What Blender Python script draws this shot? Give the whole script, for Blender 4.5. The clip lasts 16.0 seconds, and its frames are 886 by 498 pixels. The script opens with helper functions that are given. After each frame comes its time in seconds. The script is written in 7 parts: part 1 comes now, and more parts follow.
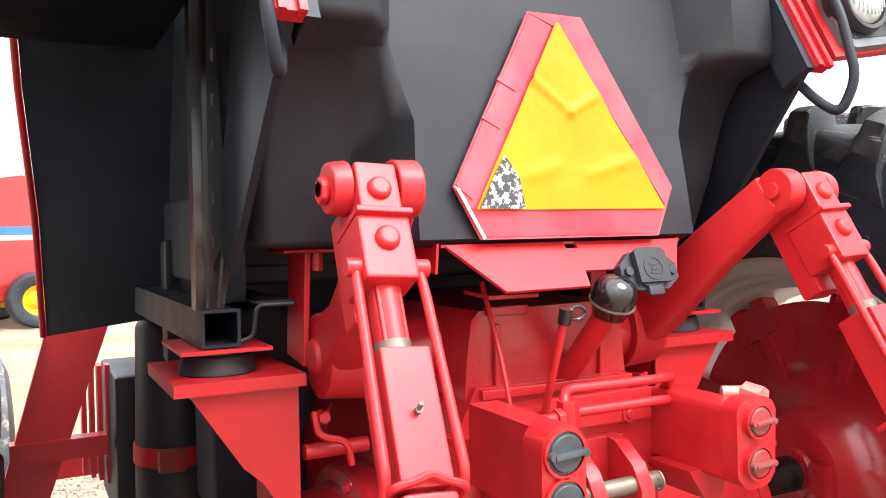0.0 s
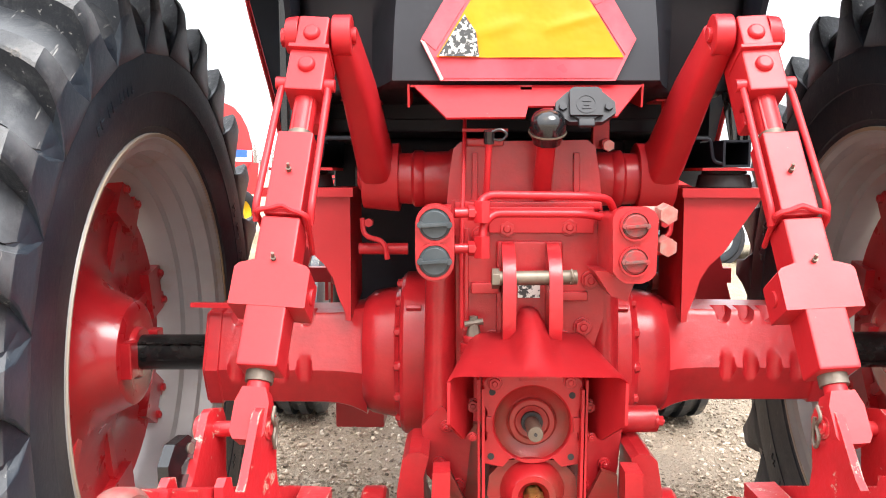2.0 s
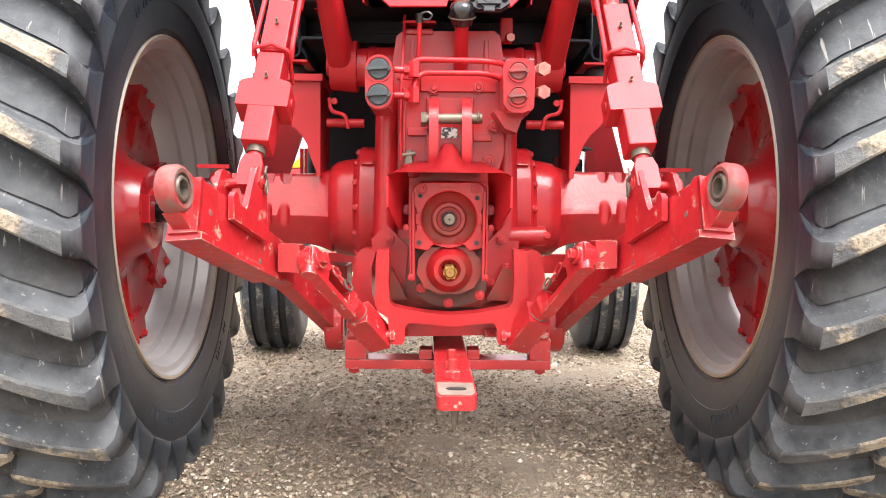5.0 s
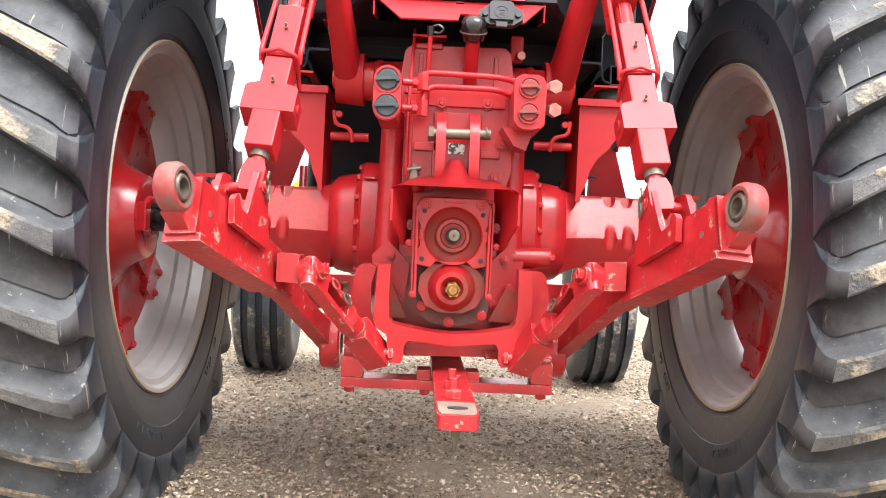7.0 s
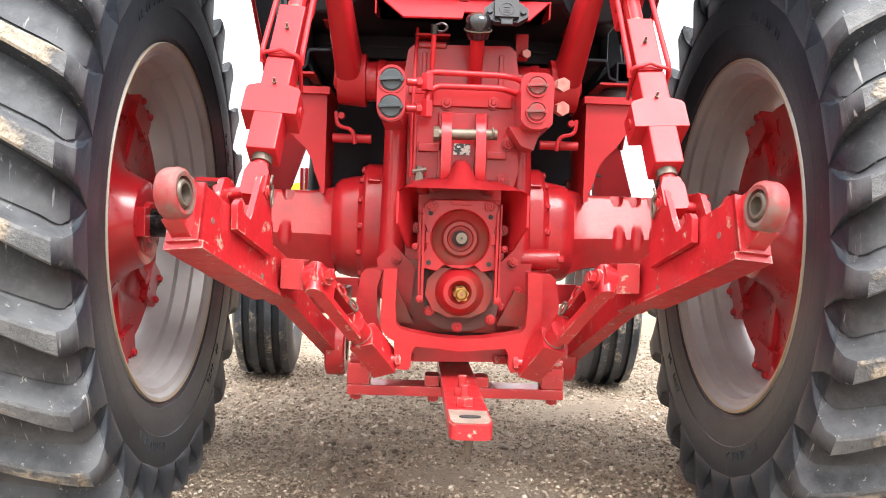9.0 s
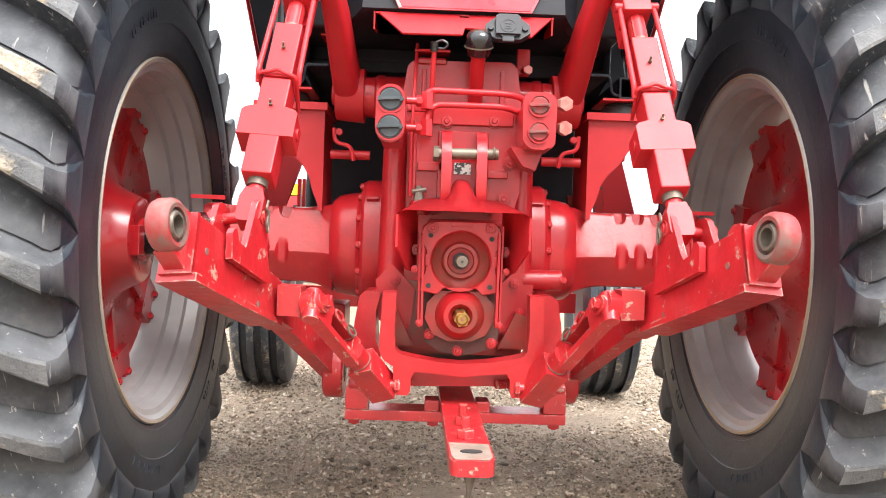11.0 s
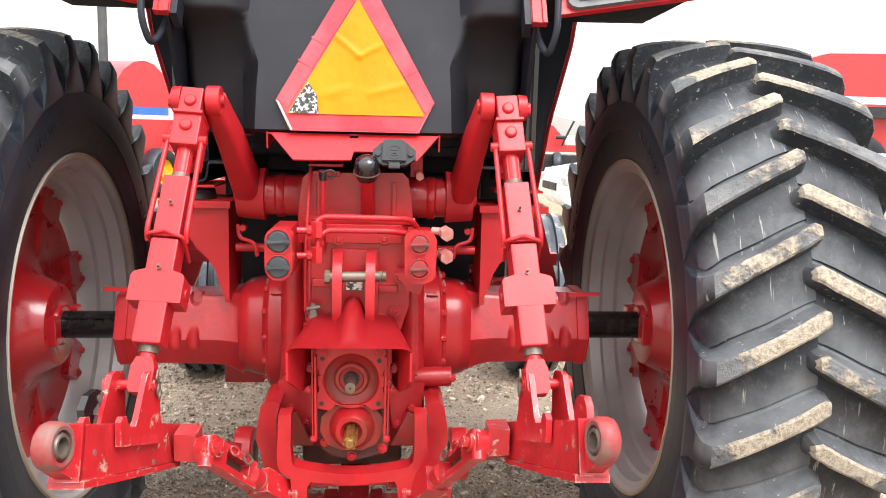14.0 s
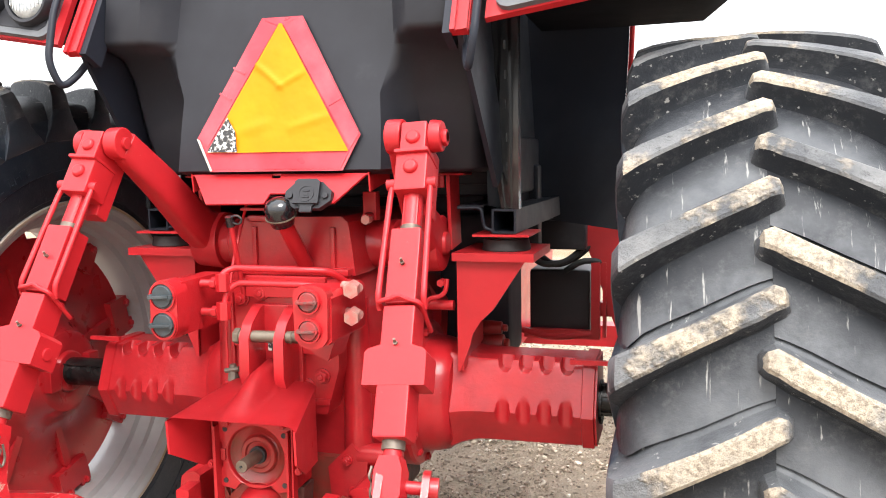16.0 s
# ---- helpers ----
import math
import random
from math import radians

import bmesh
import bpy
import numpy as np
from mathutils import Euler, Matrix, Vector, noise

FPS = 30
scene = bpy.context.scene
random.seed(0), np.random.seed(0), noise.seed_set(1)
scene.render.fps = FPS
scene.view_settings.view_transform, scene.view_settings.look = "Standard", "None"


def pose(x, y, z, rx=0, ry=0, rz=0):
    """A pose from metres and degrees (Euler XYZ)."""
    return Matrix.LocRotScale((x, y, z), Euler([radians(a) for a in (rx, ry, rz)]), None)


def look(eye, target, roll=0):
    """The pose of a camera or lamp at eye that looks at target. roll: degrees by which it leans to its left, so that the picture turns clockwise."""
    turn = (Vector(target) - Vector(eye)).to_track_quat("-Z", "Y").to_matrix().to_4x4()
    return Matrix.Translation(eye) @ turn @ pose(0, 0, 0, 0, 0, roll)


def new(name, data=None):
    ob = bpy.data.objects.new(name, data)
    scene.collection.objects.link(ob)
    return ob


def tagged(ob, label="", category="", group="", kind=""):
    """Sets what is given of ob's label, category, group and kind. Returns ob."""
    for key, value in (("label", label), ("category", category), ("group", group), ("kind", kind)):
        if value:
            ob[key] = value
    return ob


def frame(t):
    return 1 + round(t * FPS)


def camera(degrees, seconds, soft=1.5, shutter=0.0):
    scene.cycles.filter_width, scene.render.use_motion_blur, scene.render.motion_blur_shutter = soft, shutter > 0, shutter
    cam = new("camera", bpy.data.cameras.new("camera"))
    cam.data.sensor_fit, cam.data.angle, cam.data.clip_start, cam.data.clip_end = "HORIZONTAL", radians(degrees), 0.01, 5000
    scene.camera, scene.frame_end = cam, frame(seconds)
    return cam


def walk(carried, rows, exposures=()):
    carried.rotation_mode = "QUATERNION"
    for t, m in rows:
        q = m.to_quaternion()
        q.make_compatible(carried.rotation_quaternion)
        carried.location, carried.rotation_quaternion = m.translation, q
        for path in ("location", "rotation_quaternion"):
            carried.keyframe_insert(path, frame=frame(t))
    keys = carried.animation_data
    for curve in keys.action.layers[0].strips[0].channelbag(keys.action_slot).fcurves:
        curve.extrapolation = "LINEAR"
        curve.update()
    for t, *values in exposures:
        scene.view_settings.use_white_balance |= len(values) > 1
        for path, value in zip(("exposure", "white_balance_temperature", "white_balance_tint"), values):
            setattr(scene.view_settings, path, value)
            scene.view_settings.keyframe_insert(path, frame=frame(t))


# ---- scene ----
cam = camera(55.3, 16.0, soft=1.0)
METRES, EYE, TILT, LEAN, TURN = 3.83, 1.445, -3.18, 0.473, -27.32
SIDE, BACK = -0.768, -1.40
ROWS = [
    (0.5, 0.0779, -0.0336, -0.0047, 10.52, -1.37, 0.59),
    (1.0, 0.1304, -0.034, -0.024, 16.43, -2.55, 0.84),
    (1.5, 0.1717, -0.0191, -0.042, 20.09, -2.97, -0.62),
    (2.0, 0.2186, -0.0542, -0.0598, 28.33, -2.46, -2.0),
    (2.5, 0.2512, -0.0975, -0.0774, 29.33, -3.76, -2.29),
    (3.0, 0.2721, -0.1467, -0.0906, 26.94, -3.73, -0.88),
    (3.5, 0.3025, -0.1677, -0.1155, 26.78, -3.25, -0.46),
    (6.0, 0.3182, -0.1836, -0.1886, 26.64, 1.97, -4.04),
    (6.5, 0.3112, -0.1777, -0.1884, 26.63, 2.31, -4.53),
    (7.0, 0.3043, -0.1725, -0.1873, 26.01, 2.32, -4.46),
    (7.5, 0.3012, -0.1706, -0.1862, 25.87, 2.3, -4.13),
    (8.0, 0.2995, -0.1698, -0.1858, 25.97, 2.3, -3.95),
    (10.5, 0.2875, -0.1563, -0.177, 25.78, 2.22, -3.48),
    (11.0, 0.2876, -0.1558, -0.1697, 25.82, 2.18, -3.72),
    (11.5, 0.286, -0.1549, -0.1553, 25.82, 2.09, -4.18),
    (12.0, 0.2846, -0.1572, -0.1228, 25.9, 1.44, -4.61),
    (12.5, 0.276, -0.1611, -0.0774, 25.87, 1.35, -4.21),
    (13.0, 0.2686, -0.1672, -0.0434, 25.27, 0.43, -3.73),
    (13.5, 0.2862, -0.1718, -0.0256, 22.51, -2.75, -3.48),
    (14.0, 0.3409, -0.1679, -0.0156, 23.69, -5.34, -3.06),
    (14.5, 0.3686, -0.1381, -0.0175, 27.71, -5.97, -2.08),
    (15.0, 0.3902, -0.0714, -0.0136, 29.81, -5.47, -2.67),
    (15.5, 0.4274, -0.0151, -0.0094, 32.81, -5.0, -0.1),
    (16.0, 0.4729, 0.0354, -0.0009, 43.2, -4.05, -1.65),
]
EXPOSURES = [(0.0, 0.78), (0.5, 0.72), (1.5, 0.66), (3.5, 0.66), (7.0, 0.63), (11.0, 0.66), (12.0, 0.66), (12.5, 0.42), (13.5, 0.22), (14.0, 0.32), (15.0, 0.50), (16.0, 0.52)]
BETWEEN = [
    (0.0, look((-0.770, -1.412, 1.419), (0.145, 0.365, 1.365), -1.0)),
    (0.2, look((-0.676, -1.508, 1.405), (0.096, 0.336, 1.350), -1.6)),
    (0.8, look((-0.465, -1.746, 1.388), (-0.028, 0.198, 1.223), -2.4)),
    (1.2, look((-0.316, -1.747, 1.298), (0.003, 0.220, 1.128), -2.1)),
    (1.7, look((-0.178, -1.835, 1.268), (-0.032, 0.153, 1.100), -0.6)),
    (2.3, look((-0.087, -2.113, 1.180), (-0.188, -0.130, 0.941), -0.5)),
    (2.7, look((-0.104, -2.277, 1.135), (-0.145, -0.287, 0.943), 0.2)),
    (15.2, look((0.535, -2.266, 1.384), (0.389, -0.288, 1.126), -1.0)),
    (15.7, look((0.795, -2.155, 1.402), (0.421, -0.203, 1.176), -1.5)),
]
START = pose(SIDE, BACK, EYE, TILT, LEAN, TURN)
PATH = [(t, START @ pose(METRES * x, METRES * y, METRES * z, 90 + pitch, roll, yaw)) for t, x, y, z, yaw, pitch, roll in ROWS] + BETWEEN
walk(cam, sorted(PATH, key=lambda row: row[0]), exposures=EXPOSURES)

# ---- light ----
world = bpy.data.worlds.new("overcast")
scene.world = world
world.use_nodes = True
wn = world.node_tree.nodes
wl = world.node_tree.links
sky = wn.new("ShaderNodeTexSky")
sky.sky_type = "NISHITA"
sky.sun_disc = False
sky.sun_elevation, sky.sun_rotation = radians(48), radians(200)
sky.air_density, sky.dust_density = 1.6, 4.0
dim = wn.new("ShaderNodeMix")
dim.data_type, dim.blend_type = "RGBA", "MULTIPLY"
dim.inputs[0].default_value = 1.0
wl.new(sky.outputs[0], dim.inputs[6])
dim.inputs[7].default_value = (0.10, 0.10, 0.10, 1)
veil = wn.new("ShaderNodeMix")
veil.data_type = "RGBA"
veil.inputs[0].default_value = 0.82
wl.new(dim.outputs[2], veil.inputs[6])
veil.inputs[7].default_value = (0.97, 0.99, 1.035, 1)
# an overcast dome is brighter overhead than at the horizon
where = wn.new("ShaderNodeTexCoord")
split = wn.new("ShaderNodeSeparateXYZ")
wl.new(where.outputs["Generated"], split.inputs[0])
dome = wn.new("ShaderNodeMapRange")
dome.inputs[3].default_value, dome.inputs[4].default_value = 0.62, 1.55
wl.new(split.outputs[2], dome.inputs[0])
lift_sky = wn.new("ShaderNodeVectorMath")
lift_sky.operation = "SCALE"
wl.new(veil.outputs[2], lift_sky.inputs[0])
wl.new(dome.outputs[0], lift_sky.inputs["Scale"])
wl.new(lift_sky.outputs[0], wn["Background"].inputs[0])
wn["Background"].inputs[1].default_value = 2.0

sun = new("sun", bpy.data.lights.new("sun", "SUN"))
sun.data.energy, sun.data.angle, sun.data.color = 3.4, radians(34), (1.0, 0.985, 0.965)
sun.matrix_world = look((5, -8, 13), (0, 0, 0))

# ---- materials ----
def nodes_of(name):
    m = bpy.data.materials.new(name)
    m.use_nodes = True
    t = m.node_tree
    return m, t, t.nodes["Principled BSDF"]


def noise_node(t, scale, detail=4.0, rough=0.6, coord=None, stretch=None):
    n = t.nodes.new("ShaderNodeTexNoise")
    n.inputs["Scale"].default_value = scale
    n.inputs["Detail"].default_value = detail
    n.inputs["Roughness"].default_value = rough
    c = t.nodes.new("ShaderNodeTexCoord")
    src = c.outputs[coord or "Object"]
    if stretch:
        mp = t.nodes.new("ShaderNodeMapping")
        mp.inputs["Scale"].default_value = stretch
        t.links.new(src, mp.inputs[0])
        src = mp.outputs[0]
    t.links.new(src, n.inputs["Vector"])
    return n.outputs["Fac"]


def ramp(t, fac, lo, hi):
    r = t.nodes.new("ShaderNodeMapRange")
    r.inputs[1].default_value, r.inputs[2].default_value = lo, hi
    r.interpolation_type = "SMOOTHSTEP"
    t.links.new(fac, r.inputs[0])
    return r.outputs[0]


def mixc(t, fac, a, b):
    n = t.nodes.new("ShaderNodeMix")
    n.data_type = "RGBA"
    for sock, v in ((n.inputs[0], fac), (n.inputs[6], a), (n.inputs[7], b)):
        if isinstance(v, (int, float)):
            sock.default_value = v
        elif isinstance(v, tuple):
            sock.default_value = (*v, 1)
        else:
            t.links.new(v, sock)
    return n.outputs[2]


def mul(t, a, b):
    n = t.nodes.new("ShaderNodeMath")
    n.operation = "MULTIPLY"
    for sock, v in zip(n.inputs, (a, b)):
        if isinstance(v, (int, float)):
            sock.default_value = v
        else:
            t.links.new(v, sock)
    return n.outputs[0]


def bump(t, p, height, strength, distance):
    b = t.nodes.new("ShaderNodeBump")
    b.inputs["Strength"].default_value, b.inputs["Distance"].default_value = strength, distance
    t.links.new(height, b.inputs["Height"])
    t.links.new(b.outputs[0], p.inputs["Normal"])


def edge_wear(t, radius):
    """1 along sharp edges, 0 on flat faces: how far the rounded normal turns from the true one."""
    b = t.nodes.new("ShaderNodeBevel")
    b.samples = 4
    b.inputs["Radius"].default_value = radius
    g = t.nodes.new("ShaderNodeNewGeometry")
    d = t.nodes.new("ShaderNodeVectorMath")
    d.operation = "DOT_PRODUCT"
    t.links.new(b.outputs[0], d.inputs[0])
    t.links.new(g.outputs["Normal"], d.inputs[1])
    r = t.nodes.new("ShaderNodeMapRange")
    r.inputs[1].default_value, r.inputs[2].default_value = 0.985, 0.90
    t.links.new(d.outputs["Value"], r.inputs[0])
    return r.outputs[0]


def surface(name, base, tint, rough, metal=0.0, coat=0.0, scale=6.0, spots=None, spot_at=(0.66, 0.74), spot_scale=40.0, relief=None, rough_var=0.12, gloss=0.5, coat_rough=0.12, edge=None):
    """Base colour drifting to tint, optional spots of wear or of painted sheen, worn edges, and fine relief (scale,
    strength, distance).
    """
    m, t, p = nodes_of(name)
    drift = ramp(t, noise_node(t, scale, 5), 0.35, 0.7)
    col = mixc(t, drift, base, tint)
    if spots:
        col = mixc(t, ramp(t, noise_node(t, spot_scale, 6, 0.7), *spot_at), col, spots)
    if edge:
        col = mixc(t, mul(t, edge_wear(t, 0.005), ramp(t, noise_node(t, 22, 5, 0.7), 0.50, 0.62)), col, edge)
    t.links.new(col, p.inputs["Base Color"])
    p.inputs["Metallic"].default_value = metal
    p.inputs["Specular IOR Level"].default_value = gloss
    p.inputs["Coat Weight"].default_value = coat
    p.inputs["Coat Roughness"].default_value = coat_rough
    r = t.nodes.new("ShaderNodeMapRange")
    r.inputs[3].default_value, r.inputs[4].default_value = max(0.03, rough - rough_var), rough + rough_var
    t.links.new(noise_node(t, scale * 3, 4), r.inputs[0])
    t.links.new(r.outputs[0], p.inputs["Roughness"])
    if relief:
        bump(t, p, noise_node(t, relief[0], 4), relief[1], relief[2])
    return m


def cast_material(name, base, tint):
    """Glossy red paint brushed over rough casting: lumps, fine pits, grime in blotches and chips."""
    m, t, p = nodes_of(name)
    col = mixc(t, ramp(t, noise_node(t, 9, 5), 0.35, 0.7), base, tint)
    col = mixc(t, mul(t, ramp(t, noise_node(t, 6, 6, 0.7), 0.58, 0.78), 0.3), col, (0.20, 0.014, 0.014))
    col = mixc(t, ramp(t, noise_node(t, 42, 6, 0.75), 0.68, 0.74), col, (0.36, 0.12, 0.09))
    t.links.new(col, p.inputs["Base Color"])
    r = t.nodes.new("ShaderNodeMapRange")
    r.inputs[3].default_value, r.inputs[4].default_value = 0.25, 0.45
    t.links.new(noise_node(t, 16, 5), r.inputs[0])
    t.links.new(r.outputs[0], p.inputs["Roughness"])
    p.inputs["Specular IOR Level"].default_value = 0.30
    p.inputs["Coat Weight"].default_value = 0.45
    p.inputs["Coat Roughness"].default_value = 0.09
    lump = noise_node(t, 30, 3, 0.5)
    pit = noise_node(t, 95, 5, 0.7)
    b = t.nodes.new("ShaderNodeBump")
    b.inputs["Strength"].default_value, b.inputs["Distance"].default_value = 0.20, 0.005
    t.links.new(lump, b.inputs["Height"])
    c = t.nodes.new("ShaderNodeBump")
    c.inputs["Strength"].default_value, c.inputs["Distance"].default_value = 0.30, 0.002
    t.links.new(pit, c.inputs["Height"])
    t.links.new(b.outputs[0], c.inputs["Normal"])
    t.links.new(c.outputs[0], p.inputs["Normal"])
    t.links.new(c.outputs[0], p.inputs["Coat Normal"])
    return m


RED = (0.49, 0.017, 0.023)
red_cast = cast_material("red_cast_paint", (0.46, 0.0155, 0.021), (0.34, 0.012, 0.016))
red_grimy = cast_material("grimy_red_casting", (0.30, 0.020, 0.018), (0.17, 0.045, 0.030))
red_boss = cast_material("grimy_red_boss", (0.36, 0.012, 0.016), (0.20, 0.030, 0.022))
red_plate = surface("red_plate_paint", RED, (0.42, 0.015, 0.020), 0.42, coat=0.16, coat_rough=0.25, gloss=0.32, scale=5, spots=(0.60, 0.22, 0.19), spot_at=(0.68, 0.74), spot_scale=38, relief=(26, 0.16, 0.004))
red_wheel = surface("red_wheel_paint", (0.43, 0.013, 0.018), (0.31, 0.010, 0.014), 0.30, coat=0.5, gloss=0.4, scale=5, spots=(0.32, 0.16, 0.10), spot_at=(0.66, 0.80), spot_scale=14, relief=(40, 0.10, 0.004))
red_worn = surface("red_worn_paint", (0.47, 0.017, 0.023), (0.35, 0.016, 0.019), 0.34, coat=0.36, coat_rough=0.16, gloss=0.42, scale=9, spots=(0.42, 0.27, 0.21), spot_at=(0.61, 0.66), spot_scale=30, relief=(42, 0.35, 0.004), edge=(0.50, 0.33, 0.27))
red_far = surface("red_machine_paint", (0.55, 0.03, 0.035), (0.45, 0.03, 0.03), 0.4, coat=0.2, scale=2)
# the broad grey spots put a soft sheen into the black
black_plastic = surface("black_moulded_plastic", (0.020, 0.020, 0.024), (0.028, 0.028, 0.032), 0.48, scale=3, spots=(0.06, 0.06, 0.063), spot_at=(0.60, 0.85), spot_scale=5, relief=(420, 0.10, 0.001), gloss=0.35)
black_paint = surface("black_steel_paint", (0.014, 0.016, 0.023), (0.020, 0.022, 0.030), 0.42, scale=5, spots=(0.03, 0.03, 0.034), spot_at=(0.68, 0.82), spot_scale=12, relief=(50, 0.05, 0.002), gloss=0.22)
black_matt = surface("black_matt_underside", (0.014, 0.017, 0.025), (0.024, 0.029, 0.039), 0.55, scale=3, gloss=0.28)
black_shell = surface("black_fender_shell", (0.007, 0.008, 0.012), (0.012, 0.014, 0.019), 0.85, scale=5, relief=(60, 0.1, 0.002), gloss=0.04)
black_gloss = surface("black_gloss_plastic", (0.008, 0.008, 0.009), (0.012, 0.012, 0.013), 0.16, coat=0.4, scale=20)
rubber_plain = surface("mount_rubber", (0.016, 0.016, 0.017), (0.030, 0.029, 0.028), 0.7, scale=20)
shaft_black = surface("greased_black_shaft", (0.010, 0.010, 0.011), (0.03, 0.028, 0.026), 0.22, metal=0.4, scale=30, rough_var=0.08)
steel = surface("bare_steel", (0.20, 0.17, 0.13), (0.15, 0.115, 0.085), 0.45, metal=0.5, scale=30, relief=(120, 0.1, 0.001))
steel_dull = surface("dull_grey_steel", (0.18, 0.15, 0.12), (0.11, 0.085, 0.065), 0.5, metal=0.45, scale=25, relief=(90, 0.15, 0.002))
bare_worn = surface("scuffed_pale_steel", (0.31, 0.25, 0.205), (0.22, 0.170, 0.135), 0.5, metal=0.15, scale=20, spots=(0.40, 0.04, 0.04), spot_at=(0.60, 0.68), spot_scale=18, relief=(70, 0.2, 0.002))
grime = surface("oily_brown_grime", (0.050, 0.026, 0.020), (0.11, 0.034, 0.026), 0.6, scale=12, relief=(50, 0.4, 0.004))
brass = surface("greasy_brass_spline", (0.42, 0.26, 0.07), (0.22, 0.12, 0.04), 0.32, metal=0.75, scale=40)
bolt_pale = surface("worn_bolt_head", (0.55, 0.17, 0.15), (0.46, 0.30, 0.25), 0.4, metal=0.2, scale=60)
rust_grey = surface("dusty_cast_grey", (0.30, 0.022, 0.024), (0.15, 0.115, 0.095), 0.5, scale=16, relief=(60, 0.3, 0.004))
coupler_grey = surface("grey_dust_cap", (0.035, 0.045, 0.050), (0.06, 0.07, 0.075), 0.42, scale=30)
sign_red = surface("reflective_red_border", (0.46, 0.035, 0.055), (0.56, 0.09, 0.11), 0.32, scale=8, spots=(0.66, 0.35, 0.34), spot_at=(0.70, 0.76), spot_scale=30, relief=(14, 0.12, 0.004))
sign_fresh = surface("bright_red_border", (0.58, 0.014, 0.030), (0.66, 0.05, 0.07), 0.32, scale=8, spots=(0.66, 0.30, 0.30), spot_at=(0.70, 0.76), spot_scale=40, relief=(14, 0.12, 0.004))
sign_yellow = surface("fluorescent_yellow_film", (0.84, 0.215, 0.002), (0.86, 0.265, 0.003), 0.50, scale=4, relief=(6, 0.35, 0.016), gloss=0.22)
sign_edge = surface("bare_sign_metal", (0.60, 0.58, 0.52), (0.40, 0.38, 0.34), 0.45, metal=0.3, scale=30)
yellow_far = surface("yellow_machine_paint", (0.72, 0.48, 0.01), (0.62, 0.40, 0.01), 0.45, scale=3)
white_far = surface("white_vehicle_paint", (0.78, 0.79, 0.80), (0.72, 0.73, 0.75), 0.25, coat=0.5, scale=2)
silver_far = surface("silver_vehicle_paint", (0.42, 0.44, 0.46), (0.36, 0.38, 0.40), 0.25, metal=0.3, coat=0.5, scale=2)
blue_far = surface("blue_stripe_paint", (0.03, 0.12, 0.42), (0.04, 0.16, 0.50), 0.4, scale=3)
dark_glass = surface("dark_vehicle_glass", (0.02, 0.024, 0.028), (0.03, 0.034, 0.038), 0.08, scale=2, rough_var=0.03)
# bluish grey blotches paint the tank's sheen into its colour
tank_black = surface("sheen_toned_tank_plastic", (0.016, 0.016, 0.020), (0.028, 0.029, 0.035), 0.46, scale=2.2, spots=(0.050, 0.050, 0.057), spot_at=(0.58, 0.80), spot_scale=3.5, relief=(420, 0.10, 0.001), gloss=0.28)
lens_red = surface("red_lamp_lens", (0.70, 0.015, 0.035), (0.62, 0.01, 0.03), 0.14, coat=0.6, scale=60, relief=(160, 0.3, 0.003))
lens_clear = surface("ribbed_clear_lens", (0.46, 0.48, 0.48), (0.26, 0.28, 0.29), 0.10, coat=0.6, scale=50, relief=(110, 0.5, 0.004), rough_var=0.05)
grey_trim = surface("grey_rubber_trim", (0.12, 0.125, 0.135), (0.09, 0.095, 0.10), 0.5, scale=12)


def foil_material():
    """Sticker foil worn through: pale flakes on black."""
    m, t, p = nodes_of("torn_sticker_foil")
    n = ramp(t, noise_node(t, 95, 4, 0.6), 0.49, 0.56)
    t.links.new(mixc(t, n, (0.03, 0.03, 0.03), (0.62, 0.60, 0.56)), p.inputs["Base Color"])
    p.inputs["Roughness"].default_value = 0.5
    return m


def rubber_material(name, mud, dust):
    """Weathered tyre rubber with dusty haze, run-down streaks and, where mud > 0, dried pale mud."""
    m, t, p = nodes_of(name)
    haze = ramp(t, noise_node(t, 4.0, 5, 0.55), 0.22, 0.85)
    fine = ramp(t, noise_node(t, 38, 6, 0.7), 0.45, 0.75)
    col = mixc(t, mul(t, haze, dust), (0.005, 0.009, 0.015), (0.10, 0.118, 0.145))
    col = mixc(t, mul(t, fine, 0.10 + 0.25 * dust), col, (0.11, 0.115, 0.12))
    streak = ramp(t, noise_node(t, 9, 5, 0.65, None, (7.0, 7.0, 0.7)), 0.65, 0.73)
    col = mixc(t, mul(t, streak, 0.30 + 0.25 * dust), col, (0.36, 0.355, 0.335))
    if mud:
        patch = ramp(t, noise_node(t, 9, 8, 0.78), 0.66 - 0.30 * mud, 0.76 - 0.16 * mud)
        grain = mixc(t, ramp(t, noise_node(t, 90, 4, 0.7), 0.35, 0.62), (0.25, 0.21, 0.155), (0.52, 0.46, 0.36))
        col = mixc(t, patch, col, grain)
    t.links.new(col, p.inputs["Base Color"])
    p.inputs["Roughness"].default_value = 0.42
    p.inputs["Specular IOR Level"].default_value = 0.50
    bump(t, p, noise_node(t, 80, 5, 0.7), 0.35 if mud else 0.22, 0.004)
    return m


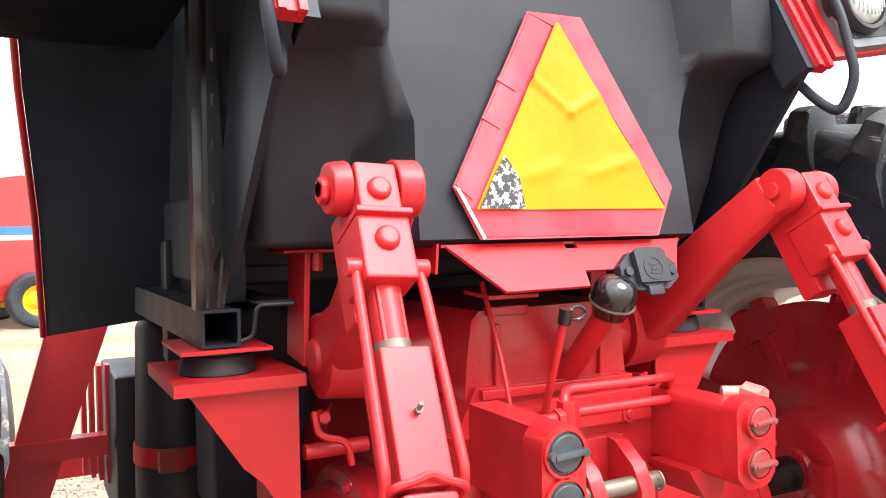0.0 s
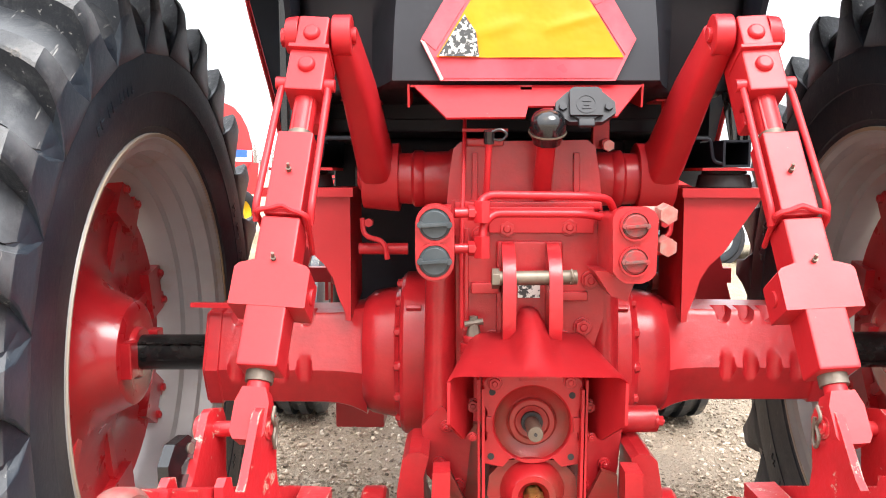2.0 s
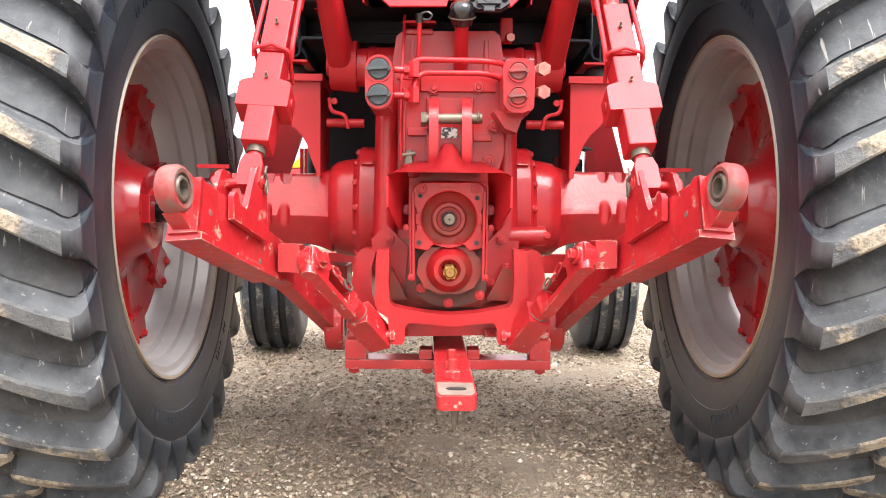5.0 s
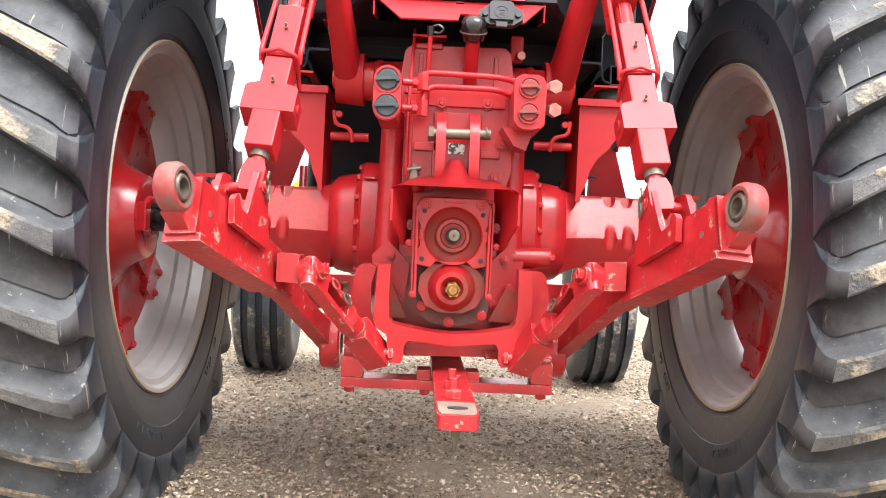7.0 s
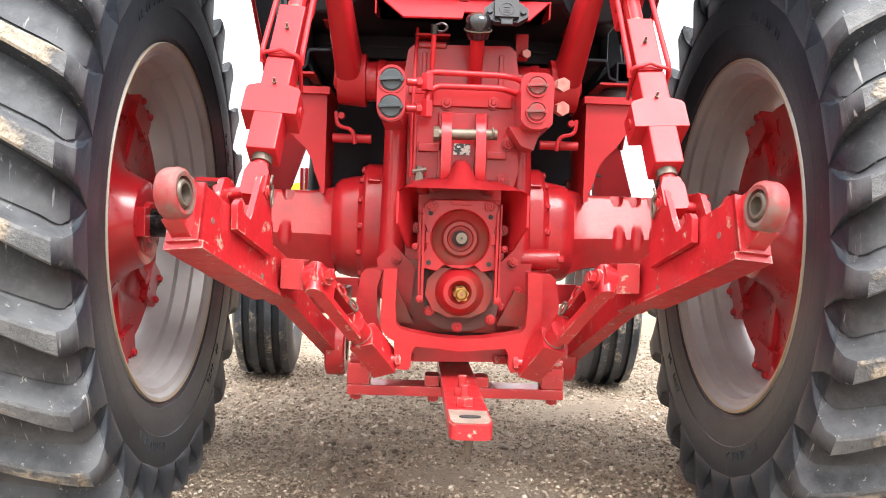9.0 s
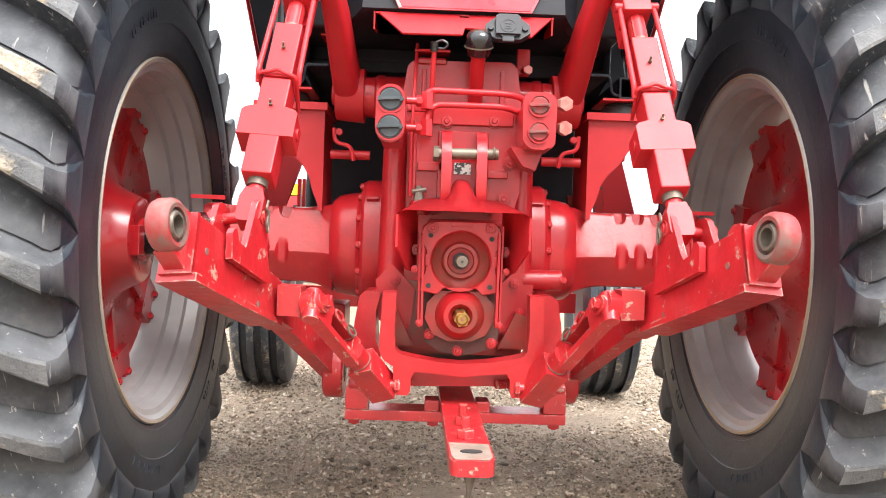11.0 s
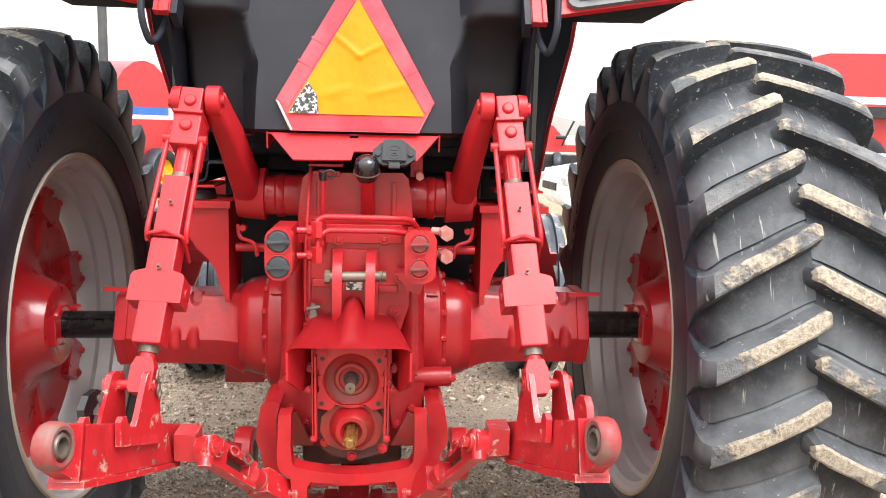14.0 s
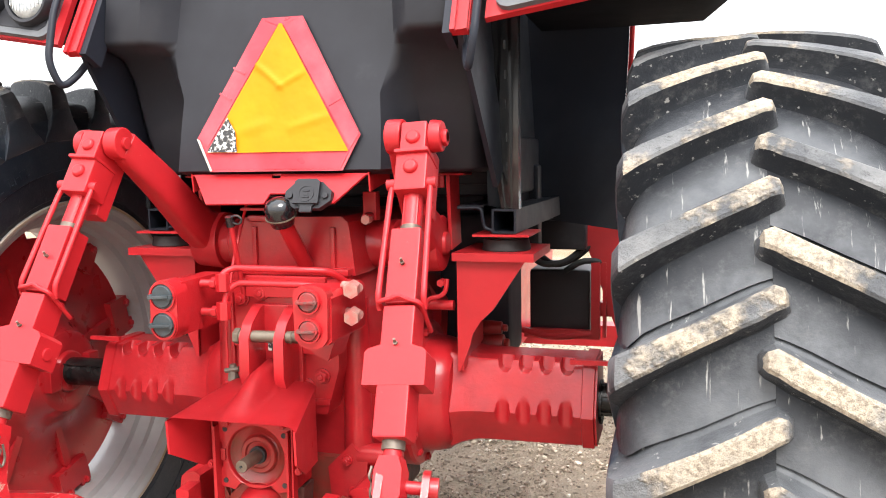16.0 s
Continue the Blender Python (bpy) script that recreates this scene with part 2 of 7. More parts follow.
def rim_material():
    """Silver-grey rim paint with a brown dusty band and rust runs."""
    m, t, p = nodes_of("silver_rim_paint")
    col = mixc(t, ramp(t, noise_node(t, 2.5, 4), 0.35, 0.7), (0.42, 0.41, 0.41), (0.33, 0.31, 0.30))
    col = mixc(t, mul(t, ramp(t, noise_node(t, 5.5, 6, 0.7), 0.55, 0.75), 0.7), col, (0.34, 0.25, 0.16))
    col = mixc(t, ramp(t, noise_node(t, 9, 5, 0.65), 0.68, 0.80), col, (0.24, 0.13, 0.06))
    t.links.new(col, p.inputs["Base Color"])
    p.inputs["Roughness"].default_value = 0.42
    p.inputs["Metallic"].default_value = 0.25
    bump(t, p, noise_node(t, 60, 4), 0.08, 0.002)
    return m


def ground_material():
    """Damp gravelled yard that turns to straw-coloured stubble further off."""
    m, t, p = nodes_of("gravel_yard")
    big = ramp(t, noise_node(t, 0.55, 5, 0.6), 0.35, 0.7)
    mid = ramp(t, noise_node(t, 5, 6, 0.7), 0.35, 0.7)
    small = ramp(t, noise_node(t, 60, 5, 0.75), 0.35, 0.68)
    col = mixc(t, big, (0.50, 0.385, 0.272), (0.68, 0.54, 0.395))
    col = mixc(t, mul(t, mid, 0.5), col, (0.40, 0.312, 0.225))
    clod = ramp(t, noise_node(t, 15, 6, 0.72), 0.50, 0.66)
    col = mixc(t, mul(t, clod, 0.5), col, (0.21, 0.160, 0.114))
    col = mixc(t, mul(t, small, 0.45), col, (0.60, 0.49, 0.375))
    # dark specks painted in for the shadows between small stones
    stone_gaps = ramp(t, noise_node(t, 70, 6, 0.8), 0.55, 0.68)
    col = mixc(t, mul(t, stone_gaps, 0.85), col, (0.085, 0.062, 0.042))
    c = t.nodes.new("ShaderNodeTexCoord")
    s = t.nodes.new("ShaderNodeSeparateXYZ")
    t.links.new(c.outputs["Object"], s.inputs[0])
    far = ramp(t, s.outputs[1], 1.2, 9.0)
    straw = mixc(t, ramp(t, noise_node(t, 0.25, 6, 0.7, None, (0.35, 1.6, 1)), 0.38, 0.62), (0.36, 0.275, 0.165), (0.47, 0.385, 0.265))
    col = mixc(t, far, col, straw)
    t.links.new(col, p.inputs["Base Color"])
    p.inputs["Roughness"].default_value = 0.85
    bump(t, p, noise_node(t, 38, 8, 0.82), 1.0, 0.045)
    return m


def pebble_material():
    m, t, p = nodes_of("pebbles")
    g = t.nodes.new("ShaderNodeNewGeometry")
    r = t.nodes.new("ShaderNodeValToRGB")
    e = r.color_ramp.elements
    e[0].color, e[1].color = (0.12, 0.090, 0.062, 1), (0.78, 0.68, 0.55, 1)
    for at, c in ((0.40, (0.38, 0.295, 0.210, 1)), (0.80, (0.56, 0.45, 0.335, 1))):
        e.new(at).color = c
    t.links.new(g.outputs["Random Per Island"], r.inputs[0])
    damp = ramp(t, noise_node(t, 1.1, 5, 0.65), 0.38, 0.66)
    t.links.new(mixc(t, damp, r.outputs[0], mixc(t, 0.62, r.outputs[0], (0.15, 0.115, 0.085))), p.inputs["Base Color"])
    p.inputs["Roughness"].default_value = 0.8
    return m


foil = foil_material()
def lug_material():
    """Lug rubber: dried cream mud stuck to the worn top, thickest towards the middle of the tread, broken up by bare
    patches lightened for sky reflection.
    """
    m, t, p = nodes_of("lug_rubber_with_dried_mud")
    info = t.nodes.new("ShaderNodeObjectInfo")
    c = t.nodes.new("ShaderNodeTexCoord")
    off = t.nodes.new("ShaderNodeVectorMath")
    off.operation = "ADD"
    spread = mul(t, info.outputs["Random"], 37.0)
    t.links.new(c.outputs["Object"], off.inputs[0])
    t.links.new(spread, off.inputs[1])

    def n(scale, detail, rough):
        k = t.nodes.new("ShaderNodeTexNoise")
        k.inputs["Scale"].default_value, k.inputs["Detail"].default_value, k.inputs["Roughness"].default_value = scale, detail, rough
        t.links.new(off.outputs[0], k.inputs["Vector"])
        return k.outputs["Fac"]

    def add(a, b):
        k = t.nodes.new("ShaderNodeMath")
        t.links.new(a, k.inputs[0])
        if isinstance(b, (int, float)):
            k.inputs[1].default_value = b
        else:
            t.links.new(b, k.inputs[1])
        return k.outputs[0]

    s = t.nodes.new("ShaderNodeSeparateXYZ")
    t.links.new(c.outputs["Object"], s.inputs[0])
    along = t.nodes.new("ShaderNodeMath")
    along.operation = "ABSOLUTE"
    t.links.new(s.outputs[0], along.inputs[0])
    outward = ramp(t, along.outputs[0], 0.03, 0.24)
    # dusty film on bare rubber, brightened to paint in the sky's reflection
    haze = ramp(t, n(6, 6, 0.65), 0.36, 0.70)
    bare = mixc(t, haze, (0.075, 0.078, 0.083), (0.19, 0.19, 0.188))
    bare = mixc(t, ramp(t, n(60, 5, 0.7), 0.55, 0.75), bare, (0.045, 0.045, 0.047))
    amount = add(n(8, 4, 0.58), mul(t, info.outputs["Random"], 0.12))
    amount = add(amount, mul(t, outward, -0.17))
    amount = add(amount, mul(t, n(70, 4, 0.7), 0.12))
    patch = ramp(t, amount, 0.505, 0.62)
    grain = mixc(t, ramp(t, n(110, 5, 0.75), 0.36, 0.60), (0.21, 0.170, 0.125), (0.44, 0.37, 0.28))
    grain = mixc(t, ramp(t, n(28, 4, 0.6), 0.45, 0.75), grain, (0.37, 0.325, 0.26))
    t.links.new(mixc(t, patch, bare, grain), p.inputs["Base Color"])
    p.inputs["Roughness"].default_value = 0.72
    h = add(mul(t, patch, 0.6), mul(t, n(90, 5, 0.75), 0.5))
    bump(t, p, h, 1.0, 0.012)
    return m


def tread_material():
    """Tread rubber around one lug: dust and painted shading make the hollow on the trailing side pale and darken it
    towards the next lug, with thin pale runs.
    """
    m, t, p = nodes_of("dusty_shaded_tread_rubber")
    info = t.nodes.new("ShaderNodeObjectInfo")
    c = t.nodes.new("ShaderNodeTexCoord")
    off = t.nodes.new("ShaderNodeVectorMath")
    off.operation = "ADD"
    t.links.new(c.outputs["Object"], off.inputs[0])
    t.links.new(mul(t, info.outputs["Random"], 23.0), off.inputs[1])

    def n(scale, detail, rough, stretch=None):
        k = t.nodes.new("ShaderNodeTexNoise")
        k.inputs["Scale"].default_value, k.inputs["Detail"].default_value, k.inputs["Roughness"].default_value = scale, detail, rough
        src = off.outputs[0]
        if stretch:
            mp = t.nodes.new("ShaderNodeMapping")
            mp.inputs["Scale"].default_value = stretch
            t.links.new(src, mp.inputs[0])
            src = mp.outputs[0]
        t.links.new(src, k.inputs["Vector"])
        return k.outputs["Fac"]

    def add(a, b):
        k = t.nodes.new("ShaderNodeMath")
        t.links.new(a, k.inputs[0])
        t.links.new(b, k.inputs[1])
        return k.outputs[0]

    s = t.nodes.new("ShaderNodeSeparateXYZ")
    t.links.new(c.outputs["Object"], s.inputs[0])
    along = t.nodes.new("ShaderNodeMath")
    along.operation = "ABSOLUTE"
    t.links.new(s.outputs[0], along.inputs[0])
    across = add(s.outputs[2], mul(t, along.outputs[0], 0.52))
    across = add(across, mul(t, n(9, 4, 0.6), 0.06))
    # part dust, part shading painted in: pale above a lug, near black under the next
    mist = mul(t, ramp(t, across, 0.005, 0.055), ramp(t, across, 0.185, 0.075))
    mist = mul(t, mist, ramp(t, n(7, 5, 0.6), 0.20, 0.72))
    col = mixc(t, mist, (0.011, 0.013, 0.017), (0.125, 0.130, 0.137))
    col = mixc(t, mul(t, ramp(t, n(26, 8, 0.78), 0.48, 0.74), 0.45), col, (0.13, 0.13, 0.128))
    run = ramp(t, n(8, 4, 0.6, (9.0, 9.0, 0.9)), 0.63, 0.71)
    col = mixc(t, mul(t, run, 0.6), col, (0.42, 0.41, 0.38))
    t.links.new(col, p.inputs["Base Color"])
    p.inputs["Roughness"].default_value = 0.55
    p.inputs["Specular IOR Level"].default_value = 0.36
    p.inputs["Sheen Weight"].default_value, p.inputs["Sheen Roughness"].default_value = 0.04, 0.45
    bump(t, p, n(75, 5, 0.7), 0.4, 0.004)
    return m


rubber = rubber_material("tyre_rubber", 0.0, 0.26)
rubber_mud = lug_material()
rubber_bar = rubber_material("tread_rubber", 0.0, 1.0)
rubber_tread = tread_material()
rubber_worn = rubber_material("worn_rib_rubber", 0.5, 1.0)
rim_paint = rim_material()
bark = surface("bare_far_bark", (0.30, 0.26, 0.22), (0.22, 0.19, 0.17), 0.9, scale=0.4)
# patchy ochre that paints the lit side of the rim flange
rim_ochre = surface("ochre_lit_rim_edge", (0.34, 0.29, 0.24), (0.40, 0.26, 0.09), 0.5, scale=1.6)
# needle colour greyed and lightened to paint in distance haze
needles = surface("hazed_conifer_needles", (0.075, 0.085, 0.078), (0.10, 0.11, 0.10), 0.9, scale=2)
pole_grey = surface("weathered_grey_pole", (0.050, 0.052, 0.056), (0.085, 0.085, 0.085), 0.7, scale=3)
# pale grey puts the haze of the air into the hill's colour
haze_wood = surface("hazed_wooded_hill", (0.36, 0.36, 0.36), (0.30, 0.30, 0.29), 1.0, scale=0.02)

# ---- mesh helpers ----
def V(*a):
    return Vector(a)


def finish(bm, bevel=0.0, segs=2, angle=32):
    if bevel:
        sharp = [e for e in bm.edges if len(e.link_faces) == 2 and e.calc_face_angle(0) > radians(angle)]
        bmesh.ops.bevel(bm, geom=sharp, offset=bevel, segments=segs, affect="EDGES", profile=0.5, clamp_overlap=True)
    bmesh.ops.recalc_face_normals(bm, faces=bm.faces)


def mesh_of(name, bm, mats, bevel=0.0, smooth=40):
    finish(bm, bevel)
    me = bpy.data.meshes.new(name)
    bm.to_mesh(me)
    bm.free()
    for m in mats if isinstance(mats, (list, tuple)) else [mats]:
        me.materials.append(m)
    me.polygons.foreach_set("use_smooth", [True] * len(me.polygons))
    me.set_sharp_from_angle(angle=radians(smooth))
    return me


def part(name, bm, material, parent, label="", bevel=0.0, smooth=40, at=None):
    ob = new(name, mesh_of(name, bm, material, bevel, smooth))
    ob.parent = parent
    if at is not None:
        ob.matrix_basis = at
    if bevel:
        ob.modifiers.new("weighted", "WEIGHTED_NORMAL").keep_sharp = True
    return tagged(ob, label)


def share(name, me, parent, at):
    ob = new(name, me)
    ob.parent = parent
    ob.matrix_basis = at
    return ob


def thing(name, label, category, at=None, group="", kind=""):
    ob = new(name)
    ob.empty_display_size = 0.1
    if at is not None:
        ob.matrix_basis = at
    return tagged(ob, label, category, group, kind)


def box(bm, c, s, rot=(0, 0, 0)):
    m = pose(*c, *rot) @ Matrix.Diagonal((*s, 1))
    return bmesh.ops.create_cube(bm, size=1, matrix=m)["verts"]


def frame_at(p, axis, up=(0, 0, 1)):
    """A turn whose z is the axis and whose x is square to up."""
    z = Vector(axis).normalized()
    u = Vector(up)
    if abs(z.dot(u.normalized())) > 0.98:
        u = V(0, 1, 0)
    x = u.cross(z).normalized()
    y = z.cross(x)
    m = Matrix((x, y, z)).transposed().to_4x4()
    m.translation = Vector(p)
    return m


def cyl(bm, p0, p1, r0, r1=None, n=24, caps=True):
    p0, p1 = Vector(p0), Vector(p1)
    d = p1 - p0
    m = frame_at((p0 + p1) / 2, d)
    bmesh.ops.create_cone(bm, cap_ends=caps, segments=n, radius1=r0, radius2=r0 if r1 is None else r1, depth=d.length, matrix=m)


def beam(bm, p0, p1, w, h, up=(0, 0, 1), w1=None, h1=None):
    """A bar from p0 to p1: w across, h along up."""
    p0, p1 = Vector(p0), Vector(p1)
    m = frame_at(p0, p1 - p0, up)
    L = (p1 - p0).length
    w1, h1 = w1 or w, h1 or h
    vs = [bm.verts.new(m @ V(sx * a / 2, sy * b / 2, z)) for z, a, b in ((0, w, h), (L, w1, h1)) for sx, sy in ((-1, -1), (1, -1), (1, 1), (-1, 1))]
    for q in ((3, 2, 1, 0), (4, 5, 6, 7), (0, 1, 5, 4), (1, 2, 6, 5), (2, 3, 7, 6), (3, 0, 4, 7)):
        bm.faces.new([vs[i] for i in q])


def slab(bm, pts, thick, place=None):
    """A flat outline in x and z, of that thickness along y (centred), then laid by place."""
    m = place or Matrix()
    a = [bm.verts.new(m @ V(x, -thick / 2, z)) for x, z in pts]
    b = [bm.verts.new(m @ V(x, thick / 2, z)) for x, z in pts]
    n = len(pts)
    bm.faces.new(a)
    bm.faces.new(b[::-1])
    for i in range(n):
        j = (i + 1) % n
        bm.faces.new((a[j], a[i], b[i], b[j]))


def lathe(bm, profile, n=64, place=None, close=False, slot=None):
    """Profile points (along the axis x, radius) turned about x."""
    m = place or Matrix()
    rings = []
    for x, r in profile:
        rings.append([bm.verts.new(m @ V(x, r * math.cos(2 * math.pi * k / n), r * math.sin(2 * math.pi * k / n))) for k in range(n)])
    pairs = list(zip(rings, rings[1:])) + ([(rings[-1], rings[0])] if close else [])
    for a, b in pairs:
        for k in range(n):
            f = bm.faces.new((a[k], a[(k + 1) % n], b[(k + 1) % n], b[k]))
            if slot is not None:
                f.material_index = slot
    return rings


def smooth_path(pts, bend, steps=5):
    """Points with their corners rounded."""
    pts = [Vector(p) for p in pts]
    out = [pts[0]]
    for a, b, c in zip(pts, pts[1:], pts[2:]):
        u, v = (a - b), (c - b)
        k = min(bend, u.length * 0.45, v.length * 0.45)
        p, q = b + u.normalized() * k, b + v.normalized() * k
        for i in range(steps + 1):
            s = i / steps
            out.append(p * (1 - s) ** 2 + b * 2 * s * (1 - s) + q * s * s)
    out.append(pts[-1])
    return out


def pipe(bm, pts, r, bend=0.03, n=12):
    path = smooth_path(pts, bend) if len(pts) > 2 else [Vector(p) for p in pts]
    rings, x = [], None
    for i, p in enumerate(path):
        d = (path[min(i + 1, len(path) - 1)] - path[max(i - 1, 0)]).normalized()
        if x is None:
            x = d.orthogonal().normalized()
        x = (x - d * x.dot(d)).normalized()
        y = d.cross(x)
        rings.append([bm.verts.new(p + r * (x * math.cos(2 * math.pi * k / n) + y * math.sin(2 * math.pi * k / n))) for k in range(n)])
    for a, b in zip(rings, rings[1:]):
        for k in range(n):
            bm.faces.new((a[k], a[(k + 1) % n], b[(k + 1) % n], b[k]))
    bm.faces.new(rings[0][::-1])
    bm.faces.new(rings[-1])


def bolt_mesh(name, r, h, mat):
    bm = bmesh.new()
    cyl(bm, (0, 0, 0), (0, 0, h), r, n=6)
    cyl(bm, (0, 0, -0.004), (0, 0, h * 0.22), r * 1.22, n=16)
    cyl(bm, (0, 0, h), (0, 0, h * 1.25), r * 0.55, r * 0.4, n=12)
    return mesh_of(name, bm, mat, 0.0012, 14)


BOLT = bolt_mesh("bolt", 0.011, 0.011, red_cast)
BOLT_BIG = bolt_mesh("bolt", 0.015, 0.014, red_cast)
BOLT_SMALL = bolt_mesh("bolt", 0.007, 0.007, red_cast)


def bolts(parent, places, axis, me=None):
    for p in places:
        share("bolt", me or BOLT, parent, frame_at(p, axis))


def mirror(pts, side):
    return [(side * p[0], *p[1:]) for p in pts]

# ---- ground ----
AXLE_Z = 0.805
bm = bmesh.new()
xs = [-900, -300, -100, -40, -15] + [-8 + 0.25 * i for i in range(65)] + [15, 40, 100, 300, 900]
ys = [-900, -300, -100, -40, -15] + [-6 + 0.25 * i for i in range(81)] + [22, 40, 100, 300, 900]
grid = [[bm.verts.new((x, y, 0.0 if abs(x) > 8 or y > 14 or y < -6 else 0.012 * (noise.noise((x * 1.7, y * 1.7, 3)) - 0.3) + 0.008 * noise.noise((x * 6, y * 6, 9)))) for x in xs] for y in ys]
for r0, r1 in zip(grid, grid[1:]):
    for i in range(len(xs) - 1):
        bm.faces.new((r0[i], r0[i + 1], r1[i + 1], r1[i]))
ground = new("ground", mesh_of("ground", bm, ground_material(), 0, 180))
tagged(ground, "damp brown gravel yard running into pale straw stubble", "ground", kind="structure")


def pebbles(count, x0, x1, y0, y1, lo, hi, seed):
    rnd = random.Random(seed)
    base = bmesh.new()
    bmesh.ops.create_icosphere(base, subdivisions=1, radius=1.0)
    base.verts.ensure_lookup_table()
    bv = [v.co.copy() for v in base.verts]
    bf = [[v.index for v in f.verts] for f in base.faces]
    base.free()
    verts, faces = [], []
    for _ in range(count):
        x, y = rnd.uniform(x0, x1), rnd.uniform(y0, y1)
        if 0.8 < abs(x) < 1.28 and abs(y) < 0.32:
            continue
        s = lo + (hi - lo) * rnd.random() ** 3
        m = pose(x, y, s * 0.18, rnd.uniform(-25, 25), rnd.uniform(-25, 25), rnd.uniform(0, 360)) @ Matrix.Diagonal((s * rnd.uniform(0.8, 1.5), s * rnd.uniform(0.7, 1.1), s * rnd.uniform(0.45, 0.8), 1))
        k = len(verts)
        verts += [m @ (v * rnd.uniform(0.8, 1.15)) for v in bv]
        faces += [[i + k for i in f] for f in bf]
    me = bpy.data.meshes.new("gravel")
    me.from_pydata(verts, [], faces)
    me.materials.append(pebble_material())
    return me


for area in ((52000, -1.5, 1.5, -1.3, 1.3, 0.0015, 0.0085, 5), (30000, -2.4, 2.4, 1.3, 5.0, 0.003, 0.011, 6), (6500, -2.4, 2.4, -1.3, 5.0, 0.006, 0.015, 8), (420, -1.6, 1.6, -1.3, 2.2, 0.011, 0.020, 9)):
    gravel = new("gravel", pebbles(*area))
    tagged(gravel, "loose grey and tan gravel stones on the yard", "gravel", kind="stuff")

# ---- tractor: wheels ----
tractor = thing("tractor", "red farm tractor seen at its rear hitch, parked on gravel", "tractor")


def rear_tyre():
    bm = bmesh.new()
    half = [(0.200, 0.500), (0.212, 0.520), (0.218, 0.534), (0.2215, 0.536), (0.2235, 0.548), (0.2275, 0.562), (0.2325, 0.590), (0.236, 0.612), (0.2385, 0.614), (0.240, 0.632), (0.243, 0.660), (0.243, 0.690), (0.240, 0.725), (0.230, 0.756), (0.211, 0.781), (0.186, 0.799), (0.10, 0.816), (0.03, 0.821)]
    prof = [(-x, r) for x, r in half] + [(x, r) for x, r in half[::-1]]
    rings = lathe(bm, prof, 96)
    for f in bm.faces:
        f.material_index = 0 if f.calc_center_median().yz.length < 0.79 else 1
    return bm


LUG_STATIONS = [((-0.026, 0.826), (-0.019, 0.862), 0.006, 0.012), ((-0.018, 0.826), (-0.013, 0.874), 0.014, 0.014), ((-0.002, 0.825), (0.002, 0.877), 0.020, 0.018), ((0.020, 0.825), (0.022, 0.877), 0.0215, 0.020), ((0.05, 0.823), (0.05, 0.877), 0.020, 0.022), ((0.11, 0.817), (0.112, 0.874), 0.020, 0.022), ((0.165, 0.806), (0.168, 0.868), 0.022, 0.022), ((0.196, 0.792), (0.206, 0.862), 0.024, 0.022), ((0.212, 0.776), (0.235, 0.853), 0.026, 0.020), ((0.222, 0.764), (0.2480, 0.826), 0.028, 0.018), ((0.232, 0.748), (0.2500, 0.785), 0.034, 0.020), ((0.236, 0.728), (0.2490, 0.752), 0.045, 0.024), ((0.238, 0.708), (0.2468, 0.724), 0.062, 0.020), ((0.240, 0.694), (0.2442, 0.700), 0.076, 0.008)]


TREAD_HALF = [(0.03, 0.830), (0.10, 0.825), (0.188, 0.808), (0.212, 0.790), (0.230, 0.762), (0.240, 0.725), (0.243, 0.690)]


def tread_floor(x):
    """The carcass radius below the lugs."""
    for (x0, r0), (x1, r1) in zip(TREAD_HALF, TREAD_HALF[1:]):
        if x < x1:
            return r0 + (r1 - r0) * max(0.0, (x - x0) / (x1 - x0))
    return TREAD_HALF[-1][1]


def tyre_lug(side):
    """One slanting tread bar with rounded upper edges and a fillet at its foot, running out into a shoulder buttress."""
    bm = bmesh.new()
    rows = []
    for i, ((bx, br), (tx, tr), wt, wb) in enumerate(LUG_STATIONS):
        shift = -0.122 / 0.877 * (max(tx, 0) / 0.235) ** 0.92
        h = tr - br
        c = min(0.005, h * 0.2)
        row = []
        skin = max(bx, 0.0)
        floor_r = tread_floor(skin) + 0.002
        gap = 2 * math.pi / 28
        edge = shift + gap
        foot = shift + (wt + wb * 1.45) / floor_r
        for f in (1.0, 0.72, 0.45, 0.2, 0.0):
            a = foot + (edge - foot) * f
            row.append(bm.verts.new((side * skin, -floor_r * math.cos(a), floor_r * math.sin(a))))
        upper = [(0.0, wt + wb * 1.5), (0.13, wt + wb * 0.85), (0.45, wt + wb * 0.42), (1 - c / h, wt + 0.002), (1.0, wt - c)]
        lower = [(1.0, c - wt), (1 - c / h, -wt - 0.001), (0.5, -wt - wb * 0.18), (0.12, -wt - wb * 0.36), (0.0, -wt - wb * 0.62)]
        for k, w in upper + lower:
            x, r = bx + (tx - bx) * k, br + h * k
            a = shift + w / r
            row.append(bm.verts.new((side * x, -r * math.cos(a), r * math.sin(a))))
        rows.append(row)
    for i, (p, q) in enumerate(zip(rows, rows[1:])):
        for j in range(len(p) - 1):
            f = bm.faces.new((p[j], p[j + 1], q[j + 1], q[j]))
            f.material_index = 0 if 8 <= j <= 10 and i < 8 else (2 if i >= 10 else 1)
    bm.faces.new(rows[0][5:]).material_index = 1
    bm.faces.new(rows[-1][:4:-1]).material_index = 1
    return mesh_of("lug", bm, [rubber_mud, rubber_tread, rubber], 0, 30)


LUGS = {1: tyre_lug(1), -1: tyre_lug(-1)}


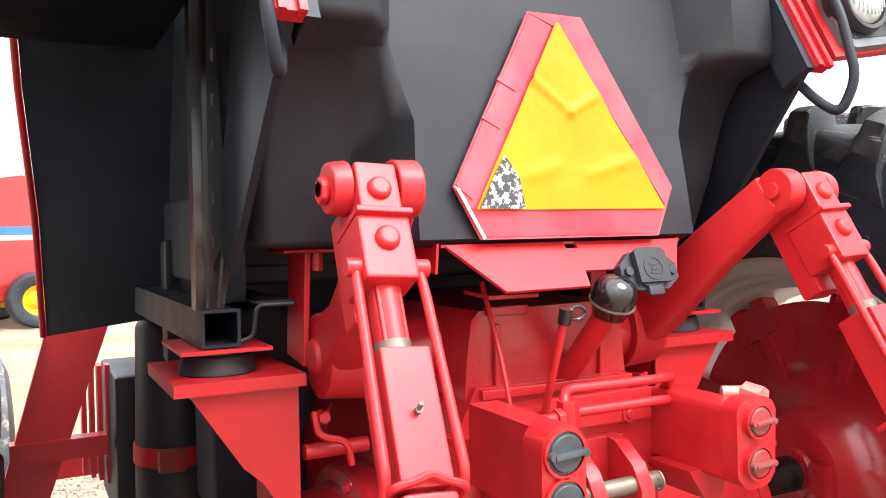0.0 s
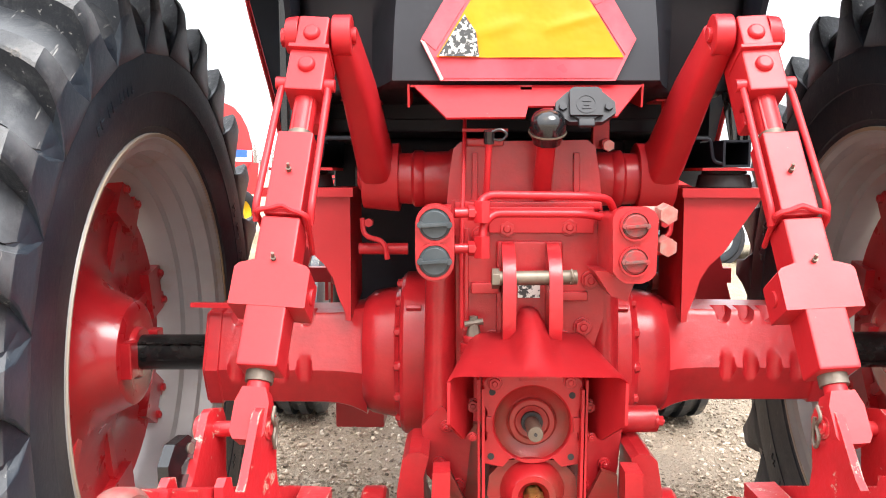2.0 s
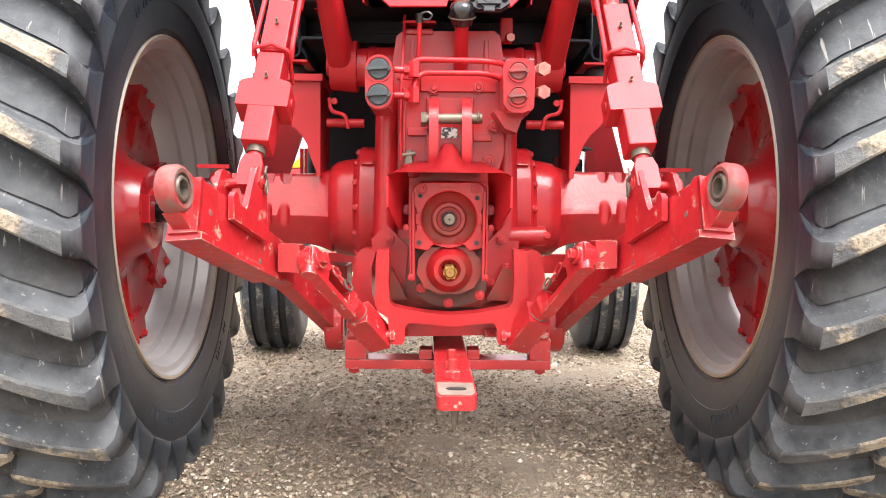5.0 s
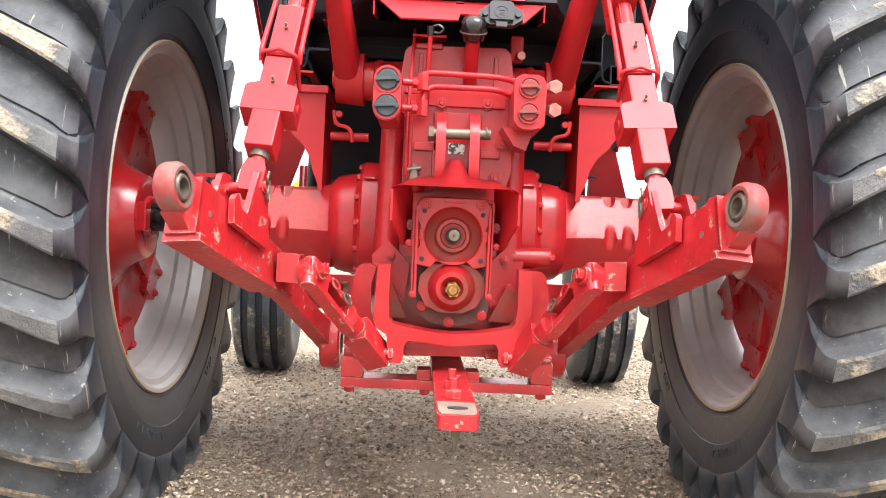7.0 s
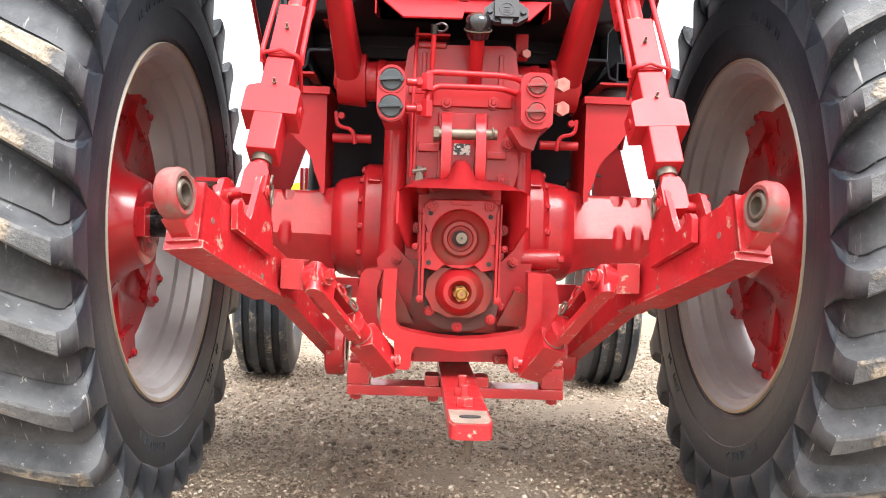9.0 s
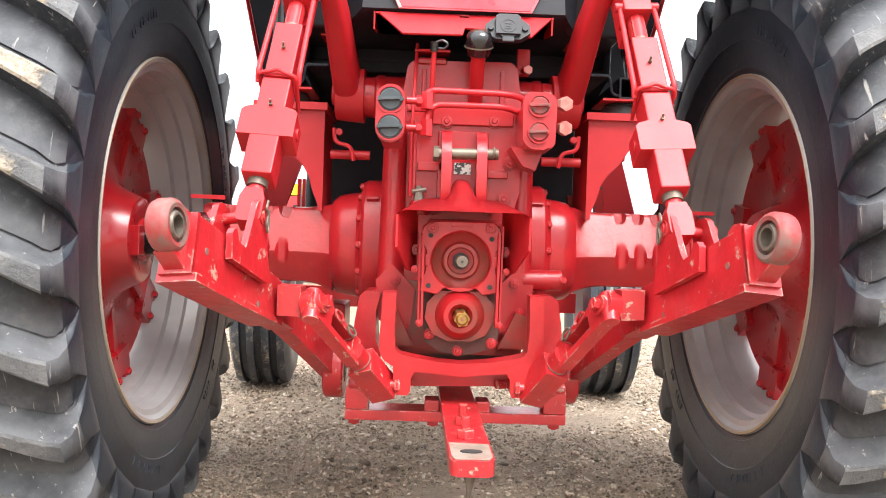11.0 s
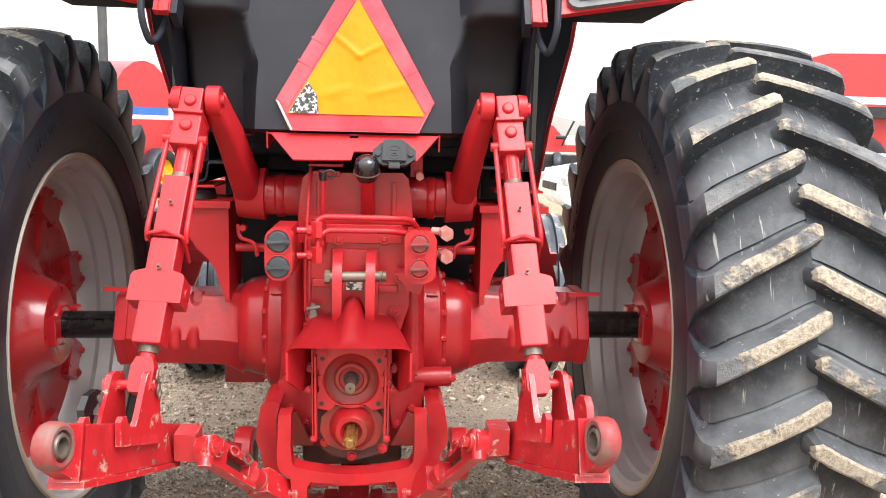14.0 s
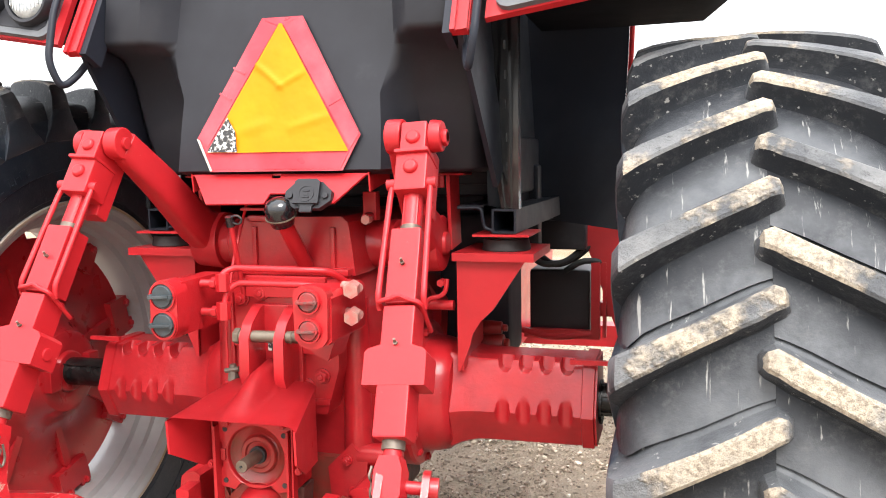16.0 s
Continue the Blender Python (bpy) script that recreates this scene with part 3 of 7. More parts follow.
def rear_wheel(side, phase):
    """side: 1 for the one at +x. The dished centre is the part; tyre, rim, hub and bolts belong to it."""
    at = pose(side * 1.04, 0, AXLE_Z + side * 0.010, 0, -0.55, 0) @ Matrix.Diagonal((side, 1, 1, 1))
    bm = bmesh.new()
    at_disc = at @ pose(-0.018, 0, 0)
    prof = [(-0.128, 0.052), (-0.132, 0.105), (-0.126, 0.122), (-0.105, 0.132), (-0.065, 0.152), (-0.035, 0.19), (-0.016, 0.25), (-0.012, 0.32), (-0.022, 0.365), (-0.030, 0.405), (-0.006, 0.405), (0.016, 0.33), (0.020, 0.22), (0.03, 0.12), (0.03, 0.052)]
    lathe(bm, prof, 72, at_disc, close=True)
    wheel = part("rear_wheel", bm, red_wheel, tractor, "red cast wheel centre in a silver rim with a worn black tyre", 0, 45)
    bm = bmesh.new()
    slab(bm, [(-0.066, 0.345), (0.066, 0.345), (0.064, 0.415), (0.060, 0.456), (0.022, 0.456), (0.019, 0.424), (-0.019, 0.424), (-0.022, 0.456), (-0.060, 0.456), (-0.064, 0.415)], 0.046, pose(0, 0, 0, 0, 0, 90))
    clamp = mesh_of("rim_clamp", bm, red_wheel, 0.005)
    bm = bmesh.new()
    slab(bm, [(-0.012, 0.20), (0.012, 0.20), (0.016, 0.37), (-0.016, 0.37)], 0.03, pose(0, 0, 0, 0, 0, 90))
    rib = mesh_of("wheel_rib", bm, red_wheel, 0.005)
    for k in range(8):
        m = at_disc @ Matrix.Rotation(k * math.pi / 4 + 0.25, 4, "X")
        share("rim_clamp", clamp, wheel, m @ pose(-0.020, 0, 0))
        share("wheel_rib", rib, wheel, m @ pose(-0.014, 0, 0))
    bm = bmesh.new()
    lip = [(-0.212, 0.520), (-0.218, 0.516), (-0.216, 0.506), (-0.204, 0.496), (-0.198, 0.480), (-0.160, 0.474), (-0.153, 0.462), (-0.112, 0.458), (-0.104, 0.442), (-0.02, 0.436), (0.03, 0.425), (0.08, 0.438), (0.14, 0.458), (0.196, 0.480), (0.216, 0.506), (0.212, 0.520), (0.19, 0.50), (0.10, 0.475), (0, 0.462), (-0.10, 0.475), (-0.19, 0.50)]
    lathe(bm, lip, 96, at, close=True)
    part("rim", bm, rim_paint, wheel, "silver-grey dusty steel rim", 0.002, 22)
    # thin ring whose ochre stands in for light on the rim flange
    bm = bmesh.new()
    lathe(bm, [(-0.2165, 0.5195), (-0.2200, 0.5175), (-0.2185, 0.5105), (-0.2150, 0.5100)], 96, at, close=True)
    part("rim_edge", bm, rim_ochre, wheel, "thin ochre ring painted as the lit rim edge")
    bm = bmesh.new()
    rnd = random.Random(7)
    for a0, count in ((150, 11), (215, 8), (20, 10), (285, 9)):
        for k in range(count):
            if rnd.random() < 0.12:
                continue
            m = at @ Matrix.Rotation(radians(a0 + k * 2.0), 4, "X")
            h = rnd.uniform(0.010, 0.020)
            bmesh.ops.create_cube(bm, size=1, matrix=m @ pose(-0.2408, 0, 0.640) @ Matrix.Diagonal((0.004, 0.0045, 0.024, 1)))
            bmesh.ops.create_cube(bm, size=1, matrix=m @ pose(-0.2408, h / 2, 0.640 + rnd.choice((-0.010, 0.0, 0.010))) @ Matrix.Diagonal((0.004, h * 0.8, 0.004, 1)))
    tagged(part("sidewall_lettering", bm, rubber, wheel), "moulded unreadable sidewall marks", kind="stuff")
    bm = rear_tyre()
    bm.transform(at)
    part("tyre", bm, [rubber, rubber_bar], wheel, "weathered black tyre with a dusty grey tread", 0, 32)
    for edge in (-1, 1):
        for k in range(28):
            a = radians(phase + (k + (0.5 if edge > 0 else 0.0)) * 360 / 28)
            lug = share("lug", LUGS[edge], wheel, at @ Matrix.Rotation(-a, 4, "X"))
            tagged(lug, "slanting tyre lug with dried pale mud on top")
    bm = bmesh.new()
    cyl(bm, at_disc @ V(-0.142, 0, 0), at_disc @ V(-0.10, 0, 0), 0.060, 0.072, 32)
    for a in (90, -90):
        m = at_disc @ Matrix.Rotation(radians(a), 4, "X")
        bmesh.ops.create_cube(bm, size=1, matrix=m @ pose(-0.140, 0, 0.085) @ Matrix.Diagonal((0.030, 0.085, 0.045, 1)))
    part("hub", bm, red_wheel, wheel, "", 0.005)
    for k in range(8):
        a = k * math.pi / 4 + 0.25
        for off in (-0.040, 0.040):
            p = at_disc @ (Matrix.Rotation(a, 4, "X") @ V(-0.042, off, 0.425))
            share("bolt", BOLT, wheel, frame_at(p, (-side, 0, 0)))
    return wheel


rear_wheel(1, 1.0)
rear_wheel(-1, 2.9)


def front_wheel(side, toe):
    at = pose(side * 0.935, 2.30, 0.472, 0, 0, toe) @ Matrix.Diagonal((side * 1.12, 1.01, 1.01, 1))
    bm = bmesh.new()
    lathe(bm, [(-0.03, 0.0), (-0.03, 0.07), (-0.02, 0.1), (0.03, 0.2), (0.045, 0.2), (0.0, 0.09), (0.0, 0.0)], 32, at)
    w = part("front_wheel", bm, white_far, tractor, "ribbed black front tyre on a pale rim")
    bm = bmesh.new()
    rib = [(-0.105, 0.235), (-0.130, 0.29), (-0.140, 0.35), (-0.136, 0.40), (-0.125, 0.430), (-0.118, 0.455), (-0.085, 0.462), (-0.080, 0.442), (-0.055, 0.444), (-0.050, 0.466), (-0.018, 0.468), (-0.014, 0.446)]
    lathe(bm, rib + [(-x, r) for x, r in rib[::-1]], 56, at)
    for f in bm.faces:
        if f.calc_center_median().length and (at.inverted() @ f.calc_center_median()).yz.length > 0.455:
            f.material_index = 1
    part("tyre", bm, [rubber, rubber_worn], w, "three-ribbed black tyre", 0, 30)
    bm = bmesh.new()
    lathe(bm, [(-0.108, 0.245), (-0.108, 0.228), (-0.07, 0.215), (0.07, 0.215), (0.108, 0.228), (0.108, 0.245), (0.06, 0.225), (-0.06, 0.225)], 40, at, close=True)
    part("rim", bm, rim_paint, w)


front_wheel(-1, 3)
front_wheel(1, -2)
bm = bmesh.new()
beam(bm, (-0.78, 2.30, 0.5), (0.78, 2.30, 0.5), 0.12, 0.11)
beam(bm, (-0.1, 2.0, 0.62), (-0.1, 2.6, 0.62), 0.3, 0.2)
part("front_axle", bm, red_cast, tractor, "", 0.01)

# ---- tractor: axle and gearbox ----
def along_path(pts, step):
    """Evenly spaced points along an open outline, keeping its corners."""
    out = []
    for (y0, z0), (y1, z1) in zip(pts, pts[1:]):
        n = max(1, round(math.hypot(y1 - y0, z1 - z0) / step))
        out += [(y0 + (y1 - y0) * i / n, z0 + (z1 - z0) * i / n) for i in range(n)]
    return out + [pts[-1]]


def axle_housing(side):
    """A ridged cast beam, flared where it meets the drum, with four round scoops in its top edge and four in its ridge."""
    bm = bmesh.new()
    outline = along_path([(0.07, 0.108), (-0.020, 0.108), (-0.058, 0.104), (-0.064, 0.098), (-0.108, -0.012), (-0.110, -0.018), (-0.107, -0.026), (-0.074, -0.098), (-0.066, -0.102), (0.07, -0.10)], 0.0085) + [(0.10, -0.02)]
    steps = [0.335 + 0.370 * i / 160 for i in range(161)]
    rings = []
    for x in steps:
        flare = 0.14 * max(0.0, (0.435 - x) / 0.10) ** 2.2
        g = 1.0 + 0.05 * (0.6 - x) + flare + (0.05 if 0.668 < x < 0.699 else 0)
        n = 0.0
        for k in range(4):
            u = abs(x - 0.475 - k * 0.052) / 0.018
            n = max(n, (1 - u ** 3.0) ** 0.5 if u < 1 else 0)
        ring = []
        for y, z in outline:
            if z > 0.04 and -0.075 < y < -0.024:
                z = min(z, 0.108 - 0.032 * n)
            elif y < -0.07:
                y = max(y, -0.112 + 0.015 * n)
            ring.append(bm.verts.new((side * x, y * g, AXLE_Z + side * 0.006 + z * g * (1.0 if z > 0 else 1 + flare * 0.6))))
        rings.append(ring)
    for a, b in zip(rings, rings[1:]):
        for k in range(len(a)):
            j = (k + 1) % len(a)
            bm.faces.new((a[k], a[j], b[j], b[k]))
    bm.faces.new(rings[0])
    bm.faces.new(rings[-1][::-1])
    h = part("axle_housing", bm, red_cast, tractor, "red cast axle housing with scooped notches", 0, 24)
    bm = bmesh.new()
    slab(bm, [(0.640, 0.918), (0.640, 0.930), (0.735, 0.930), (0.735, 0.920)], 0.012, pose(0, -0.085, 0) @ Matrix.Diagonal((side, 1, 1, 1)))
    part("locating_tab", bm, red_plate, h, "", 0.002)
    bm = bmesh.new()
    cyl(bm, (side * 0.68, 0, AXLE_Z + side * 0.006), (side * 1.14, 0, AXLE_Z + side * 0.010), 0.042, n=40)
    for a in (150, 205):
        y, z = 0.043 * math.cos(radians(a)), 0.043 * math.sin(radians(a))
        beam(bm, (side * 0.70, y, AXLE_Z + z), (side * 1.13, y, AXLE_Z + z), 0.004, 0.004)
    cyl(bm, (side * 0.700, 0, AXLE_Z), (side * 0.712, 0, AXLE_Z), 0.056, n=32)
    part("axle_shaft", bm, shaft_black, tractor, "black greased axle shaft", 0, 40)
    # drum and bolted flange next to the gearbox
    bm = bmesh.new()
    at = pose(0, 0, AXLE_Z) @ Matrix.Diagonal((side, 1, 1, 1))
    prof = [(0.12, 0.10), (0.12, 0.18), (0.192, 0.178), (0.200, 0.186), (0.246, 0.186), (0.254, 0.180), (0.258, 0.158), (0.268, 0.150), (0.300, 0.146), (0.325, 0.140), (0.342, 0.126), (0.346, 0.10)]
    rings = []
    for x, r in prof:
        e = 0.80
        rings.append([bm.verts.new(at @ V(x, r * math.copysign(abs(math.cos(t)) ** e, math.cos(t)), r * math.copysign(abs(math.sin(t)) ** e, math.sin(t)))) for t in [2 * math.pi * k / 64 for k in range(64)]])
    for a, b in zip(rings, rings[1:] + rings[:1]):
        for k in range(64):
            bm.faces.new((a[k], a[(k + 1) % 64], b[(k + 1) % 64], b[k]))
    d = part("final_drive_housing", bm, red_cast, tractor, "", 0.004, 30)
    for k in range(7):
        a = radians(104 + k * 152 / 6)
        share("bolt", BOLT, d, frame_at((side * 0.255, 0.170 * math.cos(a), AXLE_Z + 0.170 * math.sin(a)), (side, 0, 0)))
    bm = bmesh.new()
    box(bm, (side * 0.224, -0.150, AXLE_Z + 0.122), (0.034, 0.030, 0.012), (-38, 0, 0))
    part("lifting_slot", bm, red_cast, d, "", 0.003)


axle_housing(1)
axle_housing(-1)

bm = bmesh.new()
slab(bm, [(-0.185, 0.60), (-0.195, 0.80), (-0.190, 1.02), (-0.165, 1.12), (-0.14, 1.17), (0.14, 1.17), (0.165, 1.12), (0.190, 1.02), (0.195, 0.80), (0.185, 0.60), (0.13, 0.54), (-0.13, 0.54)], 0.60, pose(0, 0.01, 0))
case = part("gearbox_case", bm, red_cast, tractor, "red painted cast gearbox case", 0.022)
bm = bmesh.new()
slab(bm, [(-0.118, 0.84), (-0.122, 1.14), (0.137, 1.145), (0.150, 1.08), (0.152, 0.95), (0.12, 0.84)], 0.09, pose(0, -0.32, 0))
cover = part("rear_cover", bm, red_cast, tractor, "", 0.008)
bolts(cover, [(-0.035, -0.367, 1.118), (0.083, -0.367, 1.122), (-0.085, -0.367, 1.105), (0.125, -0.367, 1.02), (0.112, -0.367, 0.93), (-0.06, -0.367, 0.905), (0.075, -0.367, 0.905)], (0, -1, 0), BOLT_BIG)
for c, s in (((-0.068, -0.372, 1.005), (0.07, 0.02, 0.022)), ((0.095, -0.37, 0.99), (0.05, 0.02, 0.018)), ((-0.112, -0.368, 1.02), (0.010, 0.012, 0.20)), ((0.03, -0.368, 0.87), (0.20, 0.012, 0.014))):
    bm = bmesh.new()
    box(bm, c, s)
    part("cast_rib", bm, red_cast, cover, "", 0.003)
# columns at the sides of the cover
for side in (1, -1):
    bm = bmesh.new()
    cyl(bm, (side * 0.165, -0.285, 0.63), (side * 0.162, -0.285, 1.10), 0.036, 0.030, 20)
    part("case_column", bm, red_cast, case, "", 0)
    bm = bmesh.new()
    slab(bm, [(0.115, 0.55), (0.19, 0.62), (0.20, 0.72), (0.16, 0.76), (0.10, 0.70)], 0.05, pose(0, -0.30, 0) @ Matrix.Diagonal((side, 1, 1, 1)))
    g = part("lower_flank", bm, red_cast, case, "", 0.008)
    bolts(g, [(side * 0.150, -0.327, 0.72), (side * 0.165, -0.327, 0.645), (side * 0.125, -0.327, 0.60)], (0, -1, 0))

# lift housing on top
bm = bmesh.new()
slab(bm, [(-0.152, 1.15), (-0.146, 1.215), (-0.138, 1.272), (-0.124, 1.286), (0.130, 1.290), (0.146, 1.276), (0.155, 1.215), (0.162, 1.15)], 0.46, pose(0, -0.045, 0))
lift = part("lift_housing", bm, red_cast, tractor, "red cast lift cover", 0.02)
for c, s in [((x, -0.276, 1.215), (w, 0.016, 0.10)) for x, w in ((-0.095, 0.012), (0.108, 0.013))] + [((0.01, -0.285, 1.160), (0.29, 0.035, 0.016))]:
    bm = bmesh.new()
    box(bm, c, s)
    part("cast_rib", bm, red_cast, lift, "", 0.003)
bm = bmesh.new()
at = pose(0, -0.125, 1.212)
lathe(bm, [(-0.305, 0.02), (-0.305, 0.054), (-0.228, 0.056), (-0.222, 0.062), (-0.206, 0.062), (-0.200, 0.058), (-0.150, 0.060), (-0.142, 0.066), (-0.12, 0.070), (0.12, 0.070), (0.142, 0.066), (0.150, 0.060), (0.200, 0.058), (0.206, 0.062), (0.222, 0.062), (0.228, 0.056), (0.305, 0.054), (0.305, 0.02)], 40, at, close=True)
part("rockshaft", bm, red_cast, lift, "", 0, 35)
bm = bmesh.new()
box(bm, (-0.075, -0.275, 1.285), (0.075, 0.02, 0.016))
part("cast_boss", bm, red_cast, lift, "", 0.004)


def lift_arm(side):
    bm = bmesh.new()
    x0, x1 = side * 0.285, side * 0.345
    # swept arm from the rockshaft up to the eye, thickening at its root
    path = [V(side * 0.300, -0.10, 1.215), V(side * 0.305, -0.20, 1.265), V(side * 0.318, -0.33, 1.375), V(side * 0.334, -0.44, 1.462)]
    sizes = [(0.075, 0.125), (0.070, 0.10), (0.060, 0.085), (0.046, 0.074)]
    rings = []
    for i, p in enumerate(path):
        d = (path[min(i + 1, 3)] - path[max(i - 1, 0)])
        m = frame_at(p, d, (0, 0, 1))
        w, h = sizes[i]
        rings.append([bm.verts.new(m @ V(w / 2 * math.copysign(abs(math.cos(t)) ** 0.55, math.cos(t)), h / 2 * math.copysign(abs(math.sin(t)) ** 0.55, math.sin(t)), 0)) for t in [2 * math.pi * k / 20 for k in range(20)]])
    for a, b in zip(rings, rings[1:]):
        for k in range(20):
            bm.faces.new((a[k], a[(k + 1) % 20], b[(k + 1) % 20], b[k]))
    bm.faces.new(rings[0][::-1])
    bm.faces.new(rings[-1])
    cyl(bm, (side * 0.255, -0.122, 1.215), (side * 0.335, -0.122, 1.215), 0.075, 0.068, 36)
    cyl(bm, (side * 0.335, -0.122, 1.215), (side * 0.347, -0.122, 1.215), 0.030, 0.026, 24)
    cyl(bm, (side * 0.316, -0.455, 1.466), (side * 0.350, -0.455, 1.466), 0.036, n=32)
    arm = part("lift_arm", bm, red_plate, tractor, "red forged lift arm", 0.003, 50)
    bm = bmesh.new()
    cyl(bm, (side * 0.308, -0.455, 1.466), (side * 0.442, -0.455, 1.466), 0.014, n=20)
    cyl(bm, (side * 0.408, -0.455, 1.466), (side * 0.432, -0.455, 1.466), 0.034, 0.031, 32)
    cyl(bm, (side * 0.432, -0.455, 1.462), (side * 0.442, -0.455, 1.462), 0.017, n=6)
    part("clevis_pin", bm, red_plate, arm, "", 0.003)
    return arm


def lift_link(side):
    """The levelling link: head, rod, square sleeve with its cross, guard rods, clip and fork. Built along a falling axis."""
    top, bot = V(side * 0.380, -0.455, 1.462), V(side * 0.424, -0.792, 0.862)
    d = (top - bot).normalized()
    x = V(1, 0, 0)
    x = (x - d * x.dot(d)).normalized()
    y = d.cross(x)
    m = Matrix((x, y, d)).transposed().to_4x4()
    m.translation = top

    def L(a, b, s):
        return m @ V(a, b, -s)

    def lbox(bm, a, b, s0, s1, w, t):
        bmesh.ops.create_cube(bm, size=1, matrix=m @ pose(a, b, -(s0 + s1) / 2) @ Matrix.Diagonal((w, t, s1 - s0, 1)))

    bm = bmesh.new()
    lbox(bm, 0, 0, 0.115, 0.50, 0.032, 0.032)
    link = part("lift_link", bm, red_plate, tractor, "red levelling lift link with square sleeve and guard rods", 0.004)
    for nm, *dims in (("link_eye", 0, 0.0, -0.020, 0.050, 0.054, 0.074), ("link_head", 0, 0.0, 0.050, 0.134, 0.066, 0.072), ("head_back", 0, 0.050, 0.01, 0.160, 0.056, 0.040), ("head_band", 0, -0.004, 0.046, 0.054, 0.070, 0.082)):
        bm = bmesh.new()
        lbox(bm, *dims)
        part(nm, bm, red_plate, link, "", 0.002 if nm == "head_band" else 0.005)
    for s in (0.018, 0.084):
        bm = bmesh.new()
        cyl(bm, L(0, -0.034, s), L(0, -0.0455, s), 0.0165, 0.0125, 24)
        part("rivet", bm, red_plate, link, "", 0.004)
    bm = bmesh.new()
    cyl(bm, L(0, 0, 0.13), L(0, 0, 0.25), 0.020, n=24)
    part("inner_rod", bm, red_plate, link, "")
    bm = bmesh.new()
    cyl(bm, L(0, 0, 0.200), L(0, 0, 0.214), 0.0215, n=24)
    part("dust_ring", bm, steel_dull, link, "bare greasy steel ring")
    bm = bmesh.new()
    lbox(bm, 0, 0, 0.214, 0.366, 0.060, 0.066)
    part("upper_sleeve", bm, red_plate, link, "", 0.004)
    bm = bmesh.new()
    lbox(bm, 0, 0, 0.370, 0.612, 0.062, 0.068)
    slab(bm, [(-0.030, -0.446), (0.030, -0.446), (0.052, -0.453), (0.058, -0.460), (0.058, -0.520), (-0.058, -0.520), (-0.058, -0.460), (-0.052, -0.453)], 0.0695, m)
    sl = part("lower_sleeve", bm, red_plate, link, "", 0.005)
    bm = bmesh.new()
    cyl(bm, L(side * 0.0, 0, 0.490), L(-side * 0.062, 0.0, 0.490), 0.013, n=24)
    part("cross_pin", bm, red_plate, sl, "", 0.002)
    for s in (0.288, 0.444):
        bm = bmesh.new()
        cyl(bm, L(0, -0.033, s), L(0, -0.041, s), 0.0042, n=10)
        cyl(bm, L(0, -0.037, s), L(0, -0.048, s - 0.004), 0.0028, n=8)
        part("grease_nipple", bm, steel_dull, sl, "small dull steel grease nipple")
    for a in (-1, 1):
        bm = bmesh.new()
        pipe(bm, [L(a * 0.038, -0.020, 0.112), L(a * 0.040, -0.024, 0.14), L(a * 0.044, -0.030, 0.352), L(a * 0.043, -0.014, 0.372)], 0.006, 0.02, 10)
        cyl(bm, L(a * 0.030, -0.020, 0.114), L(a * 0.050, -0.020, 0.114), 0.011, n=16)
        part("guard_rod", bm, red_plate, link, "")
    bm = bmesh.new()
    pipe(bm, [L(-0.034, 0.05, 0.380), L(-0.041, -0.037, 0.364), L(-0.016, -0.040, 0.360), L(0.0, -0.042, 0.354), L(0.016, -0.040, 0.362), L(0.041, -0.037, 0.368), L(0.040, 0.05, 0.395)], 0.0045, 0.012, 8)
    part("wire_clip", bm, red_plate, link, "")
    bm = bmesh.new()
    cyl(bm, L(0, 0, 0.612), L(0, 0, 0.628), 0.021, n=24)
    part("collar", bm, steel_dull, link, "bare greasy steel collar")
    bm = bmesh.new()
    cyl(bm, L(0, 0, 0.61), L(0, 0, 0.69), 0.016, 0.018, 24)
    part("screw_shank", bm, red_plate, link, "")
    bm = bmesh.new()
    slab(bm, [(-0.017, -0.640), (0.017, -0.640), (0.025, -0.662), (0.025, -0.706), (0.019, -0.716), (-0.019, -0.716), (-0.025, -0.706), (-0.025, -0.662)], 0.044, m)
    part("fork", bm, red_plate, link, "", 0.005)


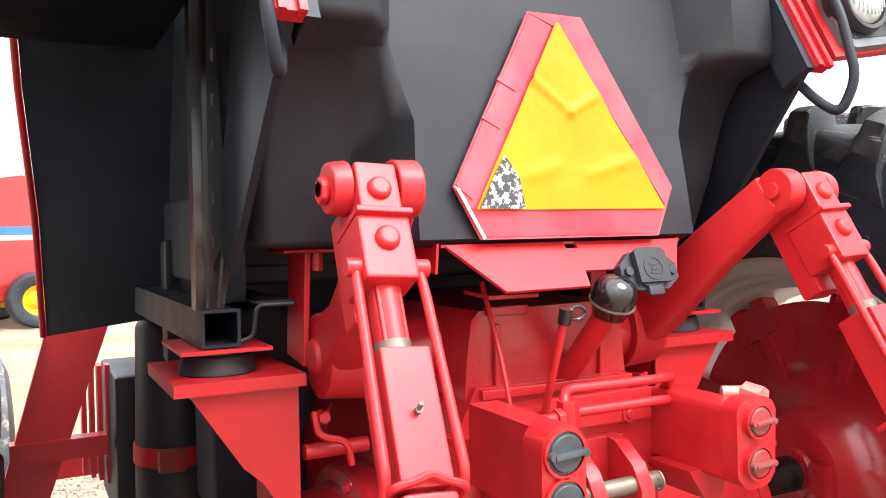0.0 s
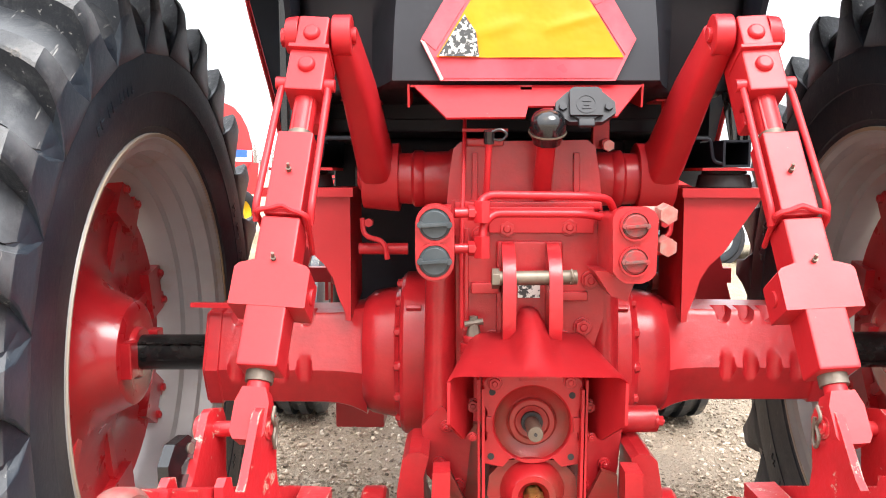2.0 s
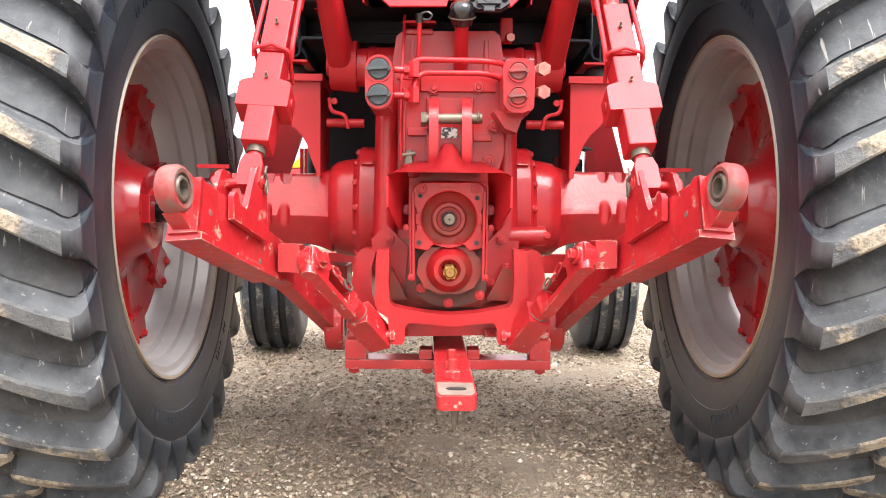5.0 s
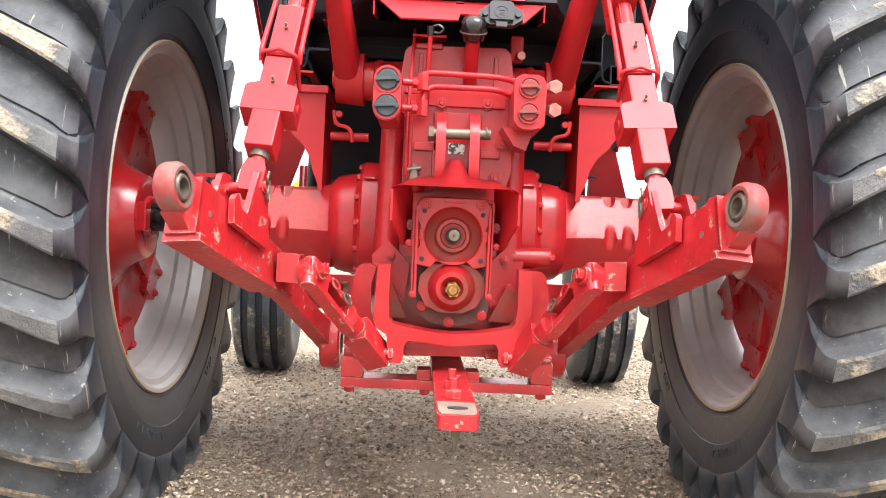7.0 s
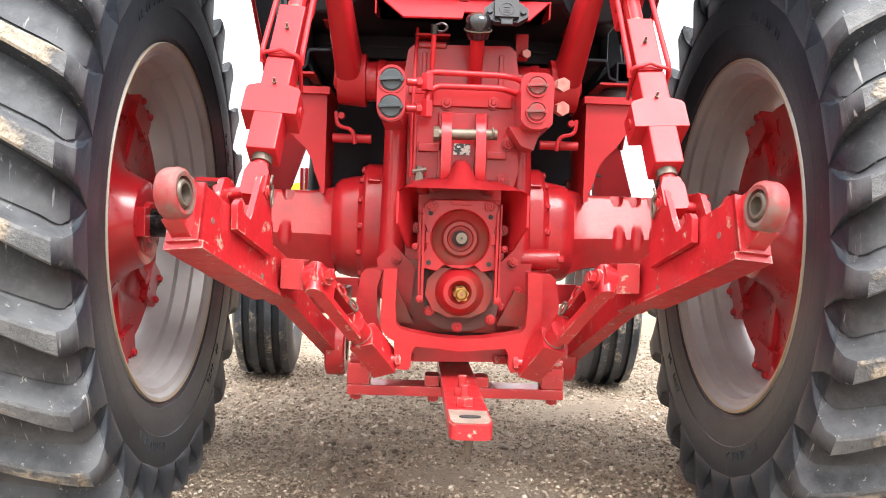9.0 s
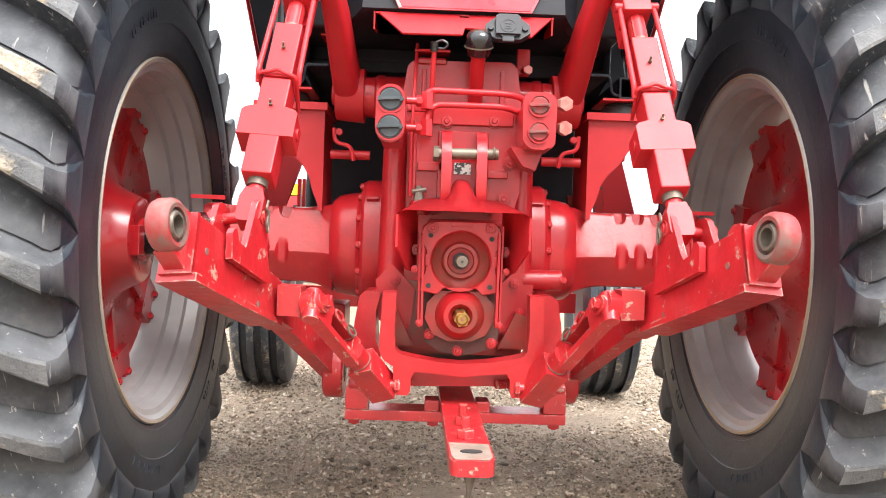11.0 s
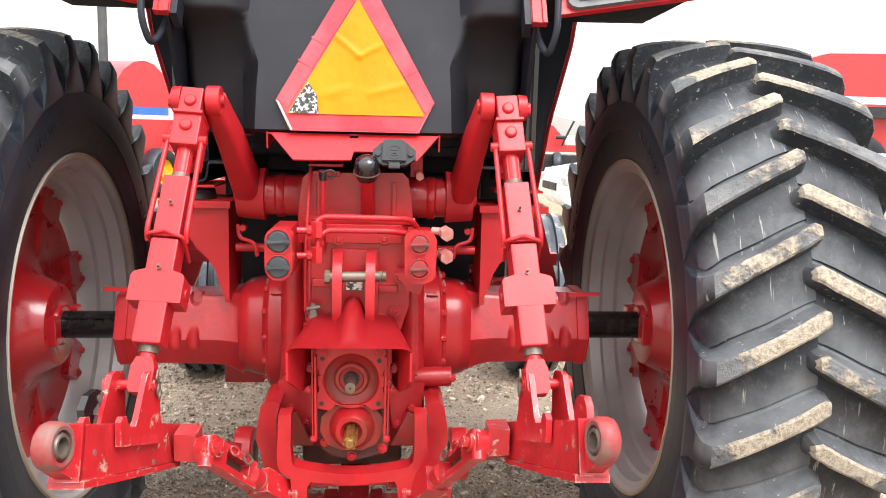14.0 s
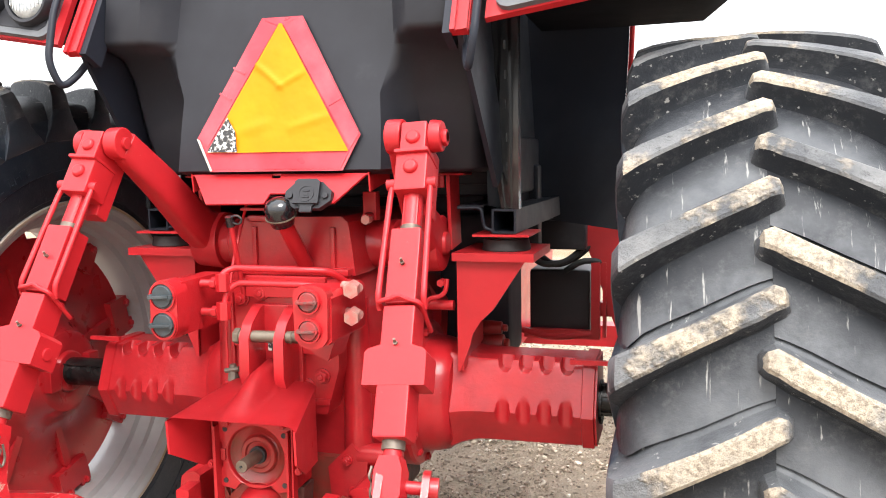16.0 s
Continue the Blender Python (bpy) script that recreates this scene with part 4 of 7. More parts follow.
def lower_link(side):
    """From the ball end forward and down to the eye below the gearbox. Outlines run along the link (s) and up from it (h)."""
    ball, eye = V(side * 0.502, -1.085, 0.832 if side < 0 else 0.843), V(side * 0.304, -0.235, 0.481)
    d = (eye - ball).normalized()
    inward = V(-side, 0, 0)
    inward = (inward - d * inward.dot(d)).normalized()
    up = inward.cross(d)
    up = up if up.z > 0 else -up
    m = Matrix((d, inward, up)).transposed().to_4x4()
    m.translation = ball
    late = 0.0 if side < 0 else 0.014

    def at(s, h=0.0, off=0.0):
        return m @ V(s, off, h)

    def plate(name, pts, thick, off, mat, bevel, label="", parent=None):
        bm = bmesh.new()
        slab(bm, pts, thick, m @ pose(0, off, 0))
        return part(name, bm, mat, parent, label, bevel)

    link = plate("lower_link", [(0.050, 0.040), (0.20, 0.050), (0.44, 0.060), (0.50, 0.058), (0.54, 0.046), (0.54, -0.016), (0.46, -0.022), (0.25, -0.042), (0.052, -0.062)], 0.060, 0, red_worn, 0.006, "red lower hitch link with a ball end, paint scuffed", tractor)
    plate("link_front", [(0.52, 0.042), (0.62, 0.040), (0.75, 0.030), (0.905, 0.026), (0.905, -0.034), (0.75, -0.024), (0.62, -0.017), (0.52, -0.014)], 0.040, -0.004, red_worn, 0.005, "", link)
    bm = bmesh.new()
    lathe(bm, [(-0.026, 0.038), (-0.026, 0.072), (-0.021, 0.077), (0.021, 0.077), (0.026, 0.072), (0.026, 0.038)], 48, Matrix.Translation(eye), close=True)
    part("front_eye", bm, red_worn, link, "", 0.002)
    bm = bmesh.new()
    lathe(bm, [(-0.028, 0.024), (-0.026, 0.030), (-0.012, 0.039), (0.012, 0.039), (0.026, 0.030), (0.028, 0.024)], 32, Matrix.Translation(eye), close=True)
    part("eye_ball", bm, steel_dull, link, "dark greasy pivot ball")
    # ball end: a thick forged eye drawn out into a flat neck
    ring = m @ pose(0, 0, 0, 0, 0, 90)
    bm = bmesh.new()
    lathe(bm, [(-0.019, 0.029), (-0.020, 0.036), (-0.016, 0.042), (-0.009, 0.0445), (0.009, 0.0445), (0.016, 0.042), (0.020, 0.036), (0.019, 0.029)], 56, ring @ pose(0.004, 0, 0), close=True)
    e = part("ball_end", bm, rust_grey, link, "scuffed grey and red ball end", 0)
    plate("ball_neck", [(0.010, 0.0425), (0.045, 0.040), (0.085, 0.042), (0.085, -0.056), (0.050, -0.058), (0.006, -0.0435), (0.026, -0.028), (0.033, 0.0), (0.028, 0.026)], 0.036, 0, red_worn, 0.006, "", link)
    plate("weld_seam", [(0.046, 0.043), (0.056, 0.044), (0.060, -0.064), (0.050, -0.064)], 0.060, 0, red_worn, 0.003, "", link)
    bm = bmesh.new()
    lathe(bm, [(-0.024, 0.0165), (-0.024, 0.021), (-0.012, 0.0295), (0.012, 0.0295), (0.024, 0.021), (0.024, 0.0165)], 40, ring, close=True)
    part("hitch_ball", bm, steel_dull, e, "worn bare steel ball with a pin hole")
    plate("wear_strip", [(0.058, -0.061), (0.25, -0.043), (0.45, -0.024), (0.45, -0.034), (0.25, -0.057), (0.058, -0.076)], 0.072, 0, red_worn, 0.003, "", link)
    # bracket: two plates welded to the sides, a low ear and a tall one with the pin of the lift link
    for off in (0.040, -0.040):
        k = late
        plate("link_bracket", [(0.160 + k, 0.002), (0.150 + k, 0.048), (0.157 + k, 0.060), (0.170 + k, 0.062), (0.180 + k, 0.044), (0.210 + k, 0.044), (0.217 + k, 0.058), (0.241 + k, 0.150), (0.251 + k, 0.160), (0.284 + k, 0.166), (0.297 + k, 0.152), (0.310 + k, 0.080), (0.327 + k, 0.046), (0.330 + k, 0.015)], 0.013, off, red_worn, 0.003, "", link)
    piv = at(0.272 + late, 0.134)
    bm = bmesh.new()
    cyl(bm, piv - inward * 0.058, piv + inward * 0.054, 0.0115, n=20)
    cyl(bm, piv + inward * 0.044, piv + inward * 0.050, 0.017, n=20)
    cyl(bm, piv - inward * 0.062, piv - inward * 0.044, 0.021, n=24)
    part("bracket_pin", bm, red_worn, link, "", 0.002)
    bm = bmesh.new()
    q = piv + inward * 0.056
    pipe(bm, [q + V(0, 0.004, 0.030), q + V(0, -0.012, 0.016), q + V(0, 0.006, 0.002), q + V(0, -0.008, -0.014), q + V(0, 0.004, -0.034), q + V(0, 0.014, -0.018), q + V(0, 0.010, 0.012)], 0.0028, 0.008, 6)
    part("hairpin", bm, steel_dull, link, "bent wire hairpin")
    bm = bmesh.new()
    if side < 0:
        slab(bm, [(0.10, 0.040), (0.088, 0.074), (0.100, 0.104), (0.132, 0.120), (0.168, 0.112), (0.182, 0.094), (0.160, 0.088), (0.136, 0.090), (0.122, 0.076), (0.130, 0.044)], 0.016, m @ pose(0.075, -0.050, 0))
        slab(bm, [(0.13, 0.030), (0.19, 0.030), (0.19, 0.070), (0.13, 0.066)], 0.020, m @ pose(0.06, -0.052, 0))
    else:
        slab(bm, [(0.10, 0.03), (0.10, 0.075), (0.112, 0.094), (0.132, 0.100), (0.152, 0.092), (0.162, 0.072), (0.160, 0.03)], 0.016, m @ pose(0.03, -0.036, 0))
    latch = part("spring_latch", bm, black_gloss if side < 0 else red_worn, link, "black latch plate" if side < 0 else "", 0.003)
    q = at(0.215, 0.102, -0.050) if side < 0 else at(0.162, 0.070, -0.036)
    bm = bmesh.new()
    cyl(bm, q - inward * 0.012, q + inward * 0.0105, 0.008 if side < 0 else 0.010, n=16)
    part("latch_pin", bm, steel_dull if side < 0 else red_worn, latch, "small worn pin", 0.001)
    for s, h in ((0.094 + late, -0.010), (0.332 + late, -0.026)):
        bm = bmesh.new()
        cyl(bm, at(s, h, 0.026), at(s, h, 0.031), 0.0068, n=14)
        part("plug", bm, rust_grey, link, "small grey plug", 0.001)
    # block on the inner side and the slotted stay towards the yoke
    x0, x1 = side * 0.378, side * 0.330
    zb = 0.659 if side < 0 else 0.672
    bm = bmesh.new()
    slab(bm, [(x0, zb), (x1, zb - 0.002), (x1, zb + 0.060), (x0, zb + 0.062)], 0.070, pose(0, -0.694, 0))
    part("stay_block", bm, red_worn, link, "", 0.004)
    a = V(side * 0.305, -0.716, 0.680 if side < 0 else 0.694)
    b = V(side * 0.177 + 0.006, -0.515, 0.484)
    u = (b - a).normalized()
    n = V(-side * 0.50, -0.62, 0.60)
    n = (n - u * n.dot(u)).normalized()
    w = u.cross(n)
    ln = (b - a).length
    wide = Matrix((u, n, w)).transposed().to_4x4()
    wide.translation = a
    bm = bmesh.new()
    end = [(-0.034 * math.cos(t), 0.034 * math.sin(t)) for t in [math.pi * (0.5 - i / 10) for i in range(11)]]
    for off in (-0.0245, 0.0245):
        beam(bm, a + u * 0.040 + w * off, a + u * (ln * 0.56) + w * off, 0.017, 0.028, n)
    slab(bm, [(x, z) for x, z in end] + [(0.052, -0.033), (0.052, 0.033)], 0.030, wide)
    beam(bm, a + u * (ln * 0.47), a + u * (ln * 0.58), 0.0655, 0.0285, n)
    stay = part("stay_bar", bm, red_worn, tractor, "red slotted stay bar", 0.003)
    # thin dark brown strip behind the slot
    bm = bmesh.new()
    beam(bm, a + u * 0.05 - n * 0.012, a + u * (ln * 0.5) - n * 0.012, 0.034, 0.004, n)
    part("slot_back", bm, grime, stay, "dark brown bar seen in the slot")
    bm = bmesh.new()
    cyl(bm, a - n * 0.032, a + n * 0.026, 0.021, n=24)
    cyl(bm, a + n * 0.026, a + n * 0.040, 0.014, n=6)
    cyl(bm, a + n * 0.040 - w * 0.014, a + n * 0.036 + w * 0.014, 0.003, n=8)
    cyl(bm, a - u * 0.004 + V(0, -0.030, -0.030), a - u * 0.004 + V(0, 0.01, 0.026), 0.017, n=20)
    part("stay_pin", bm, red_worn, stay, "", 0.003)
    bm = bmesh.new()
    cyl(bm, a + u * (ln * 0.55), a + u * (ln * 0.72), 0.026, n=24)
    part("stay_neck", bm, red_worn, stay, "")
    bm = bmesh.new()
    cyl(bm, a + u * (ln * 0.655), a + u * (ln * 0.675), 0.0275, n=24)
    part("rusty_collar", bm, rust_grey, stay, "rusty brown collar", 0.003)
    bm = bmesh.new()
    beam(bm, a + u * (ln * 0.675), b + u * 0.020, 0.060, 0.056, n)
    part("stay_foot", bm, red_worn, stay, "", 0.004)
    for k in (0.24, 0.42):
        q = a + u * (ln * k) + n * 0.018 + w * side * 0.024
        bm = bmesh.new()
        pipe(bm, [q - u * 0.018, q - u * 0.008 + w * 0.013, q + u * 0.012 + w * 0.009, q + u * 0.020 - w * 0.004, q + u * 0.004 - w * 0.012, q - u * 0.016 - w * 0.004], 0.003, 0.008, 6)
        part("spring_clip", bm, red_worn if k < 0.3 else steel_dull, stay, "bent wire clip")
    bm = bmesh.new()
    cyl(bm, b - V(side * 0.048, 0, 0) - u * 0.006, b + V(side * 0.070, 0, 0) - u * 0.006, 0.012, n=16)
    for e in (-1, 1):
        cyl(bm, b + V(e * 0.036, 0, 0) - u * 0.006, b + V(e * 0.046, 0, 0) - u * 0.006, 0.019, n=6)
    part("stay_bolt", bm, red_worn, stay, "scuffed bolt", 0.001)


for side in (1, -1):
    lift_arm(side)
    lift_link(side)
    lower_link(side)

# ---- tractor: rear centre ----
bm = bmesh.new()
box(bm, (0.008, -0.372, 1.0), (0.125, 0.02, 0.19))
tlb = part("top_link_bracket", bm, red_cast, tractor, "red two-eared top link bracket with a steel pin", 0.004)
for x in (-0.034, 0.050):
    bm = bmesh.new()
    place = Matrix.Translation(V(x, 0, 0)) @ pose(0, 0, 0, 0, 0, 90)
    slab(bm, [(-0.37, 1.095), (-0.40, 1.090), (-0.440, 1.062), (-0.460, 1.030), (-0.462, 0.945), (-0.450, 0.915), (-0.425, 0.905), (-0.40, 0.925), (-0.37, 0.92)], 0.024, place)
    part("bracket_ear", bm, red_cast, tlb, "", 0.005)
bm = bmesh.new()
slab(bm, [(-0.021, -0.014), (0.021, -0.014), (0.021, 0.014), (-0.021, 0.014)], 0.002, pose(0.007, -0.3835, 1.002))
part("worn_label", bm, foil, tlb, "small pale worn-off label")
bm = bmesh.new()
cyl(bm, (-0.066, -0.438, 1.031), (0.090, -0.438, 1.034), 0.0135, n=24)
cyl(bm, (-0.066, -0.438, 1.031), (-0.052, -0.438, 1.031), 0.019, n=6)
pipe(bm, [(0.078, -0.452, 1.05), (0.081, -0.462, 1.036), (0.078, -0.452, 1.02), (0.074, -0.442, 1.034)], 0.002, 0.008, 6)
part("top_link_pin", bm, steel, tlb, "bare grey steel pin", 0.001)


def coupler(parent, p, d, mat, r, bar):
    """A hydraulic outlet with its ribbed dust cap, facing d."""
    d = Vector(d).normalized()
    p = Vector(p)
    bm = bmesh.new()
    m = frame_at(p, d)
    turn = m @ pose(0, 0, 0, 0, -90, 0)
    lathe(bm, [(-0.01, r * 1.2), (0.006, r * 1.2), (0.006, r * 1.04), (-0.01, r * 1.04)], 36, turn, close=True)
    ring = part("outlet_ring", bm, red_cast, parent, "", 0)
    bm = bmesh.new()
    cyl(bm, p - d * 0.01, p + d * 0.004, r, n=36)
    cyl(bm, p + d * 0.004, p + d * 0.008, r * 0.93, r * 0.86, n=36)
    bmesh.ops.create_cube(bm, size=1, matrix=m @ pose(0, 0, 0.012, 0, 0, 4) @ Matrix.Diagonal((r * 1.7, r * 0.24, 0.012, 1)))
    for a in (-1, 1):
        cyl(bm, p + m.to_3x3() @ V(a * r * 0.9, 0, 0.008), p + m.to_3x3() @ V(a * r * 0.9, 0, 0.016), r * 0.22, n=12)
    part("dust_cap", bm, mat, parent, bar, 0.001)


def oval(w, h, n=10):
    """An upright oval outline with half-round ends, about the origin."""
    r = w / 2
    return [(r * math.cos(a), h / 2 - r + r * math.sin(a)) for a in [math.pi * k / n for k in range(n + 1)]] + [(-r * math.cos(a), -(h / 2 - r) - r * math.sin(a)) for a in [math.pi * k / n for k in range(n + 1)]]


bm = bmesh.new()
slab(bm, oval(0.066, 0.132), 0.045, pose(-0.167, -0.535, 1.106))
slab(bm, [(-0.024, -0.058), (0.024, -0.058), (0.024, 0.058), (-0.024, 0.058)], 0.17, pose(-0.165, -0.44, 1.106))
remote_a = part("remote_valve", bm, red_cast, tractor, "red hydraulic outlet block with two grey dust caps", 0.005)
for z in (1.137, 1.075):
    coupler(remote_a, (-0.167, -0.557, z), (0, -1, 0), coupler_grey, 0.0265, "grey ribbed dust cap")
bm = bmesh.new()
slab(bm, [(-0.035, -0.046), (-0.024, -0.060), (-0.012, -0.066), (0.014, -0.066), (0.028, -0.060), (0.038, -0.046), (0.040, 0.044), (0.033, 0.057), (0.020, 0.064), (-0.018, 0.064), (-0.031, 0.057), (-0.037, 0.044)], 0.03, pose(0.170, -0.535, 1.103))
slab(bm, [(-0.034, -0.050), (-0.026, -0.058), (0.030, -0.058), (0.038, -0.048), (0.040, 0.040), (0.030, 0.052), (-0.028, 0.052), (-0.036, 0.042)], 0.19, pose(0.173, -0.44, 1.100))
slab(bm, [(-0.03, 0.0), (0.05, 0.0), (0.03, -0.055), (0.0, -0.045)], 0.09, pose(0.145, -0.43, 1.050))
remote_b = part("remote_valve", bm, red_cast, tractor, "red hydraulic outlet block with painted-over caps", 0.006)
worn_cap = surface("painted_over_cap", (0.34, 0.022, 0.024), (0.10, 0.075, 0.065), 0.5, scale=45, relief=(80, 0.5, 0.004))
for z in (1.135, 1.075):
    coupler(remote_b, (0.170, -0.553, z), (0, -1, 0), worn_cap, 0.0215, "paint-smeared worn dust cap")
for z in (1.155, 1.098):
    bm = bmesh.new()
    cyl(bm, (0.205, -0.45, z), (0.252, -0.478, z), 0.010, n=16)
    cyl(bm, (0.236, -0.468, z), (0.240, -0.500, z - 0.004), 0.0175, n=6)
    part("hose_nut", bm, bolt_pale, remote_b, "pale worn hexagon nut", 0.001)
for z in (1.152, 1.088):
    bm = bmesh.new()
    cyl(bm, (-0.135, -0.46, z), (-0.085, -0.452, z), 0.009, n=16)
    cyl(bm, (-0.110, -0.456, z), (-0.098, -0.455, z), 0.014, n=6)
    cyl(bm, (-0.085, -0.452, z - 0.018), (-0.085, -0.452, z + 0.022), 0.016, n=6)
    part("pipe_fitting", bm, red_cast, remote_a, "", 0.001)
for pts in ([(-0.085, -0.452, 1.15), (-0.088, -0.446, 1.174), (-0.070, -0.428, 1.184), (0.10, -0.425, 1.182), (0.152, -0.40, 1.178), (0.170, -0.36, 1.150)], [(-0.085, -0.452, 1.09), (-0.082, -0.442, 1.132), (-0.062, -0.428, 1.150), (0.10, -0.428, 1.150), (0.150, -0.395, 1.140)]):
    bm = bmesh.new()
    pipe(bm, pts, 0.0075, 0.025, 12)
    part("hydraulic_pipe", bm, red_plate, tractor, "")
bm = bmesh.new()
box(bm, (0.03, -0.372, 1.135), (0.20, 0.012, 0.05))
part("cover_plate", bm, red_plate, tractor, "", 0.003)
bm = bmesh.new()
pipe(bm, [(-0.115, -0.27, 1.33), (-0.118, -0.34, 1.20), (-0.122, -0.385, 1.06), (-0.120, -0.385, 0.93)], 0.004, 0.05, 8)
part("breather_pipe", bm, red_plate, tractor, "")
bm = bmesh.new()
cyl(bm, (-0.098, -0.40, 0.885), (-0.098, -0.40, 0.905), 0.026, n=24)
cyl(bm, (-0.098, -0.40, 0.905), (-0.098, -0.40, 0.918), 0.020, n=24)
breather = part("filler_plug", bm, red_cast, tractor, "red plug with a dark breather fitting", 0.003)
bm = bmesh.new()
cyl(bm, (-0.098, -0.40, 0.918), (-0.098, -0.40, 0.955), 0.014, 0.008, n=8)
cyl(bm, (-0.115, -0.405, 0.940), (-0.080, -0.405, 0.946), 0.006, n=8)
part("breather", bm, steel_dull, breather, "dark dirty breather")
# dipstick
bm = bmesh.new()
cyl(bm, (-0.078, -0.368, 1.10), (-0.072, -0.428, 1.282), 0.006, n=12)
dip = part("dipstick", bm, red_plate, tractor, "red dipstick tube with a black ring handle")
bm = bmesh.new()
cyl(bm, (-0.072, -0.427, 1.278), (-0.072, -0.434, 1.300), 0.010, n=14)
pipe(bm, [(-0.072, -0.434, 1.296), (-0.052, -0.436, 1.304), (-0.038, -0.436, 1.294), (-0.048, -0.434, 1.282), (-0.070, -0.430, 1.286)], 0.0028, 0.01, 8)
part("ring_handle", bm, black_gloss, dip, "black ring handle")
# filler neck and cap
bm = bmesh.new()
cyl(bm, (0.038, -0.27, 1.165), (0.037, -0.385, 1.283), 0.019, 0.018, 24)
neck = part("filler_neck", bm, red_plate, tractor, "red filler neck with a glossy black cap")
bm = bmesh.new()
ax = V(0.0, -0.42, 0.9).normalized()
lathe(bm, [(-0.022, 0.004), (-0.022, 0.026), (-0.008, 0.030), (0.0, 0.034), (0.022, 0.033), (0.034, 0.027), (0.041, 0.015), (0.043, 0.001)], 40, frame_at((0.037, -0.398, 1.300), ax) @ pose(0, 0, 0, 0, -90, 0))
cap = part("filler_cap", bm, black_gloss, neck, "glossy black filler cap", 0, 60)
bm = bmesh.new()
lathe(bm, [(-0.002, 0.0335), (-0.002, 0.0355), (0.001, 0.0355), (0.001, 0.0335)], 40, frame_at((0.037, -0.398, 1.300), ax) @ pose(0, 0, 0, 0, -90, 0), close=True)
part("cap_band", bm, steel, neck, "thin bright metal band")


# sheet bracket below the tank with the trailer socket on it
def sheet(bm, pts, n, t):
    """A flat sheet through the outline pts (3D), t thick along n."""
    n = Vector(n).normalized() * t
    a = [bm.verts.new(Vector(p)) for p in pts]
    b = [bm.verts.new(Vector(p) + n) for p in pts]
    bm.faces.new(a)
    bm.faces.new(b[::-1])
    for i in range(len(pts)):
        j = (i + 1) % len(pts)
        bm.faces.new((a[j], a[i], b[i], b[j]))


nrm = V(0, -0.72, 0.69)


def on_plate(x, s):
    """A point of the slanted plate: x across, s down its slope."""
    return V(x, -0.338 - 0.69 * s, 1.392 - 0.72 * s)


bm = bmesh.new()
outline = [(-0.215, 0.0), (-0.010, 0.0), (-0.010, 0.014), (0.012, 0.014), (0.012, 0.0), (0.222, 0.0), (0.165, 0.088), (0.072, 0.088), (0.066, 0.060), (0.002, 0.060), (-0.004, 0.090), (-0.150, 0.092)]
sheet(bm, [on_plate(*p) for p in outline], -nrm, 0.005)
plate = part("socket_bracket", bm, red_plate, tractor, "red folded sheet bracket below the tank", 0.001)
bm = bmesh.new()
for s in (-1, 1):
    sheet(bm, [(s * 0.222, -0.336, 1.394), (s * 0.222, -0.20, 1.394), (s * 0.222, -0.20, 1.372), (s * 0.222, -0.33, 1.35)], (s, 0, 0), 0.004)
sheet(bm, [(-0.22, -0.338, 1.392), (0.226, -0.338, 1.392), (0.226, -0.12, 1.392), (-0.22, -0.12, 1.392)], (0, 0, -1), 0.004)
sheet(bm, [(-0.12, -0.30, 1.305), (-0.03, -0.30, 1.305), (-0.03, -0.22, 1.31), (-0.12, -0.22, 1.31)], (0, 0, 1), 0.006)
part("bracket_fold", bm, red_plate, plate, "", 0.001)
sock = V(0.106, -0.392, 1.340)
m = frame_at(sock, (0, -0.93, 0.36), (0, 0, 1))
bm = bmesh.new()
slab(bm, [(-0.055, -0.011), (-0.030, -0.029), (0.030, -0.029), (0.055, -0.011), (0.055, 0.011), (0.032, 0.032), (-0.032, 0.032), (-0.055, 0.011)], 0.016, m @ pose(0, 0, 0.004, -90, 0, 0))
socket = part("trailer_socket", bm, black_plastic, tractor, "black trailer light socket with a hinged flap", 0.003)
bm = bmesh.new()
cyl(bm, m @ V(0, 0, 0.0), m @ V(0, 0, 0.018), 0.030, n=32)
box_m = m @ pose(0, -0.032, 0.014) @ Matrix.Diagonal((0.030, 0.016, 0.010, 1))
bmesh.ops.create_cube(bm, size=1, matrix=box_m)
slab(bm, [(-0.030, -0.02), (0.030, -0.02), (0.030, 0.030), (0.022, 0.036), (-0.022, 0.036), (-0.030, 0.030)], 0.008, m @ pose(0, 0, 0.019, -90, 0, 0))
flap = part("flap", bm, black_plastic, socket, "", 0.003)
bm = bmesh.new()
lathe(bm, [(0.0, 0.019), (0.0016, 0.019), (0.0016, 0.016), (0.0, 0.016)], 28, m @ pose(0, 0.002, 0.0225, 0, -90, 0), close=True)
part("moulded_ring", bm, black_plastic, flap)
bm = bmesh.new()
for y, w in ((0.008, 0.016), (0.0, 0.010), (-0.006, 0.016)):
    bmesh.ops.create_cube(bm, size=1, matrix=m @ pose(0, y, 0.0232) @ Matrix.Diagonal((w, 0.0035, 0.002, 1)))
tagged(part("moulded_mark", bm, black_plastic, flap), "moulded unreadable mark", kind="stuff")
for s in (-1, 1):
    bm = bmesh.new()
    cyl(bm, m @ V(s * 0.042, 0, 0.01), m @ V(s * 0.042, 0, 0.018), 0.008, n=6)
    part("socket_screw", bm, black_plastic, socket, "", 0.001)
bm = bmesh.new()
cyl(bm, (0.175, -0.20, 1.285), (0.175, -0.235, 1.285), 0.012, n=6)
box(bm, (0.170, -0.18, 1.31), (0.035, 0.03, 0.07))
part("side_bracket", bm, red_plate, plate, "", 0.003)
bm = bmesh.new()
cyl(bm, (0.178, -0.225, 1.28), (0.178, -0.245, 1.28), 0.012, n=6)
part("bracket_nut", bm, bolt_pale, plate)


